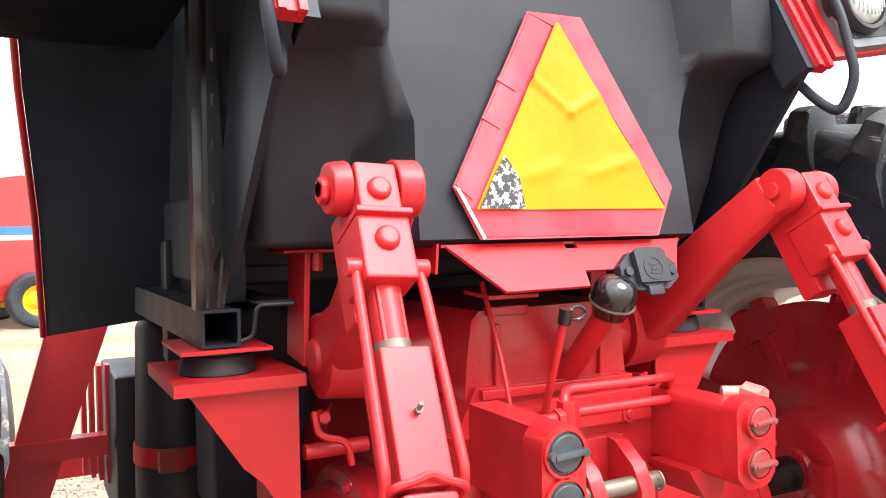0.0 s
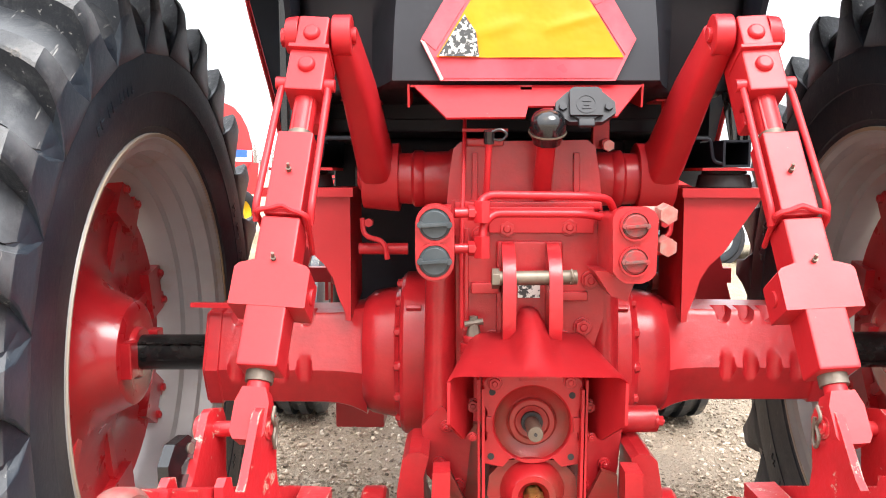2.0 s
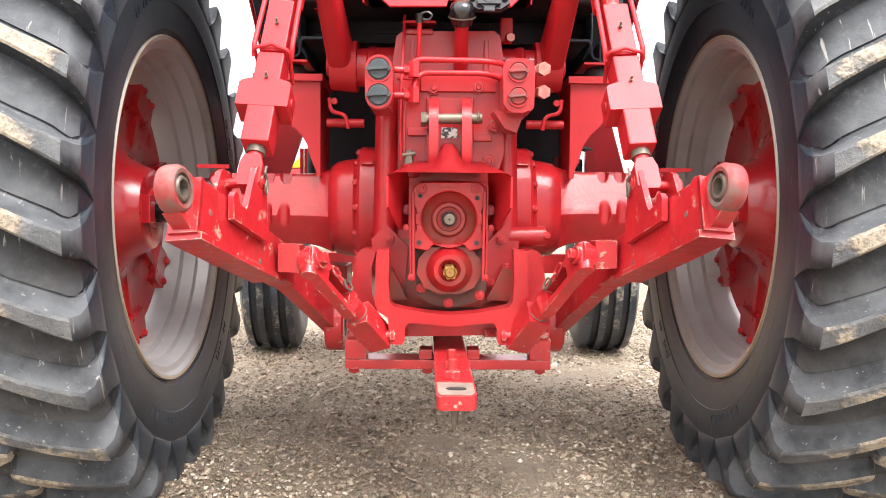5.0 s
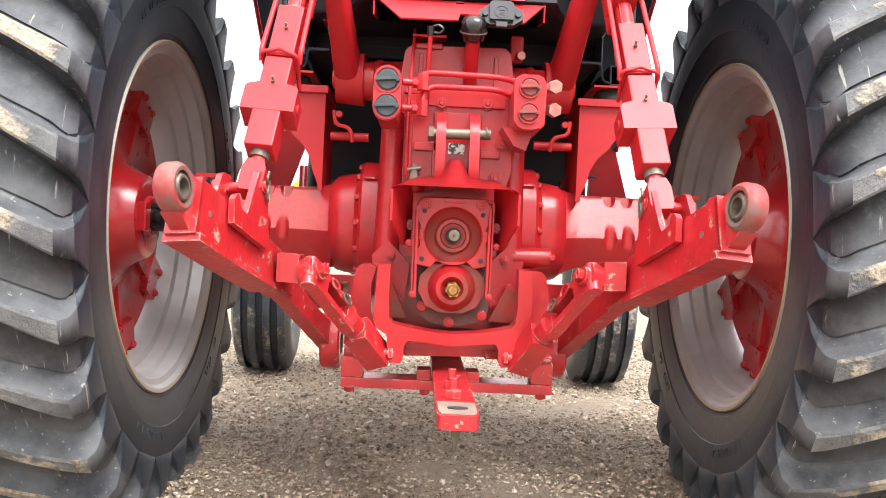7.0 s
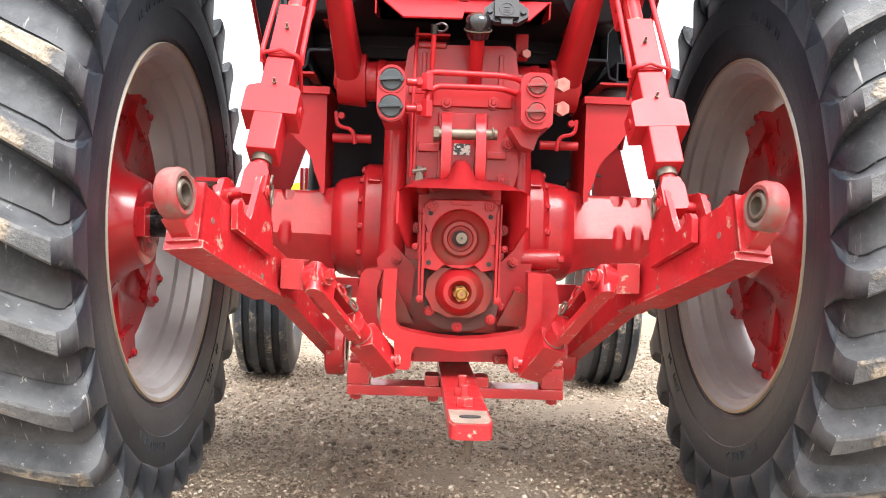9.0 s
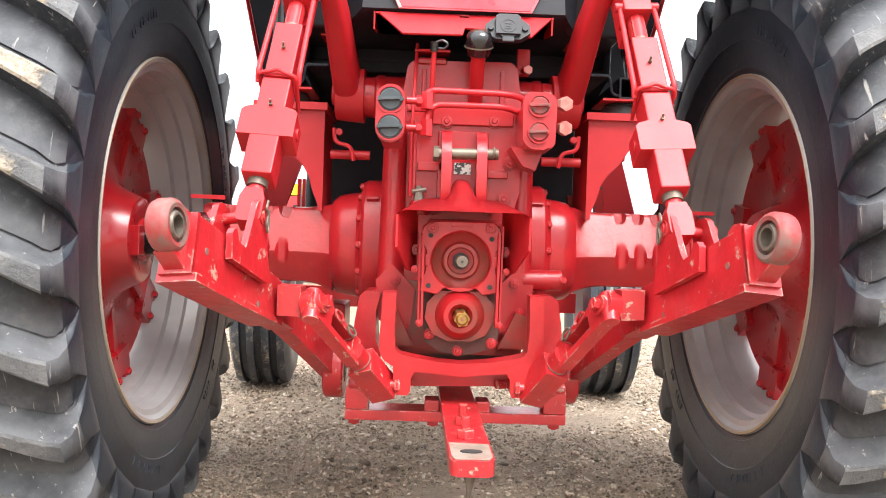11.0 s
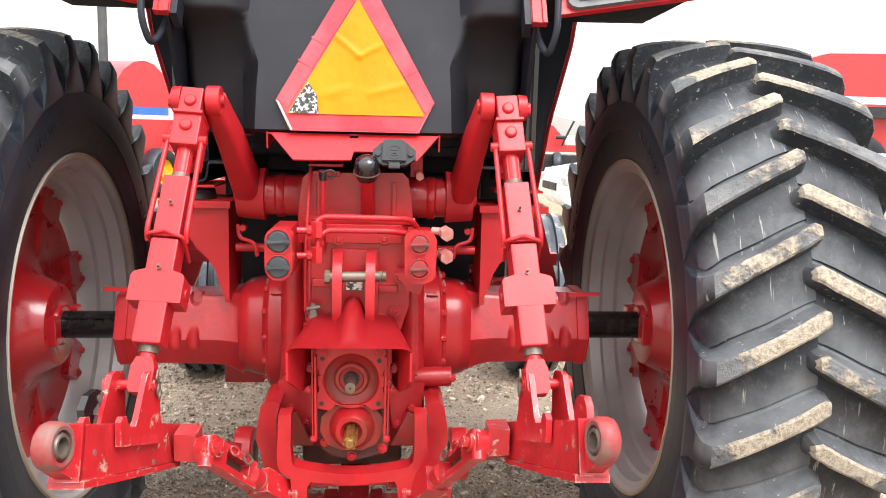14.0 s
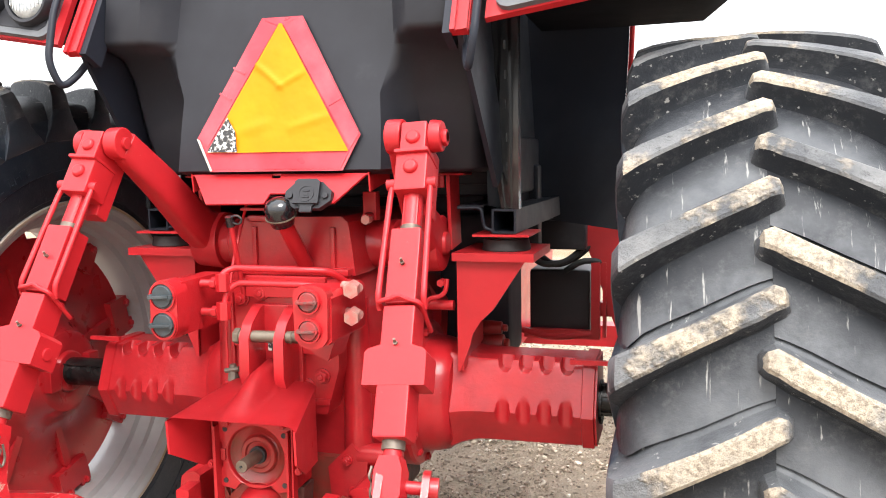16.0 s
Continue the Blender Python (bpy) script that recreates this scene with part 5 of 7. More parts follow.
# ---- fuel tank and warning sign ----
def loft(bm, rows):
    """Rings of equal count joined one to the next and capped."""
    rings = [[bm.verts.new(p) for p in r] for r in rows]
    n = len(rings[0])
    for a, b in zip(rings, rings[1:]):
        for k in range(n):
            bm.faces.new((a[k], a[(k + 1) % n], b[(k + 1) % n], b[k]))
    bm.faces.new(rings[0][::-1])
    bm.faces.new(rings[-1])


bm = bmesh.new()
rows = []
for z, w, y0, wo, yo in ((1.388, 0.262, -0.320, 0.43, -0.15), (1.400, 0.275, -0.342, 0.445, -0.17), (1.50, 0.272, -0.326, 0.455, -0.205), (1.570, 0.268, -0.315, 0.458, -0.225), (1.625, 0.285, -0.307, 0.458, -0.245), (1.676, 0.296, -0.299, 0.456, -0.285), (1.692, 0.296, -0.296, 0.454, -0.352), (1.710, 0.294, -0.293, 0.452, -0.366), (1.80, 0.288, -0.279, 0.444, -0.362), (2.00, 0.280, -0.248, 0.425, -0.345), (2.06, 0.270, -0.23, 0.41, -0.32)):
    rows.append([(-wo, 0.10, z), (-wo, yo + 0.03, z), (-wo + 0.03, yo, z), (-w - 0.035, yo, z), (-w, y0 * 0.6 + yo * 0.4, z), (-w + 0.02, y0, z), (w - 0.02, y0, z), (w, y0 * 0.6 + yo * 0.4, z), (w + 0.035, yo, z), (wo - 0.03, yo, z), (wo, yo + 0.03, z), (wo, 0.10, z)])
loft(bm, rows)
tank = part("fuel_tank", bm, tank_black, tractor, "black moulded plastic rear fuel tank", 0.010, 50)

tilt = math.atan2(0.055, 0.36)
sign_at = pose(0.003, -0.352, 1.398, -math.degrees(tilt), 0, 0)


def sx(pts):
    return [(x, z) for x, z in pts]


bm = bmesh.new()
slab(bm, sx([(-0.166, 0.0), (0.166, 0.0), (0.206, 0.080), (0.056, 0.356), (-0.046, 0.356), (-0.204, 0.078)]), 0.003, sign_at)
sign = part("warning_triangle", bm, sign_red, tractor, "worn yellow warning triangle with a faded red border", 0.0005)
bm = bmesh.new()
slab(bm, [(-0.203, 0.078), (-0.164, 0.0), (-0.159, 0.002), (-0.195, 0.074)], 0.0015, sign_at @ pose(0, -0.0052, 0))
part("bare_edge", bm, sign_edge, sign, "bare pale metal edge")
strips = [[(-0.160, 0.004), (0.162, 0.004), (0.182, 0.046), (-0.178, 0.046)], [(-0.200, 0.080), (-0.174, 0.058), (-0.006, 0.335), (-0.044, 0.352)], [(0.203, 0.081), (0.184, 0.050), (0.008, 0.340), (0.054, 0.352)], [(-0.044, 0.352), (-0.004, 0.336), (0.012, 0.338), (0.054, 0.353)]]
for i, s in enumerate(strips):
    bm = bmesh.new()
    slab(bm, s, 0.0015, sign_at @ pose(0, -0.0025 - 0.0004 * i, 0))
    part("border_strip", bm, sign_red if i else sign_fresh, sign)
bm = bmesh.new()
cols, rws = 48, 48
pts = {}


def fold(x, z, x0, z0, x1, z1, w):
    """Height of a soft crease along the line from one point to another."""
    dx, dz = x1 - x0, z1 - z0
    ln = math.hypot(dx, dz)
    k = ((x - x0) * dx + (z - z0) * dz) / ln
    off = ((x - x0) * dz - (z - z0) * dx) / ln
    end = max(0.0, 1 - max(0.0, -k, k - ln) / 0.02)
    return math.exp(-(off / w) ** 2) * end


for r in range(rws + 1):
    v = r / rws
    z = 0.043 + v * 0.297
    half = 0.174 * (1 - v) + 0.003
    for c in range(cols + 1):
        u = c / cols * 2 - 1
        x = 0.004 + u * half
        lift_off = 0.0022 * noise.noise((x * 14, z * 14, 1)) + 0.0006 * noise.noise((x * 45, z * 45, 4))
        lift_off += 0.0050 * fold(x, z, -0.055, 0.248, 0.008, 0.196, 0.0055) + 0.0050 * fold(x, z, 0.012, 0.196, 0.058, 0.220, 0.0055)
        lift_off += 0.0030 * fold(x, z, 0.045, 0.100, 0.125, 0.122, 0.008) + 0.0020 * fold(x, z, -0.10, 0.085, -0.02, 0.110, 0.012)
        pts[r, c] = bm.verts.new(sign_at @ V(x, -0.0080 - lift_off, z))
for r in range(rws):
    for c in range(cols):
        bm.faces.new((pts[r, c], pts[r, c + 1], pts[r + 1, c + 1], pts[r + 1, c]))
part("yellow_film", bm, sign_yellow, sign, "creased fluorescent yellow film", 0, 80)
bm = bmesh.new()
slab(bm, [(-0.170, 0.044), (-0.092, 0.043), (-0.098, 0.090), (-0.120, 0.124), (-0.138, 0.096)], 0.001, sign_at @ pose(0, -0.0135, 0))
part("torn_corner", bm, foil, sign, "torn corner showing black and pale flakes")
for s, z in ((-1, 0.175), (-1, 0.235), (1, 0.155)):
    bm = bmesh.new()
    cx = s * (0.196 - (z - 0.08) * 0.55) - s * 0.012
    slab(bm, [(-0.017, -0.0025), (0.017, -0.0025), (0.017, 0.0025), (-0.017, 0.0025)], 0.002, sign_at @ pose(cx, -0.0045, z, 0, -s * 28, 0))
    part("border_crease", bm, sign_red, sign)

# ---- cab base, mounts, fenders, lamps ----
for side in (1, -1):
    S = Matrix.Diagonal((side, 1, 1, 1))
    bm = bmesh.new()
    sheet(bm, mirror([(0.358, -0.135, 1.172), (0.560, -0.135, 1.172), (0.560, 0.12, 1.172), (0.358, 0.12, 1.172)], side), (0, 0, 1), 0.020)
    mount = part("cab_mount", bm, red_plate, tractor, "red cab mount bracket with a rubber buffer", 0.003)
    bm = bmesh.new()
    slab(bm, [(0.366, 1.172), (0.536, 1.172), (0.455, 1.050)] + [(0.425, 1.022), (0.405, 0.990), (0.396, 0.955), (0.372, 0.895), (0.366, 0.895)], 0.012, pose(0, -0.112, 0) @ S)
    part("gusset", bm, red_plate, mount, "", 0.002)
    bm = bmesh.new()
    sheet(bm, mirror([(0.366, -0.112, 1.172), (0.366, 0.10, 1.172), (0.366, 0.10, 0.93), (0.366, -0.112, 0.895)], side), (side, 0, 0), 0.014)
    part("mount_web", bm, red_plate, mount, "", 0.002)
    bm = bmesh.new()
    cyl(bm, (side * 0.475, -0.04, 1.192), (side * 0.475, -0.04, 1.222), 0.062, 0.056, 32)
    cyl(bm, (side * 0.475, -0.04, 1.222), (side * 0.475, -0.04, 1.230), 0.050, n=32)
    part("rubber_buffer", bm, rubber_plain, mount, "black rubber buffer", 0.004)
    bm = bmesh.new()
    sheet(bm, mirror([(0.405, -0.115, 1.230), (0.545, -0.115, 1.230), (0.545, 0.06, 1.230), (0.405, 0.06, 1.230)], side), (0, 0, 1), 0.006)
    part("buffer_plate", bm, red_plate, mount, "", 0.001)
    # square tube frame, open at its rear end
    bm = bmesh.new()
    for cx, cz, w, h in ((0.482, 1.2405, 0.060, 0.005), (0.482, 1.2945, 0.060, 0.005), (0.4545, 1.2675, 0.005, 0.059), (0.5095, 1.2675, 0.005, 0.059)):
        beam(bm, (side * cx, -0.105, cz), (side * (cx + 0.012), 1.0, cz), w, h)
    tube = part("cab_frame_tube", bm, black_paint, tractor, "black square steel cab frame tube", 0.001)
    bm = bmesh.new()
    pipe(bm, [(side * 0.365, -0.10, 1.300), (side * 0.425, -0.10, 1.300), (side * 0.432, -0.10, 1.250), (side * 0.458, -0.10, 1.244)], 0.004, 0.012, 8)
    sheet(bm, mirror([(0.365, -0.10, 1.302), (0.425, -0.10, 1.302), (0.425, 0.5, 1.302), (0.365, 0.5, 1.302)], side), (0, 0, 1), 0.004)
    part("frame_channel", bm, black_paint, tube)
    bm = bmesh.new()
    slab(bm, [(0.518, 1.297), (0.472, 1.297), (0.392, 1.72), (0.392, 1.93), (0.520, 1.93)], 0.006, pose(0, -0.080, 0) @ S)
    post = part("cab_post", bm, black_gloss, tube, "glossy black steel post", 0.002)
    for x0, x1, w, dp in ((0.512, 0.514, 0.013, 0.034), (0.494, 0.490, 0.006, 0.020), (0.479, 0.412, 0.005, 0.016)):
        bm = bmesh.new()
        beam(bm, (side * x0, -0.085, 1.297), (side * x1, -0.098, 1.93), w, dp, (0, 1, 0))
        part("post_flange", bm, black_gloss, post, "", 0.002)
    # row of small grey blocks up the black post
    for z in (1.40, 1.47, 1.55, 1.62, 1.69):
        bm = bmesh.new()
        box(bm, (side * (0.492 - 0.02 * (z - 1.3)), -0.0855, z), (0.007, 0.006, 0.020))
        part("post_slot", bm, grey_trim, post, "small grey edge of a slot", 0.001)
    # red flange between the mount and the cab floor
    bm = bmesh.new()
    beam(bm, (side * 0.345, -0.05, 1.20), (side * 0.345, -0.07, 1.385), 0.010, 0.09, (0, 1, 0))
    beam(bm, (side * 0.300, -0.07, 1.383), (side * 0.385, -0.07, 1.383), 0.09, 0.006, (0, 0, 1))
    cyl(bm, (side * 0.325, -0.10, 1.350), (side * 0.325, -0.10, 1.380), 0.010, n=6)
    part("floor_bracket", bm, red_plate, mount, "", 0.002)
    bm = bmesh.new()
    pipe(bm, [(side * 0.340, -0.115, 1.125), (side * 0.336, -0.120, 1.085), (side * 0.290, -0.13, 1.075), (side * 0.283, -0.13, 1.035)], 0.006, 0.02, 8)
    part("bent_rod", bm, red_plate, mount)
    bm = bmesh.new()
    cyl(bm, (side * 0.350, -0.09, 1.055), (side * 0.24, -0.09, 1.055), 0.013, n=16)
    cyl(bm, (side * 0.325, -0.10, 1.115), (side * 0.325, -0.125, 1.115), 0.010, n=6)
    part("cross_tube", bm, red_plate, mount)

    # inner fender wall that leads to the wheel arch
    bm = bmesh.new()
    inner = [(0.432, -0.06, 1.305), (0.432, -0.07, 1.50), (0.440, -0.12, 1.72), (0.450, -0.22, 1.90)]
    outer = [(0.690, 0.88, 1.165), (0.705, 0.72, 1.45), (0.735, 0.52, 1.72), (0.745, 0.46, 1.90)]
    grid = []
    for a, b in zip(inner, outer):
        c = (0.455, min(0.50, b[1] - 0.10), (a[2] + b[2]) / 2)
        row = [a, tuple((V(*a) + V(*c)) / 2), c, tuple((V(*c) + V(*b)) / 2), b]
        grid.append([bm.verts.new((side * p[0], p[1], p[2])) for p in row])
    for r0, r1 in zip(grid, grid[1:]):
        for k in range(4):
            bm.faces.new((r0[k], r0[k + 1], r1[k + 1], r1[k]))
    bmesh.ops.solidify(bm, geom=bm.faces[:], thickness=0.006)
    fender = part("fender", bm, black_matt, tractor, "black rear fender with a red rounded edge", 0, 30)
    bm = bmesh.new()
    pipe(bm, [V(side * p[0], p[1], p[2]) + V(side * 0.008, 0.004, 0) for p in outer], 0.008, 0.05, 10)
    part("fender_edge", bm, red_plate, fender, "red rolled edge")
    # arch top
    bm = bmesh.new()
    prof = [(-0.28, 1.80), (0.10, 1.788), (0.36, 1.782), (0.42, 1.80), (0.46, 1.86), (0.40, 1.88), (-0.28, 1.90)]
    rows = []
    for x, dz, dy in ((0.50, 0.0, 0.0), (0.74, 0.0, 0.0), (0.945, 0.0, -0.02), (1.04, 0.075, -0.04), (1.05, 0.09, -0.04)):
        rows.append([(side * x, y + dy, min(z + dz, 1.95 if z < 1.85 else 2.0)) for y, z in prof])
    loft(bm, rows)
    part("fender_top", bm, black_shell, fender, "", 0.006)
    # strut
    bm = bmesh.new()
    slab(bm, [(0.545, 1.19), (0.690, 1.185), (0.815, 0.74), (0.800, 0.70), (0.715, 0.70)], 0.03, pose(0, 0.90, 0) @ S)
    part("fender_strut", bm, red_plate, fender, "dark red sheet strut", 0.003)
    # lamp panel, leaning so that its foot stands furthest back: red frame, grey bezel, dark pocket
    lean = pose(0, -0.425, 1.69, -28, 0, 0) @ S
    bm = bmesh.new()
    slab(bm, [(0.512, 0.012), (0.900, 0.086), (0.870, 0.36), (0.512, 0.36)], 0.016, lean @ pose(0, 0.009, 0))
    panel = part("lamp_panel", bm, red_plate, tractor, "red fender lamp panel with round work and tail lamps", 0.006)
    bm = bmesh.new()
    slab(bm, [(0.535, 0.052), (0.545, 0.040), (0.560, 0.036), (0.825, 0.087), (0.842, 0.098), (0.846, 0.118), (0.815, 0.33), (0.535, 0.33)], 0.014, lean @ pose(0, -0.006, -0.010))
    part("bezel", bm, grey_trim, panel, "grey rubber bezel", 0.004)
    bm = bmesh.new()
    slab(bm, [(0.549, 0.066), (0.566, 0.054), (0.812, 0.102), (0.828, 0.122), (0.802, 0.315), (0.549, 0.315)], 0.006, lean @ pose(0, -0.0115, -0.010))
    part("pocket", bm, black_plastic, panel, "dark grey backing", 0.001)
    for name, x, z, r, mat, lab in (("work_lamp", 0.593, 0.126, 0.049, lens_clear, "round clear ribbed work lamp in a black housing"), ("tail_lamp", 0.738, 0.139, 0.040, lens_red, "round red tail lamp in a black housing")):
        seat = lean @ pose(x, -0.014, z, 22, 0, 0) @ pose(0, 0, 0, 0, 0, -90)
        bm = bmesh.new()
        lathe(bm, [(-0.012, r * 1.10), (0.004, r * 1.36), (0.034, r * 1.30), (0.044, r * 1.18), (0.042, r * 1.03), (0.026, r * 0.98)], 40, seat)
        lamp = part(name, bm, black_plastic, panel, lab, 0, 50)
        bm = bmesh.new()
        rings = lathe(bm, [(0.034, r), (0.040, r * 0.96), (0.047, r * 0.7), (0.050, r * 0.3)], 40, seat)
        bm.faces.new(rings[-1])
        part("lens", bm, mat, lamp, "", 0, 60)
        bm = bmesh.new()
        for k in range(9):
            q = (k - 4) * r * 0.2
            half_w = math.sqrt(max(0.0, r * r * 0.86 - q * q))
            bmesh.ops.create_cube(bm, size=1, matrix=seat @ pose(0.0485 - 0.006 * (q / r) ** 2, q, 0) @ Matrix.Diagonal((0.004, 0.0025, half_w * 1.5, 1)))
        tagged(part("lens_rib", bm, mat, lamp), "moulded lens ribs", kind="stuff")
    bm = bmesh.new()
    beam(bm, (side * 0.462, -0.424, 1.674), (side * 0.455, -0.235, 2.03), 0.040, 0.020, (0, 1, 0))
    pillar = part("corner_pillar", bm, red_plate, tractor, "red ribbed corner pillar beside the tank", 0.003)
    for dx in (-0.013, 0.013):
        bm = bmesh.new()
        beam(bm, (side * (0.462 + dx), -0.436, 1.676), (side * (0.455 + dx), -0.247, 2.03), 0.010, 0.012, (0, 1, 0))
        part("pillar_rib", bm, red_plate, pillar, "", 0.002)
    bm = bmesh.new()
    beam(bm, (side * 0.435, -0.405, 1.66), (side * 0.428, -0.215, 2.03), 0.018, 0.06, (0, 1, 0))
    part("rubber_seal", bm, black_paint, pillar, "black rubber seal", 0.004)
    bm = bmesh.new()
    beam(bm, (side * 0.470, -0.09, 1.385), (side * 0.452, -0.31, 1.76), 0.012, 0.13, (0, 1, 0), None, 0.26)
    part("pillar_base", bm, black_paint, pillar, "", 0.003)
    bm = bmesh.new()
    pipe(bm, [(side * 0.503, -0.30, 2.0), (side * 0.506, -0.430, 1.78), (side * 0.500, -0.468, 1.655), (side * 0.484, -0.448, 1.595), (side * 0.470, -0.41, 1.625), (side * 0.460, -0.36, 1.680)], 0.0085, 0.03, 12)
    part("grab_handle", bm, black_paint, pillar, "black bent grab handle")

# cab floor, and plain black boxes standing in for the dark machinery space below it
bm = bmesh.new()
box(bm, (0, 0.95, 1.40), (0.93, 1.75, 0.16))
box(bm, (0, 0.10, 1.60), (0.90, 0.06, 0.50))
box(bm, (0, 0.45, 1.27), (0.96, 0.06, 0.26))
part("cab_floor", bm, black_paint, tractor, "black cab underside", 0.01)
bm = bmesh.new()
slab(bm, [(-0.20, 0.58), (-0.22, 1.0), (-0.12, 1.15), (0.12, 1.15), (0.22, 1.0), (0.20, 0.58), (0.1, 0.52), (-0.1, 0.52)], 2.2, pose(0, 1.35, 0))
part("engine_block", bm, red_cast, tractor, "", 0.02)
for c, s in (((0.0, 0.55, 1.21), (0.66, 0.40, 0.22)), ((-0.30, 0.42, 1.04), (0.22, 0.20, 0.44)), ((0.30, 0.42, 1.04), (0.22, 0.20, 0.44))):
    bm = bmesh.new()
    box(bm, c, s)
    part("underside_stand_in", bm, black_matt, tractor, "plain black box filling the dark space below the cab", 0.02)
bm = bmesh.new()
box(bm, (0.0, 0.0, 0.51), (0.28, 0.56, 0.10))
part("sump", bm, grime, tractor, "dusty brown sump", 0.02)
bm = bmesh.new()
box(bm, (0.475, 1.05, 0.905), (0.22, 0.30, 0.23))
bb = part("battery_box", bm, black_plastic, tractor, "black battery box in a red steel cradle", 0.012)
bm = bmesh.new()
beam(bm, (0.35, 0.885, 0.79), (0.62, 0.885, 0.79), 0.03, 0.03)
beam(bm, (0.605, 0.885, 0.78), (0.605, 0.885, 1.05), 0.03, 0.035, (0, 1, 0))
beam(bm, (0.635, 0.90, 0.78), (0.635, 0.90, 1.05), 0.012, 0.035, (0, 1, 0))
pipe(bm, [(0.34, 0.88, 0.80), (0.45, 0.87, 0.775), (0.60, 0.88, 0.795)], 0.012, 0.1, 10)
beam(bm, (0.62, 0.92, 0.88), (0.80, 0.92, 0.88), 0.05, 0.05)
part("cradle", bm, red_plate, bb, "", 0.003)
# black box and cables added to darken the bright gap above the battery
bm = bmesh.new()
box(bm, (0.455, 0.92, 1.150), (0.24, 0.16, 0.105))
part("gap_filler_box", bm, black_plastic, bb, "", 0.01)
for pts in ([(0.37, 0.80, 1.10), (0.42, 0.82, 1.045), (0.50, 0.84, 1.05), (0.56, 0.88, 1.10)], [(0.40, 0.84, 1.09), (0.46, 0.86, 1.035), (0.53, 0.88, 1.06), (0.60, 0.90, 1.12)], [(0.50, 0.86, 1.02), (0.56, 0.86, 1.06), (0.63, 0.90, 1.05)]):
    bm = bmesh.new()
    pipe(bm, pts, 0.011, 0.05, 10)
    part("filler_cable", bm, rubber_plain, bb, "black cable filling the gap above the battery")
for y, z, r in ((0.16, 0.905, 0.035), (0.20, 0.860, 0.030), (0.14, 0.955, 0.022)):
    bm = bmesh.new()
    cyl(bm, (0.355, y, z), (0.425, y, z), r, r * 0.8, 20)
    cyl(bm, (0.425, y, z), (0.440, y, z), r * 0.5, n=6)
    part("brake_fitting", bm, red_grimy, tractor, "grimy red brake fitting", 0.004)
bm = bmesh.new()
cyl(bm, (-0.430, 0.65, 0.67), (-0.425, 0.65, 1.22), 0.094, 0.088, 40)
canister = part("canister", bm, black_plastic, tractor, "black round canister with a red clamp below the cab", 0.025, 60)
bm = bmesh.new()
lathe(bm, [(-0.022, 0.0935), (-0.022, 0.0965), (0.022, 0.0965), (0.022, 0.0935)], 40, pose(-0.4275, 0.65, 0.905, 0, 90, 0), close=True)
part("clamp_band", bm, red_plate, canister, "red clamp band")
bm = bmesh.new()
box(bm, (-0.455, 0.545, 0.905), (0.060, 0.03, 0.05))
part("clamp_lug", bm, red_grimy, canister, "", 0.004)
bm = bmesh.new()
box(bm, (-0.400, 0.42, 0.562), (0.135, 0.20, 0.088))
part("step_box", bm, red_plate, tractor, "dark red box below the axle", 0.006)
bm = bmesh.new()
box(bm, (-0.475, 1.05, 0.86), (0.13, 0.36, 0.38))
part("side_tank", bm, black_plastic, tractor, "black tank below the cab", 0.012)
bm = bmesh.new()
for k in range(4):
    beam(bm, (-0.54 - 0.02 * k, 1.05, 0.74 + 0.01 * k), (-0.54 - 0.02 * k, 1.05, 1.06), 0.012, 0.05, (0, 1, 0))
beam(bm, (-0.56, 0.90, 0.88), (-0.78, 0.90, 0.88), 0.05, 0.05)
part("step_bracket", bm, red_plate, tractor, "", 0.003)

# ---- power take-off ----
bm = bmesh.new()
nx, ny = 24, 8
pt = {}
for j in range(ny + 1):
    v = j / ny
    y = -0.605 + 0.20 * v
    w = 0.152 - 0.045 * v
    for i in range(nx + 1):
        u = i / nx * 2 - 1
        x = 0.005 + u * w
        z = 0.888 + 0.034 * v - 0.012 * max(0, abs(u) - 0.9) * 10 * (1 - v * 0.5)
        z += (0.042 * math.exp(-((x - 0.005) / 0.028) ** 4) + 0.010 * math.exp(-((x - 0.005) / 0.070) ** 2)) * min(1, v * 1.7)
        pt[j, i] = bm.verts.new((x, y, z))
for j in range(ny):
    for i in range(nx):
        bm.faces.new((pt[j, i], pt[j, i + 1], pt[j + 1, i + 1], pt[j + 1, i]))
bmesh.ops.solidify(bm, geom=bm.faces[:], thickness=0.005)
hood = part("pto_shield", bm, red_plate, tractor, "red sheet hood over the drive shafts", 0, 40)
for side in (1, -1):
    bm = bmesh.new()
    sheet(bm, [(0.005 + side * 0.150, -0.604, 0.878), (0.005 + side * 0.107, -0.41, 0.915), (0.005 + side * 0.108, -0.41, 0.745), (0.005 + side * 0.126, -0.51, 0.752), (0.005 + side * 0.150, -0.600, 0.806)], (-side, 0, 0), 0.005)
    part("shield_side", bm, red_plate, hood, "", 0.001)
    bm = bmesh.new()
    beam(bm, (0.005 + side * 0.086, -0.505, 0.625), (0.005 + side * 0.088, -0.505, 0.845), 0.005, 0.030, (0, 1, 0))
    beam(bm, (0.005 + side * 0.094, -0.502, 0.625), (0.005 + side * 0.096, -0.502, 0.86), 0.004, 0.02, (0, 1, 0))
    br = part("shield_bracket", bm, red_plate, hood, "", 0.001)
    bolts(br, [(0.005 + side * 0.092, -0.520, 0.632), (0.005 + side * 0.106, -0.505, 0.755)], (0, -1, 0), BOLT_SMALL)
bm = bmesh.new()
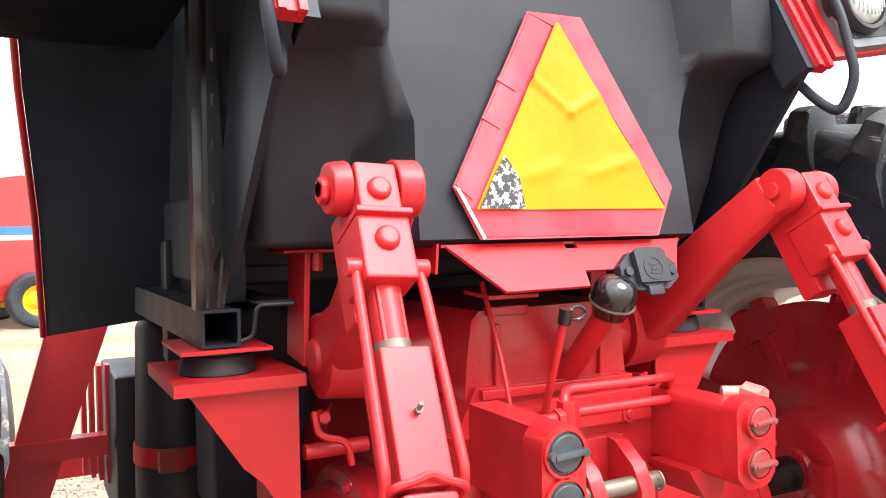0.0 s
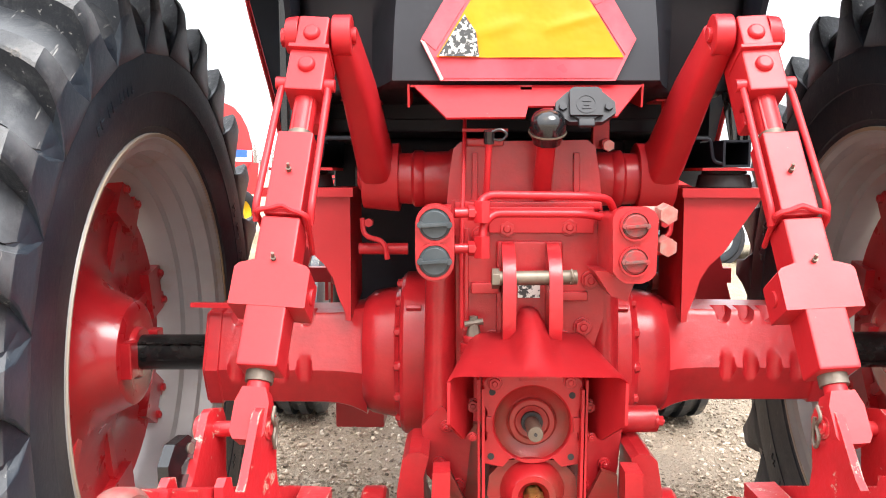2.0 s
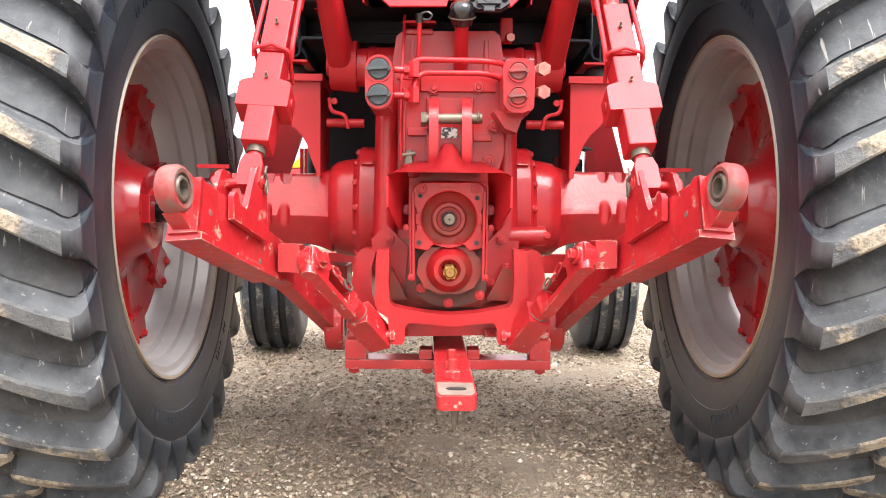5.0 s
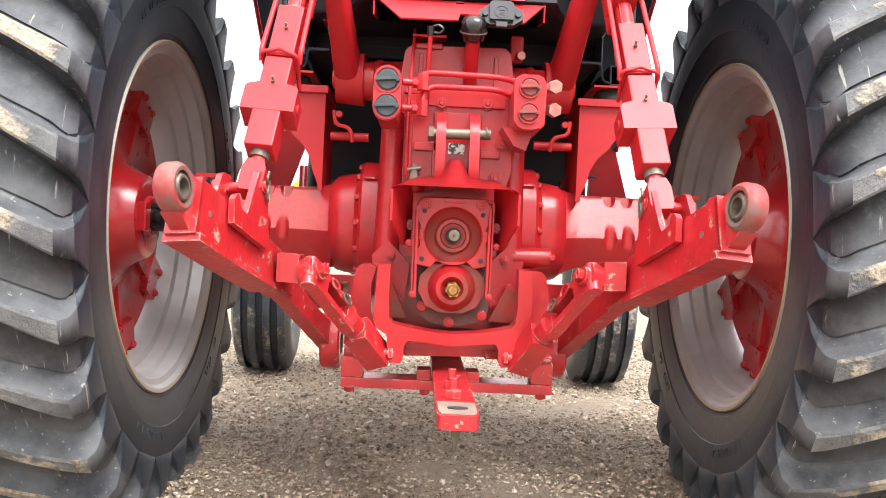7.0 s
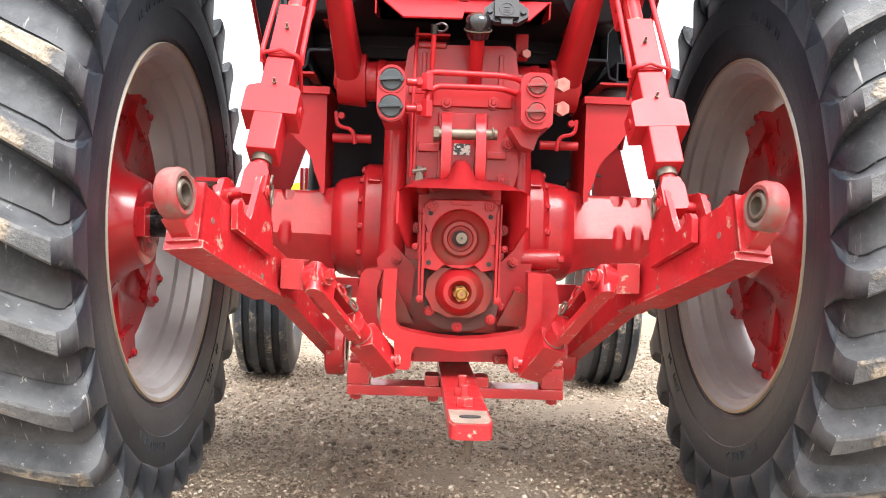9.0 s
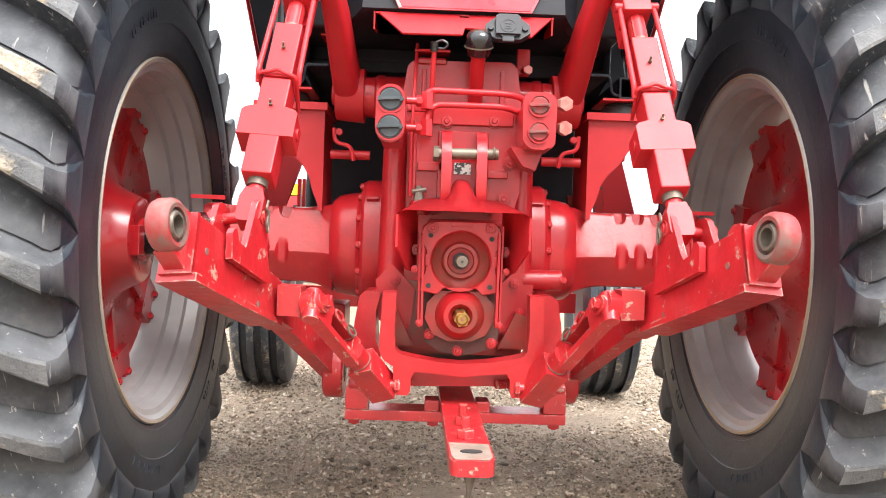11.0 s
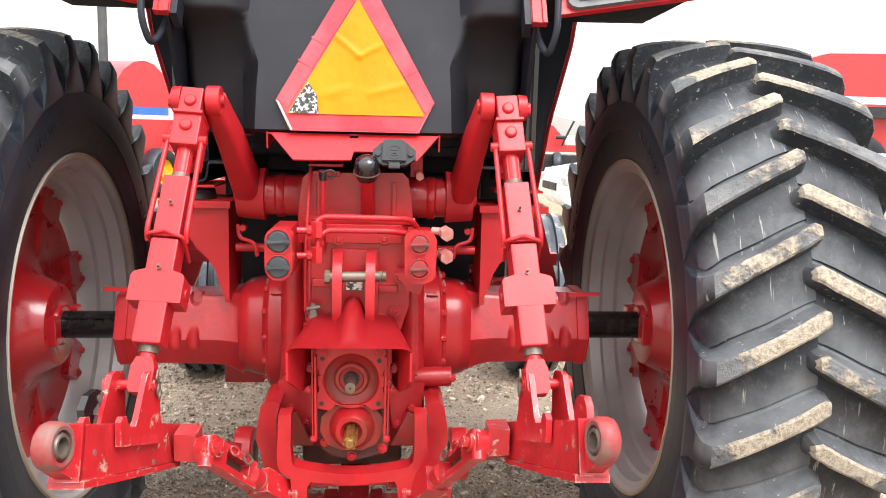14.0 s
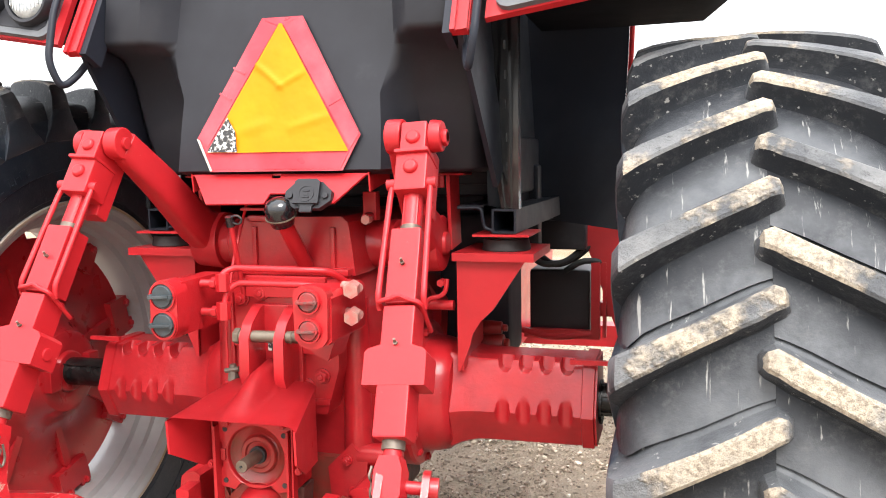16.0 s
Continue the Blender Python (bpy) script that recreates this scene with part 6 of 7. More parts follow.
pad = ([(-0.070, 0.868), (0.082, 0.870), (0.096, 0.855), (0.096, 0.815), (0.088, 0.80), (0.088, 0.75), (0.098, 0.735), (0.096, 0.705), (0.060, 0.698), (0.045, 0.712), (-0.035, 0.712), (-0.048, 0.697), (-0.084, 0.704), (-0.086, 0.735), (-0.076, 0.75), (-0.076, 0.80), (-0.084, 0.815), (-0.084, 0.855)])


def edge_at(poly, c, a):
    """Where the ray at angle a from c leaves the outline."""
    d = V(math.cos(a), math.sin(a))
    best = 0
    for (x0, z0), (x1, z1) in zip(poly, poly[1:] + poly[:1]):
        ex, ez = x1 - x0, z1 - z0
        den = d.x * ez - d.y * ex
        if abs(den) > 1e-9:
            t = ((x0 - c[0]) * ez - (z0 - c[1]) * ex) / den
            u = ((x0 - c[0]) * d.y - (z0 - c[1]) * d.x) / den
            if t > 0 and -1e-6 <= u <= 1 + 1e-6:
                best = max(best, t)
    return (c[0] + d.x * best, c[1] + d.y * best)


mid_pto = (0.006, 0.777)
turns = sorted([2 * math.pi * k / 48 for k in range(48)] + [math.atan2(z - mid_pto[1], x - mid_pto[0]) % (2 * math.pi) for x, z in pad])
ring_of = lambda r, y: [bm.verts.new((mid_pto[0] + r * math.cos(a), y, mid_pto[1] + r * math.sin(a))) for a in turns]
outer_ring = [edge_at(pad, mid_pto, a) for a in turns]
rings = [[bm.verts.new((x, -0.41, z)) for x, z in outer_ring], [bm.verts.new((x, -0.497, z)) for x, z in outer_ring], [bm.verts.new((mid_pto[0] + (x - mid_pto[0]) * 0.975, -0.500, mid_pto[1] + (z - mid_pto[1]) * 0.975)) for x, z in outer_ring], ring_of(0.0715, -0.500), ring_of(0.0690, -0.498), ring_of(0.0670, -0.490)]
for a, b in zip(rings, rings[1:]):
    for k in range(len(turns)):
        j = (k + 1) % len(turns)
        bm.faces.new((a[k], a[j], b[j], b[k]))
pto = part("pto_housing", bm, red_cast, tractor, "red cast drive shaft housing, greasy", 0, 30)
for cx, cz, w in ((-0.072, 0.777, 0.014), (0.084, 0.777, 0.014), (0.006, 0.862, 0.012)):
    bm = bmesh.new()
    box(bm, (cx, -0.501, cz), (0.012, 0.006, w * 2) if cz < 0.8 else (0.05, 0.006, w))
    part("cast_pad", bm, red_cast, pto, "", 0.002)
bm = bmesh.new()
lathe(bm, [(-0.012, 0.0685), (-0.014, 0.066), (-0.020, 0.060), (-0.024, 0.046), (-0.022, 0.043), (-0.014, 0.042), (-0.012, 0.040), (-0.012, 0.032), (-0.016, 0.029), (-0.018, 0.012)], 48, pose(0.006, -0.500, 0.777, 0, 0, -90))
part("bearing_ring", bm, red_grimy, pto, "grimy red recessed bearing cover", 0, 30)
bm = bmesh.new()
cyl(bm, (0.006, -0.47, 0.777), (0.006, -0.492, 0.777), 0.0195, n=28)
part("shaft_seal", bm, rubber_plain, pto, "dark oily seal")
bm = bmesh.new()
cyl(bm, (0.006, -0.49, 0.777), (0.006, -0.562, 0.777), 0.0135, n=24)
part("upper_shaft", bm, steel, pto, "bare steel shaft end", 0.002)
bm = bmesh.new()
cyl(bm, (0.006, -0.562, 0.777), (0.006, -0.5645, 0.777), 0.003, n=10)
part("centre_mark", bm, rubber_plain, pto)
bm = bmesh.new()
slab(bm, [(-0.088, 0.700), (-0.082, 0.640), (-0.076, 0.612), (-0.072, 0.582), (-0.040, 0.560), (-0.016, 0.556), (0.008, 0.549), (0.040, 0.556), (0.098, 0.572), (0.104, 0.620), (0.094, 0.640), (0.100, 0.700)], 0.05, pose(0, -0.430, 0))
low = part("lower_housing", bm, grime, pto, "dusty grey-brown lower casting", 0.008)
bolts(low, [(-0.062, -0.456, 0.600), (0.006, -0.456, 0.562), (0.086, -0.456, 0.582)], (0, -1, 0))
bm = bmesh.new()
lathe(bm, [(0.0, 0.060), (0.020, 0.053), (0.036, 0.045), (0.042, 0.039), (0.042, 0.028), (0.036, 0.024), (0.028, 0.018)], 40, pose(0.008, -0.478, 0.650, 0, 0, -90))
boss = part("lower_boss", bm, red_boss, pto, "grimy red shaft boss", 0, 35)
bm = bmesh.new()
slab(bm, [(-0.044, 0.706), (-0.070, 0.676), (-0.074, 0.640), (-0.054, 0.604), (-0.020, 0.588), (0.036, 0.588), (0.070, 0.604), (0.090, 0.640), (0.086, 0.676), (0.060, 0.706)], 0.030, pose(0, -0.468, 0))
part("boss_flange", bm, red_grimy, boss, "", 0.008)
bm = bmesh.new()
pts6 = []
for k in range(24):
    a = 2 * math.pi * k / 24
    r = 0.0175 if k % 4 < 2 else 0.0148
    pts6.append((r * math.cos(a), r * math.sin(a)))
slab(bm, pts6, 0.11, pose(0.008, -0.545, 0.650))
cyl(bm, (0.008, -0.600, 0.650), (0.008, -0.606, 0.650), 0.014, 0.010, 20)
part("splined_shaft", bm, brass, pto, "brass-coloured greasy splined shaft", 0.001, 25)
bm = bmesh.new()
cyl(bm, (0.008, -0.606, 0.650), (0.008, -0.6075, 0.650), 0.0035, n=10)
part("centre_mark", bm, rust_grey, pto)
bolts(pto, [(-0.062, -0.50, 0.852), (0.072, -0.50, 0.855), (-0.10, -0.46, 0.80), (0.112, -0.46, 0.80)], (0, -1, 0))
# dark discs on the face paint the shade inside four tapped holes
for x, z in ((-0.066, 0.835), (0.076, 0.830), (-0.068, 0.718), (0.075, 0.718)):
    bm = bmesh.new()
    cyl(bm, (x, -0.4995, z), (x, -0.5015, z), 0.006, n=12)
    part("tapped_hole_disc", bm, rubber_plain, pto)

bm = bmesh.new()
cyl(bm, (0.17, -0.30, 0.728), (0.274, -0.30, 0.731), 0.027, n=28)
lug_r = part("case_lug", bm, red_cast, tractor, "", 0.004)
bolts(lug_r, [(0.272, -0.318, 0.731)], (1, -0.2, 0))
# plate added behind the yoke, its dark red standing in for shadow there
bm = bmesh.new()
slab(bm, [(-0.165, 0.535), (0.175, 0.535), (0.175, 0.72), (-0.165, 0.72)], 0.03, pose(0, -0.30, 0))
part("housing_belly", bm, red_grimy, tractor, "dark red plate closing the gap below the gearbox", 0.006)

# ---- yoke, hangers, drawbar ----
bm = bmesh.new()
half = [(0.153, 0.704), (0.184, 0.702), (0.189, 0.600), (0.188, 0.566), (0.178, 0.548), (0.156, 0.534), (0.153, 0.480), (0.147, 0.468), (0.121, 0.467), (0.115, 0.477), (0.114, 0.508), (0.106, 0.523), (0.055, 0.519), (0.0, 0.513)]
inner = [(0.0, 0.543), (0.055, 0.547), (0.112, 0.556), (0.142, 0.563), (0.152, 0.576), (0.155, 0.620)]
slab(bm, [(-x, z) for x, z in half] + [(x, z) for x, z in half[::-1][1:]] + [(x, z) for x, z in inner[::-1]] + [(-x, z) for x, z in inner[1:]], 0.050, pose(0.012, -0.475, 0, 3, 0, 0.8))
yoke = part("hitch_yoke", bm, red_cast, tractor, "red U-shaped cast hitch yoke", 0.010)
bm = bmesh.new()
slab(bm, [(-0.112, 0.474), (-0.112, 0.520), (0.136, 0.524), (0.136, 0.480)], 0.03, pose(0, -0.435, 0))
part("yoke_bar", bm, red_cast, yoke, "", 0.004)
for side in (1, -1):
    bm = bmesh.new()
    slab(bm, [(0.190, 0.690), (0.205, 0.698), (0.228, 0.696), (0.240, 0.684), (0.250, 0.625), (0.252, 0.590), (0.240, 0.560), (0.228, 0.480), (0.196, 0.470), (0.186, 0.545), (0.198, 0.580), (0.200, 0.650)], 0.16, pose(0.008, -0.345, 0) @ Matrix.Diagonal((side, 1, 1, 1)))
    hg = part("link_hanger", bm, red_cast, tractor, "red cast hanger for the lower link", 0.008, 28)
    bm = bmesh.new()
    slab(bm, [(0.148, 0.650), (0.178, 0.640), (0.180, 0.560), (0.105, 0.562)], 0.016, pose(0.004, -0.372, 0) @ Matrix.Diagonal((side, 1, 1, 1)))
    part("hanger_plate", bm, red_grimy, hg, "dark grimy red plate", 0.003)
    bm = bmesh.new()
    cyl(bm, (side * 0.10, -0.47, 0.487), (side * 0.185, -0.43, 0.482), 0.010, n=16)
    part("cross_bolt", bm, red_worn, yoke)

bm = bmesh.new()
box(bm, (0.0075, -0.402, 0.402), (0.529, 0.096, 0.025))
sup = part("drawbar_support", bm, red_worn, tractor, "red drawbar support frame", 0.003)
for x0, x1, z in ((-0.257, -0.202, 0.466), (0.217, 0.272, 0.470), (-0.068, -0.032, 0.441), (0.056, 0.089, 0.441)):
    bm = bmesh.new()
    box(bm, ((x0 + x1) / 2, -0.415, (0.4145 + z) / 2), (x1 - x0, 0.066, z - 0.4145))
    part("support_post", bm, red_worn, sup, "", 0.004)
for x in (-0.237, -0.046, 0.248):
    share("bolt", BOLT_BIG, sup, frame_at((x, -0.415, 0.3895), (0, 0, -1)))
bm = bmesh.new()
outline = [(-0.034, 0.1), (0.050, 0.1), (0.054, -0.995), (0.050, -1.012), (0.040, -1.020), (-0.011, -1.020), (-0.021, -1.012), (-0.025, -0.995)]
sheet(bm, [(x, y, 0.445) for x, y in outline], (0, 0, -1), 0.027)
bar = part("drawbar", bm, [red_worn], tractor, "red steel drawbar, bare at its tip", 0.005)
bm = bmesh.new()
sheet(bm, [(x, y, 0.4455) for x, y in [(-0.0235, -0.890), (0.0505, -0.896), (0.0505, -0.992), (0.044, -1.010), (-0.015, -1.010), (-0.0215, -0.992)]], (0, 0, 1), 0.0012)
part("bare_tip", bm, bare_worn, bar, "worn bare steel tip")
# flat dark oval in place of a cut hole and its shade
bm = bmesh.new()
slab(bm, [(0.020 * math.cos(a), 0.012 * math.sin(a)) for a in [2 * math.pi * k / 20 for k in range(20)]], 0.002, pose(0.015, -0.958, 0.4475, 90, 0, 0))
part("pin_hole_disc", bm, rubber_plain, bar, "dark disc standing for the shaded pin hole")
for y, low in ((-0.725, 0.0), (-0.845, 0.0)):
    bm = bmesh.new()
    cyl(bm, (0.010, y, 0.445), (0.010, y, 0.463 - low), 0.018 - low * 0.3, n=6)
    cyl(bm, (0.010, y, 0.463 - low), (0.010, y, 0.488 - low * 2), 0.009, n=12)
    part("drawbar_nut", bm, red_worn, bar, "", 0.002)
bm = bmesh.new()
cyl(bm, (0.012, -0.99, 0.419), (0.010, -0.99, 0.372), 0.011, 0.003, 10)
part("hanging_pin", bm, steel_dull, bar, "rusty pin hanging below")

# ---- machines further off ----
def far_wheel(parent, p, r, w, axis, tyre_mat, rim_mat, name="wheel"):
    ax = Vector(axis).normalized()
    m = frame_at(p, ax) @ pose(0, 0, 0, 0, -90, 0)
    bm = bmesh.new()
    lathe(bm, [(-w * 0.3, 0.0), (-w * 0.3, r * 0.2), (-w * 0.1, r * 0.35), (-w * 0.35, r * 0.55), (w * 0.35, r * 0.55), (w * 0.1, r * 0.35), (w * 0.3, r * 0.2), (w * 0.3, 0.0)], 32, m)
    wh = part(name, bm, rim_mat, parent)
    bm = bmesh.new()
    lathe(bm, [(-w * 0.38, r * 0.54), (-w * 0.5, r * 0.72), (-w * 0.46, r * 0.92), (-w * 0.3, r), (w * 0.3, r), (w * 0.46, r * 0.92), (w * 0.5, r * 0.72), (w * 0.38, r * 0.54)], 40, m)
    part("tyre", bm, rubber, wh)
    return wh


def round_baler(at):
    t = thing("round_baler", "red round baler with a white and blue side stripe", "baler", at)
    bm = bmesh.new()
    n = 20
    out = [(0.95 * math.cos(a) * (1.0 if math.cos(a) < 0 else 0.9), 1.35 + 0.95 * math.sin(a)) for a in [2 * math.pi * k / n for k in range(n)]]
    slab(bm, out, 1.5)
    b = part("body", bm, red_far, t, "", 0.06)
    for nm, z, h, mat in (("white_stripe", 1.42, 0.20, white_far), ("blue_stripe", 1.46, 0.13, blue_far)):
        for s in (-1, 1):
            bm = bmesh.new()
            box(bm, (0, s * (0.752 + (0.004 if mat is blue_far else 0)), z), (1.6 if mat is white_far else 1.3, 0.006, h))
            part(nm, bm, mat, b)
    for s in (-1, 1):
        far_wheel(t, (0.1, s * 0.95, 0.42), 0.42, 0.32, (0, 1, 0), rubber, yellow_far)
    bm = bmesh.new()
    beam(bm, (-1.0, 0, 0.6), (-2.3, 0, 0.5), 0.16, 0.16)
    part("tongue", bm, red_far, t, "", 0.01)
    bm = bmesh.new()
    box(bm, (-0.4, 0, 0.55), (1.3, 1.5, 0.3))
    part("pickup", bm, red_far, t, "", 0.05)
    for s in (-1, 1):
        bm = bmesh.new()
        slab(bm, [(0.3, 0.75), (0.85, 0.75), (0.95, 1.3), (0.75, 1.3)], 0.05, pose(0, s * 0.78, 0))
        part("side_guard", bm, red_far, t, "", 0.01)
    bm = bmesh.new()
    box(bm, (0.88, 0.5, 1.0), (0.05, 0.10, 0.16))
    part("reflector", bm, yellow_far, t)
    return t


def swather(at):
    """Red cabinet with cooling slots over a yellow tined drum."""
    t = thing("forage_machine", "red farm machine with a yellow pickup drum", "farm machine", at)
    bm = bmesh.new()
    slab(bm, [(-0.75, 1.05), (-0.70, 1.75), (0.60, 1.80), (0.75, 1.6), (0.75, 1.05)], 1.3)
    b = part("body", bm, red_far, t, "", 0.05)
    for k in range(4):
        for c in (-0.35, -0.05):
            bm = bmesh.new()
            box(bm, (c, -0.655, 1.30 + 0.09 * k), (0.18, 0.01, 0.035))
            part("cooling_slot", bm, black_plastic, b)
    bm = bmesh.new()
    slab(bm, [(-0.70, 1.78), (-0.45, 2.02), (0.40, 2.06), (0.62, 1.82)], 1.1)
    part("hood", bm, yellow_far, t, "", 0.05)
    bm = bmesh.new()
    prof = [(-0.85, 0.01), (-0.85, 0.26)]
    for k in range(16):
        x = -0.8 + k * 0.107
        prof += [(x, 0.26), (x, 0.30), (x + 0.03, 0.30), (x + 0.03, 0.26)]
    lathe(bm, prof + [(0.85, 0.26), (0.85, 0.01)], 20, pose(0, -0.55, 0.62))
    part("pickup_drum", bm, yellow_far, t, "yellow pickup drum with ribs")
    bm = bmesh.new()
    beam(bm, (-0.9, -0.3, 0.95), (0.9, -0.3, 0.95), 0.08, 0.10)
    for x in (-0.8, 0.0, 0.75):
        beam(bm, (x, -0.4, 0.3), (x, -0.1, 1.1), 0.05, 0.05, (1, 0, 0))
    part("frame", bm, black_paint, t, "", 0.005)
    for x in (-0.85, 0.85):
        far_wheel(t, (x, 0.1, 0.40), 0.40, 0.22, (1, 0, 0), rubber, yellow_far)
    bm = bmesh.new()
    box(bm, (-0.55, -0.66, 1.22), (0.12, 0.02, 0.10))
    part("lamp", bm, yellow_far, b)
    return t


def car(at):
    t = thing("car", "white car with alloy wheels parked on gravel", "car", at)
    bm = bmesh.new()
    rows = []
    for x, w, zb, zt in ((-2.15, 0.62, 0.42, 0.62), (-2.05, 0.80, 0.30, 0.82), (-1.1, 0.88, 0.26, 0.98), (0.0, 0.89, 0.26, 1.02), (1.4, 0.88, 0.26, 1.03), (2.05, 0.80, 0.32, 0.95), (2.15, 0.68, 0.45, 0.80)):
        rows.append([(x, -w, zb), (x, -w, zt - 0.12), (x, -w + 0.08, zt), (x, w - 0.08, zt), (x, w, zt - 0.12), (x, w, zb)])
    loft(bm, rows)
    b = part("body", bm, white_far, t, "", 0.03)
    bm = bmesh.new()
    rows = []
    for x, w, zt in ((-1.0, 0.76, 1.0), (-0.35, 0.70, 1.42), (0.9, 0.70, 1.46), (1.75, 0.72, 1.04)):
        rows.append([(x, -w, 0.98), (x, -w + 0.06, zt), (x, w - 0.06, zt), (x, w, 0.98)])
    loft(bm, rows)
    part("cabin", bm, dark_glass, t, "dark glass cabin", 0.03)
    for x in (-1.35, 1.3):
        for s in (-1, 1):
            bm = bmesh.new()
            cyl(bm, (x, s * 0.60, 0.33), (x, s * 0.886, 0.33), 0.385, n=32)
            part("wheel_arch", bm, black_plastic, b, "dark wheel arch")
            wh = far_wheel(t, (x, s * 0.82, 0.33), 0.33, 0.22, (0, 1, 0), rubber_plain, black_plastic)
            for k in range(6):
                bm = bmesh.new()
                a = 1.047 * k + 0.2
                ray = V(math.cos(a), 0, math.sin(a))
                hub = V(x, s * 0.915, 0.33)
                beam(bm, hub + ray * 0.03, hub + ray * 0.185, 0.055, 0.03, (0, 1, 0))
                part("spoke", bm, silver_far, wh, "", 0.004)
            bm = bmesh.new()
            ring = [(-0.015, 0.165), (0.015, 0.165), (0.015, 0.195), (-0.015, 0.195), (-0.015, 0.165)]
            lathe(bm, ring, 32, frame_at((x, s * 0.915, 0.33), (0, 1, 0)) @ pose(0, 0, 0, 0, -90, 0))
            cyl(bm, (x, s * 0.90, 0.33), (x, s * 0.935, 0.33), 0.045, n=16)
            part("rim", bm, silver_far, wh, "silver alloy rim")
    for s in (-1, 1):
        bm = bmesh.new()
        box(bm, (-2.06, s * 0.62, 0.68), (0.12, 0.28, 0.12))
        part("headlamp", bm, lens_clear, t, "", 0.02)
    bm = bmesh.new()
    box(bm, (-2.14, 0, 0.58), (0.06, 0.8, 0.12))
    part("grille", bm, black_plastic, t, "", 0.01)
    return t


def seed_drill(at):
    t = thing("seed_drill", "long red farm implement with folded frames", "farm implement", at)
    bm = bmesh.new()
    beam(bm, (-4, 0, 0.9), (6, 0, 0.9), 0.25, 0.2)
    beam(bm, (-4, 1.2, 0.9), (6, 1.2, 0.9), 0.2, 0.2)
    f = part("frame", bm, red_far, t, "", 0.01)
    bm = bmesh.new()
    box(bm, (1, 0.6, 0.45), (10, 1.4, 0.5))
    part("bottom_row", bm, black_plastic, t, "", 0.03)
    for k in range(7):
        bm = bmesh.new()
        x = -3.6 + k * 1.45
        slab(bm, [(-0.5, 0.95), (-0.4, 1.5 + 0.25 * (k % 2)), (0.15, 1.6 + 0.2 * (k % 3)), (0.5, 1.2), (0.55, 0.95)], 0.5, pose(x, 0.4, 0))
        part("hopper", bm, red_far, t, "", 0.03)
        bm = bmesh.new()
        beam(bm, (x + 0.4, -0.15, 1.0), (x + 0.75, -0.1, 1.75), 0.06, 0.06, (0, 1, 0))
        cyl(bm, (x + 0.2, -0.3, 1.25), (x + 0.5, -0.3, 1.25), 0.06, n=12)
        part("arm", bm, black_plastic if k % 2 else red_far, t)
    for x in (-3, -1, 1, 3, 5):
        far_wheel(t, (x, -0.35, 0.4), 0.4, 0.25, (1, 0, 0), rubber, yellow_far)
    return t


def grain_cart(at):
    t = thing("grain_cart", "red sheet-metal cart with a white band and dark number marks", "farm trailer", at)
    bm = bmesh.new()
    slab(bm, [(-2.6, 2.15), (-2.75, 3.15), (-2.2, 3.30), (3.0, 3.45), (2.8, 2.15)], 2.4)
    b = part("body", bm, red_far, t, "", 0.05)
    bm = bmesh.new()
    box(bm, (0.1, -1.205, 2.28), (5.2, 0.012, 0.16))
    part("white_band", bm, white_far, b)
    bm = bmesh.new()
    for k, w in enumerate((0.06, 0.12, 0.12, 0.12)):
        box(bm, (-2.10 + 0.19 * k, -1.216, 2.03), (w, 0.012, 0.20))
    box(bm, (0.1, -1.1, 2.02), (5.0, 0.2, 0.26))
    part("number_mark", bm, black_plastic, b, "dark unreadable marks")
    bm = bmesh.new()
    slab(bm, [(-1.6, 1.0), (-2.2, 2.1), (2.2, 2.1), (1.4, 1.0)], 1.8)
    part("hopper", bm, red_far, t, "", 0.03)
    for x in (-1.2, 1.0):
        far_wheel(t, (x, -1.0, 0.75), 0.75, 0.5, (0, 1, 0), rubber, yellow_far)
    bm = bmesh.new()
    box(bm, (0, 0, 0.95), (4.4, 1.4, 0.2))
    part("frame", bm, black_paint, t, "", 0.02)
    return t


def pickup_truck(at):
    t = thing("pickup_truck", "white pickup truck with dark windows", "truck", at)
    bm = bmesh.new()
    rows = []
    for x, zt in ((-2.8, 1.10), (-2.7, 1.16), (-1.2, 1.18), (-1.1, 1.12), (2.6, 1.12), (2.75, 1.0)):
        rows.append([(x, -0.95, 0.5), (x, -0.96, zt - 0.1), (x, -0.9, zt), (x, 0.9, zt), (x, 0.96, zt - 0.1), (x, 0.95, 0.5)])
    loft(bm, rows)
    part("body", bm, white_far, t, "", 0.04)
    bm = bmesh.new()
    rows = []
    for x, w, zt in ((-1.25, 0.86, 1.14), (-0.75, 0.76, 1.78), (0.75, 0.76, 1.80), (0.95, 0.84, 1.14)):
        rows.append([(x, -w, 1.1), (x, -w + 0.05, zt), (x, w - 0.05, zt), (x, w, 1.1)])
    loft(bm, rows)
    c = part("cabin", bm, white_far, t, "", 0.05)
    for s in (-1, 1):
        for a, b in ((-0.85, -0.10), (-0.02, 0.72)):
            bm = bmesh.new()
            slab(bm, [(a, 1.2), (a + (0.22 if a < -0.5 else 0.0), 1.66), (b, 1.68), (b, 1.2)], 0.02, pose(0, s * 0.83, 0, s * 5, 0, 0))
            part("side_window", bm, dark_glass, c, "", 0.005)
    for x in (-1.9, 1.7):
        for s in (-1, 1):
            far_wheel(t, (x, s * 0.88, 0.40), 0.40, 0.26, (0, 1, 0), rubber, silver_far)
    return t


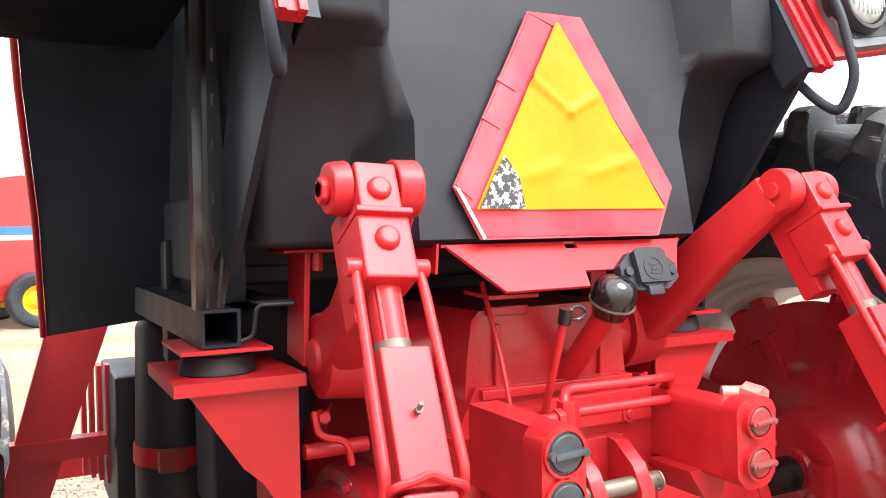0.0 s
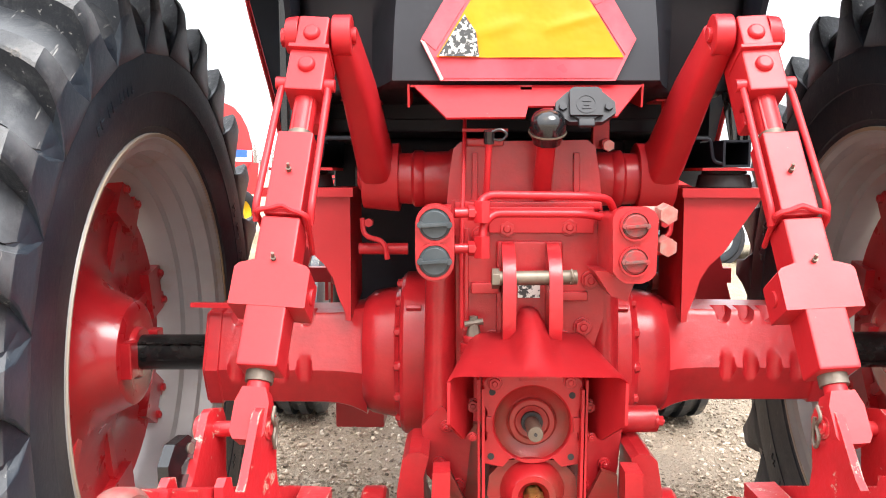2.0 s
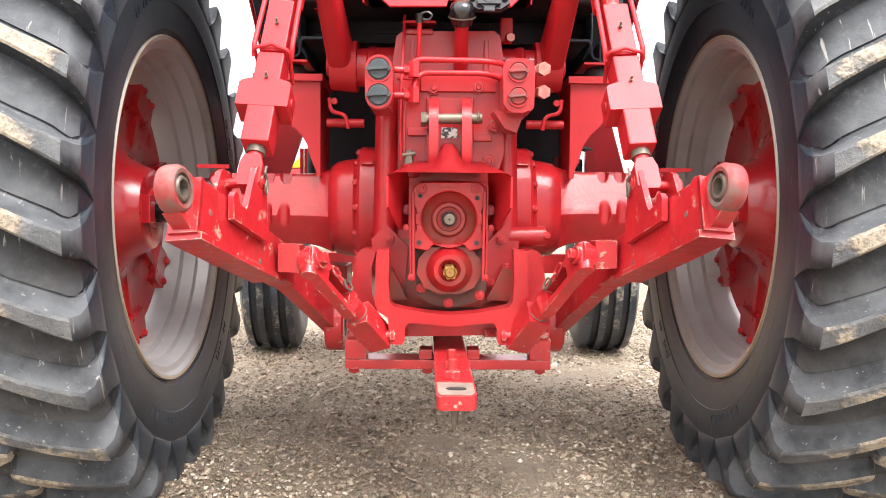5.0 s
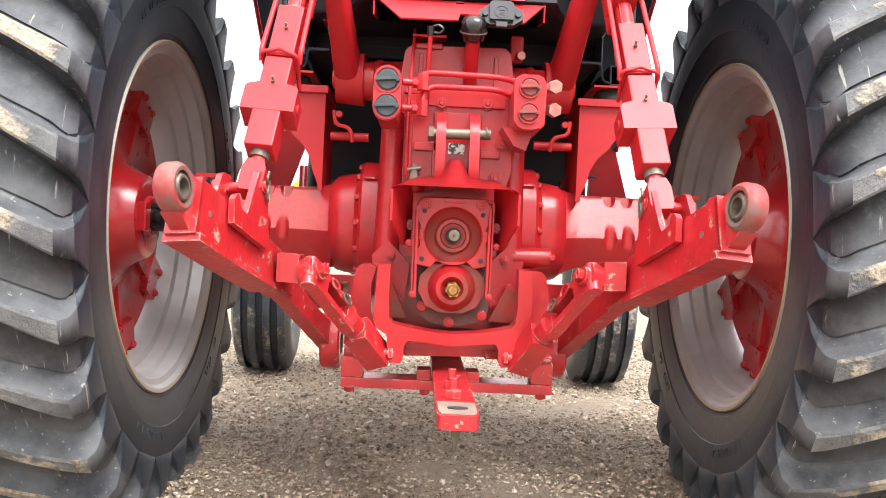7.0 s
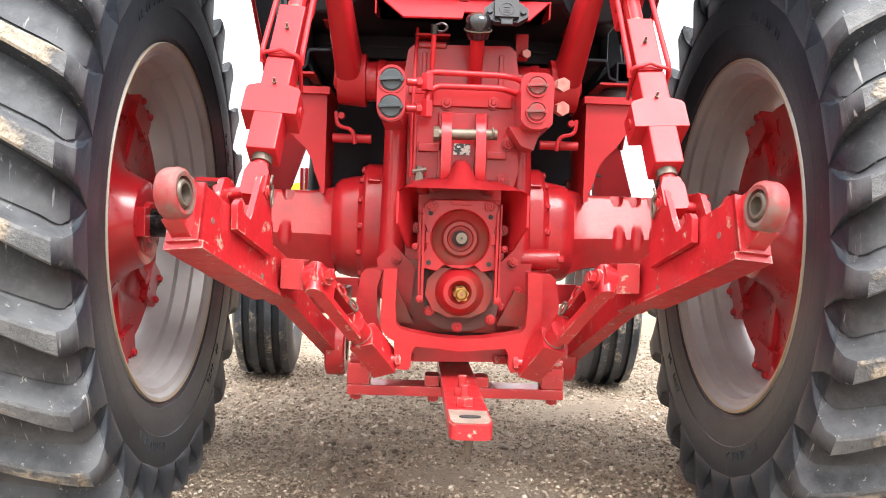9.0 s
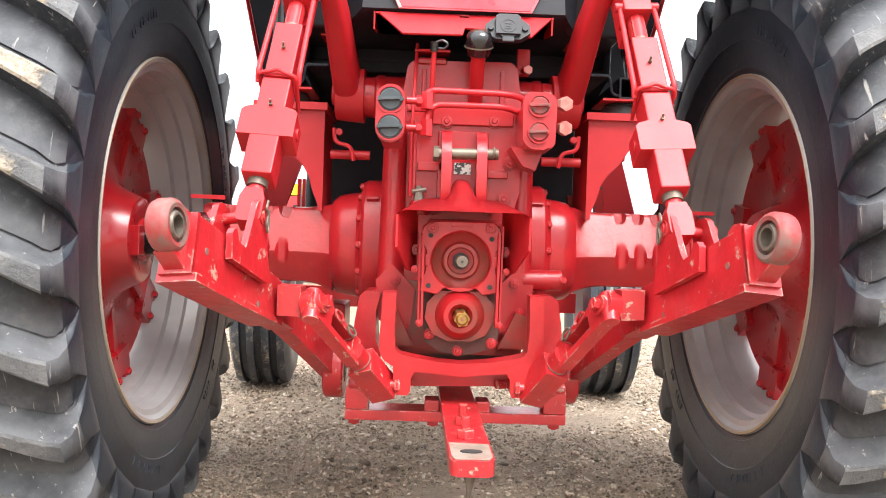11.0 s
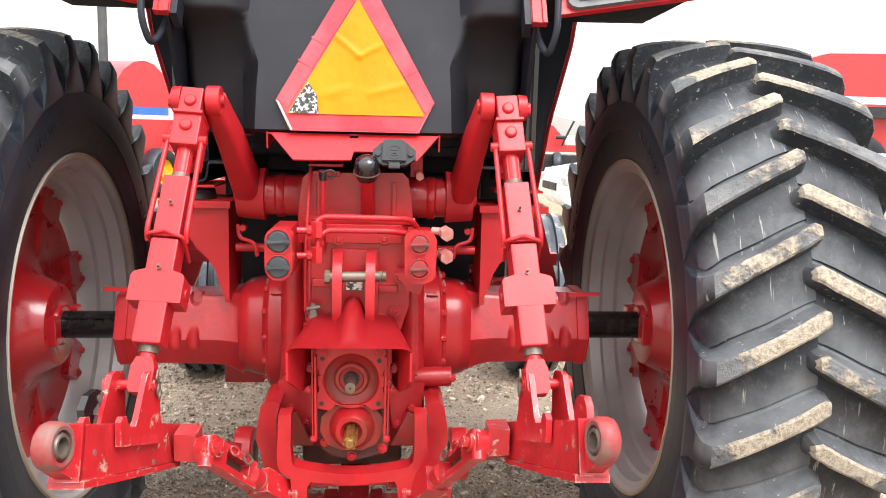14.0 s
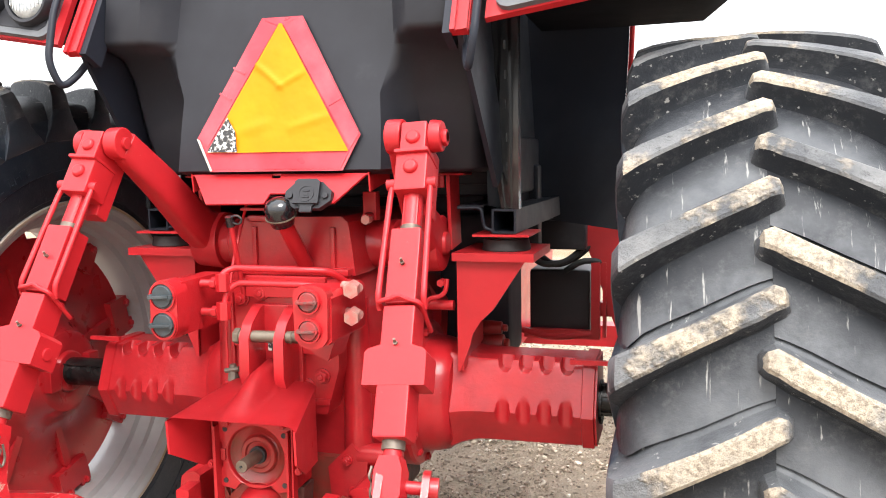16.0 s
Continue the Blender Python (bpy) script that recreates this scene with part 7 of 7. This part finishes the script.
round_baler(pose(-5.25, 14.2, 0, 0, 0, 68) @ Matrix.Diagonal((1.05, 1.05, 1.11, 1)))
swather(pose(-2.12, 13.4, 0, 0, 0, 8) @ Matrix.Diagonal((0.9, 0.9, 0.88, 1)))
round_baler(pose(-0.75, 13.6, 0, 0, 0, 15))
car(pose(4.75, 10.75, 0, 0, 0, 4))
seed_drill(pose(4.2, 23.5, 0, 0, 0, -6))
grain_cart(pose(12.0, 17.6, 0, 0, 0, 4))
pickup_truck(pose(8.0, 14.4, 0, 0, 0, 10))


pole = thing("yard_pole", "dark grey yard pole with a flat crosspiece on top", "pole", pose(-4.16, 10.5, 0))
bm = bmesh.new()
cyl(bm, (0, 0, 0), (0, 0, 3.15), 0.075, 0.065, 16)
part("post", bm, pole_grey, pole)
bm = bmesh.new()
box(bm, (-0.03, 0, 3.22), (0.60, 0.18, 0.10), (0, 12, 0))
part("crosspiece", bm, silver_far, pole, "pale flat crosspiece", 0.02)


def conifer(at, h, seed):
    """A straight trunk with drooping tiers of needle clumps."""
    rnd = random.Random(seed)
    t = thing("conifer_tree", "dark green conifer with drooping boughs", "tree", at)
    bm = bmesh.new()
    cyl(bm, (0, 0, 0), (0, 0, h * 0.96), 0.16, 0.02, 10)
    part("trunk", bm, bark, t)
    verts, faces = [], []
    for i in range(46):
        z = h * (0.12 + 0.86 * i / 46)
        reach = (h - z) * 0.34 * rnd.uniform(0.7, 1.15) + 0.12
        for j in range(7):
            a = rnd.uniform(0, 6.283)
            for k in range(9):
                u = (k + 1) / 9
                c = V(math.cos(a) * reach * u, math.sin(a) * reach * u, z - 0.30 * reach * u * u)
                for q in range(3):
                    d = V(rnd.gauss(0, 1), rnd.gauss(0, 1), rnd.gauss(-0.3, 0.5)).normalized() * rnd.uniform(0.10, 0.24)
                    s = d.orthogonal().normalized() * 0.035
                    n0 = len(verts)
                    verts += [c - s, c + s, c + d]
                    faces.append((n0, n0 + 1, n0 + 2))
    me = bpy.data.meshes.new("crown")
    me.from_pydata(verts, [], faces)
    me.materials.append(needles)
    crown = new("crown", me)
    crown.parent = t


conifer(pose(21.6, 30.0, 0), 8.0, 3)


# ---- bare woods on the skyline ----
def bare_woods(count, a0, a1, dist, h, seed):
    rnd = random.Random(seed)
    verts, faces = [], []

    def stick(p, q, r0, r1):
        k = len(verts)
        d = (q - p).normalized()
        x = d.orthogonal().normalized()
        y = d.cross(x)
        for c, r in ((p, r0), (q, r1)):
            for a in (0, 2.094, 4.189):
                verts.append(c + r * (x * math.cos(a) + y * math.sin(a)))
        for i in range(3):
            j = (i + 1) % 3
            faces.append((k + i, k + j, k + 3 + j, k + 3 + i))

    for _ in range(count):
        a = radians(rnd.uniform(a0, a1))
        dd = dist * rnd.uniform(0.95, 1.2)
        base = V(dd * math.sin(a), dd * math.cos(a), 0)
        ht = h * rnd.uniform(0.55, 1.1)
        top = base + V(rnd.uniform(-0.5, 0.5), 0, ht)
        stick(base, top, 0.20 * rnd.uniform(0.6, 1.2), 0.04)
        for _ in range(9):
            s = rnd.uniform(0.25, 0.95)
            p = base.lerp(top, s)
            ang = rnd.uniform(0, 6.28)
            ln = ht * 0.28 * (1.15 - s) + 0.4
            q = p + V(math.cos(ang) * ln * 0.55, math.sin(ang) * ln * 0.55, ln)
            stick(p, q, 0.06, 0.02)
            for _ in range(2):
                u = p.lerp(q, rnd.uniform(0.3, 0.9))
                stick(u, u + V(rnd.uniform(-0.6, 0.6), rnd.uniform(-0.6, 0.6), rnd.uniform(0.3, 1.0)), 0.03, 0.012)
    me = bpy.data.meshes.new("bare_woods")
    me.from_pydata(verts, [], faces)
    me.materials.append(bark)
    return me


woods = new("bare_woods", bare_woods(420, -40, 6, 190, 9.0, 3))
tagged(woods, "line of bare pale trees on the far field edge", "trees", kind="stuff")
bm = bmesh.new()
n = 60
lo, hi = [], []
for i in range(n + 1):
    a = radians(8 + 45 * i / n)
    p = V(420 * math.sin(a), 420 * math.cos(a), 0)
    lo.append(bm.verts.new(p))
    hi.append(bm.verts.new(p + V(0, 0, 9 + 4 * noise.noise((i * 0.23, 0, 0)) + 1.5 * noise.noise((i * 1.3, 5, 0)))))
for i in range(n):
    bm.faces.new((lo[i], lo[i + 1], hi[i + 1], hi[i]))
hill = new("backdrop", mesh_of("backdrop", bm, haze_wood, 0, 180))
tagged(hill, "hazy wooded rise on the skyline", "backdrop", kind="structure")
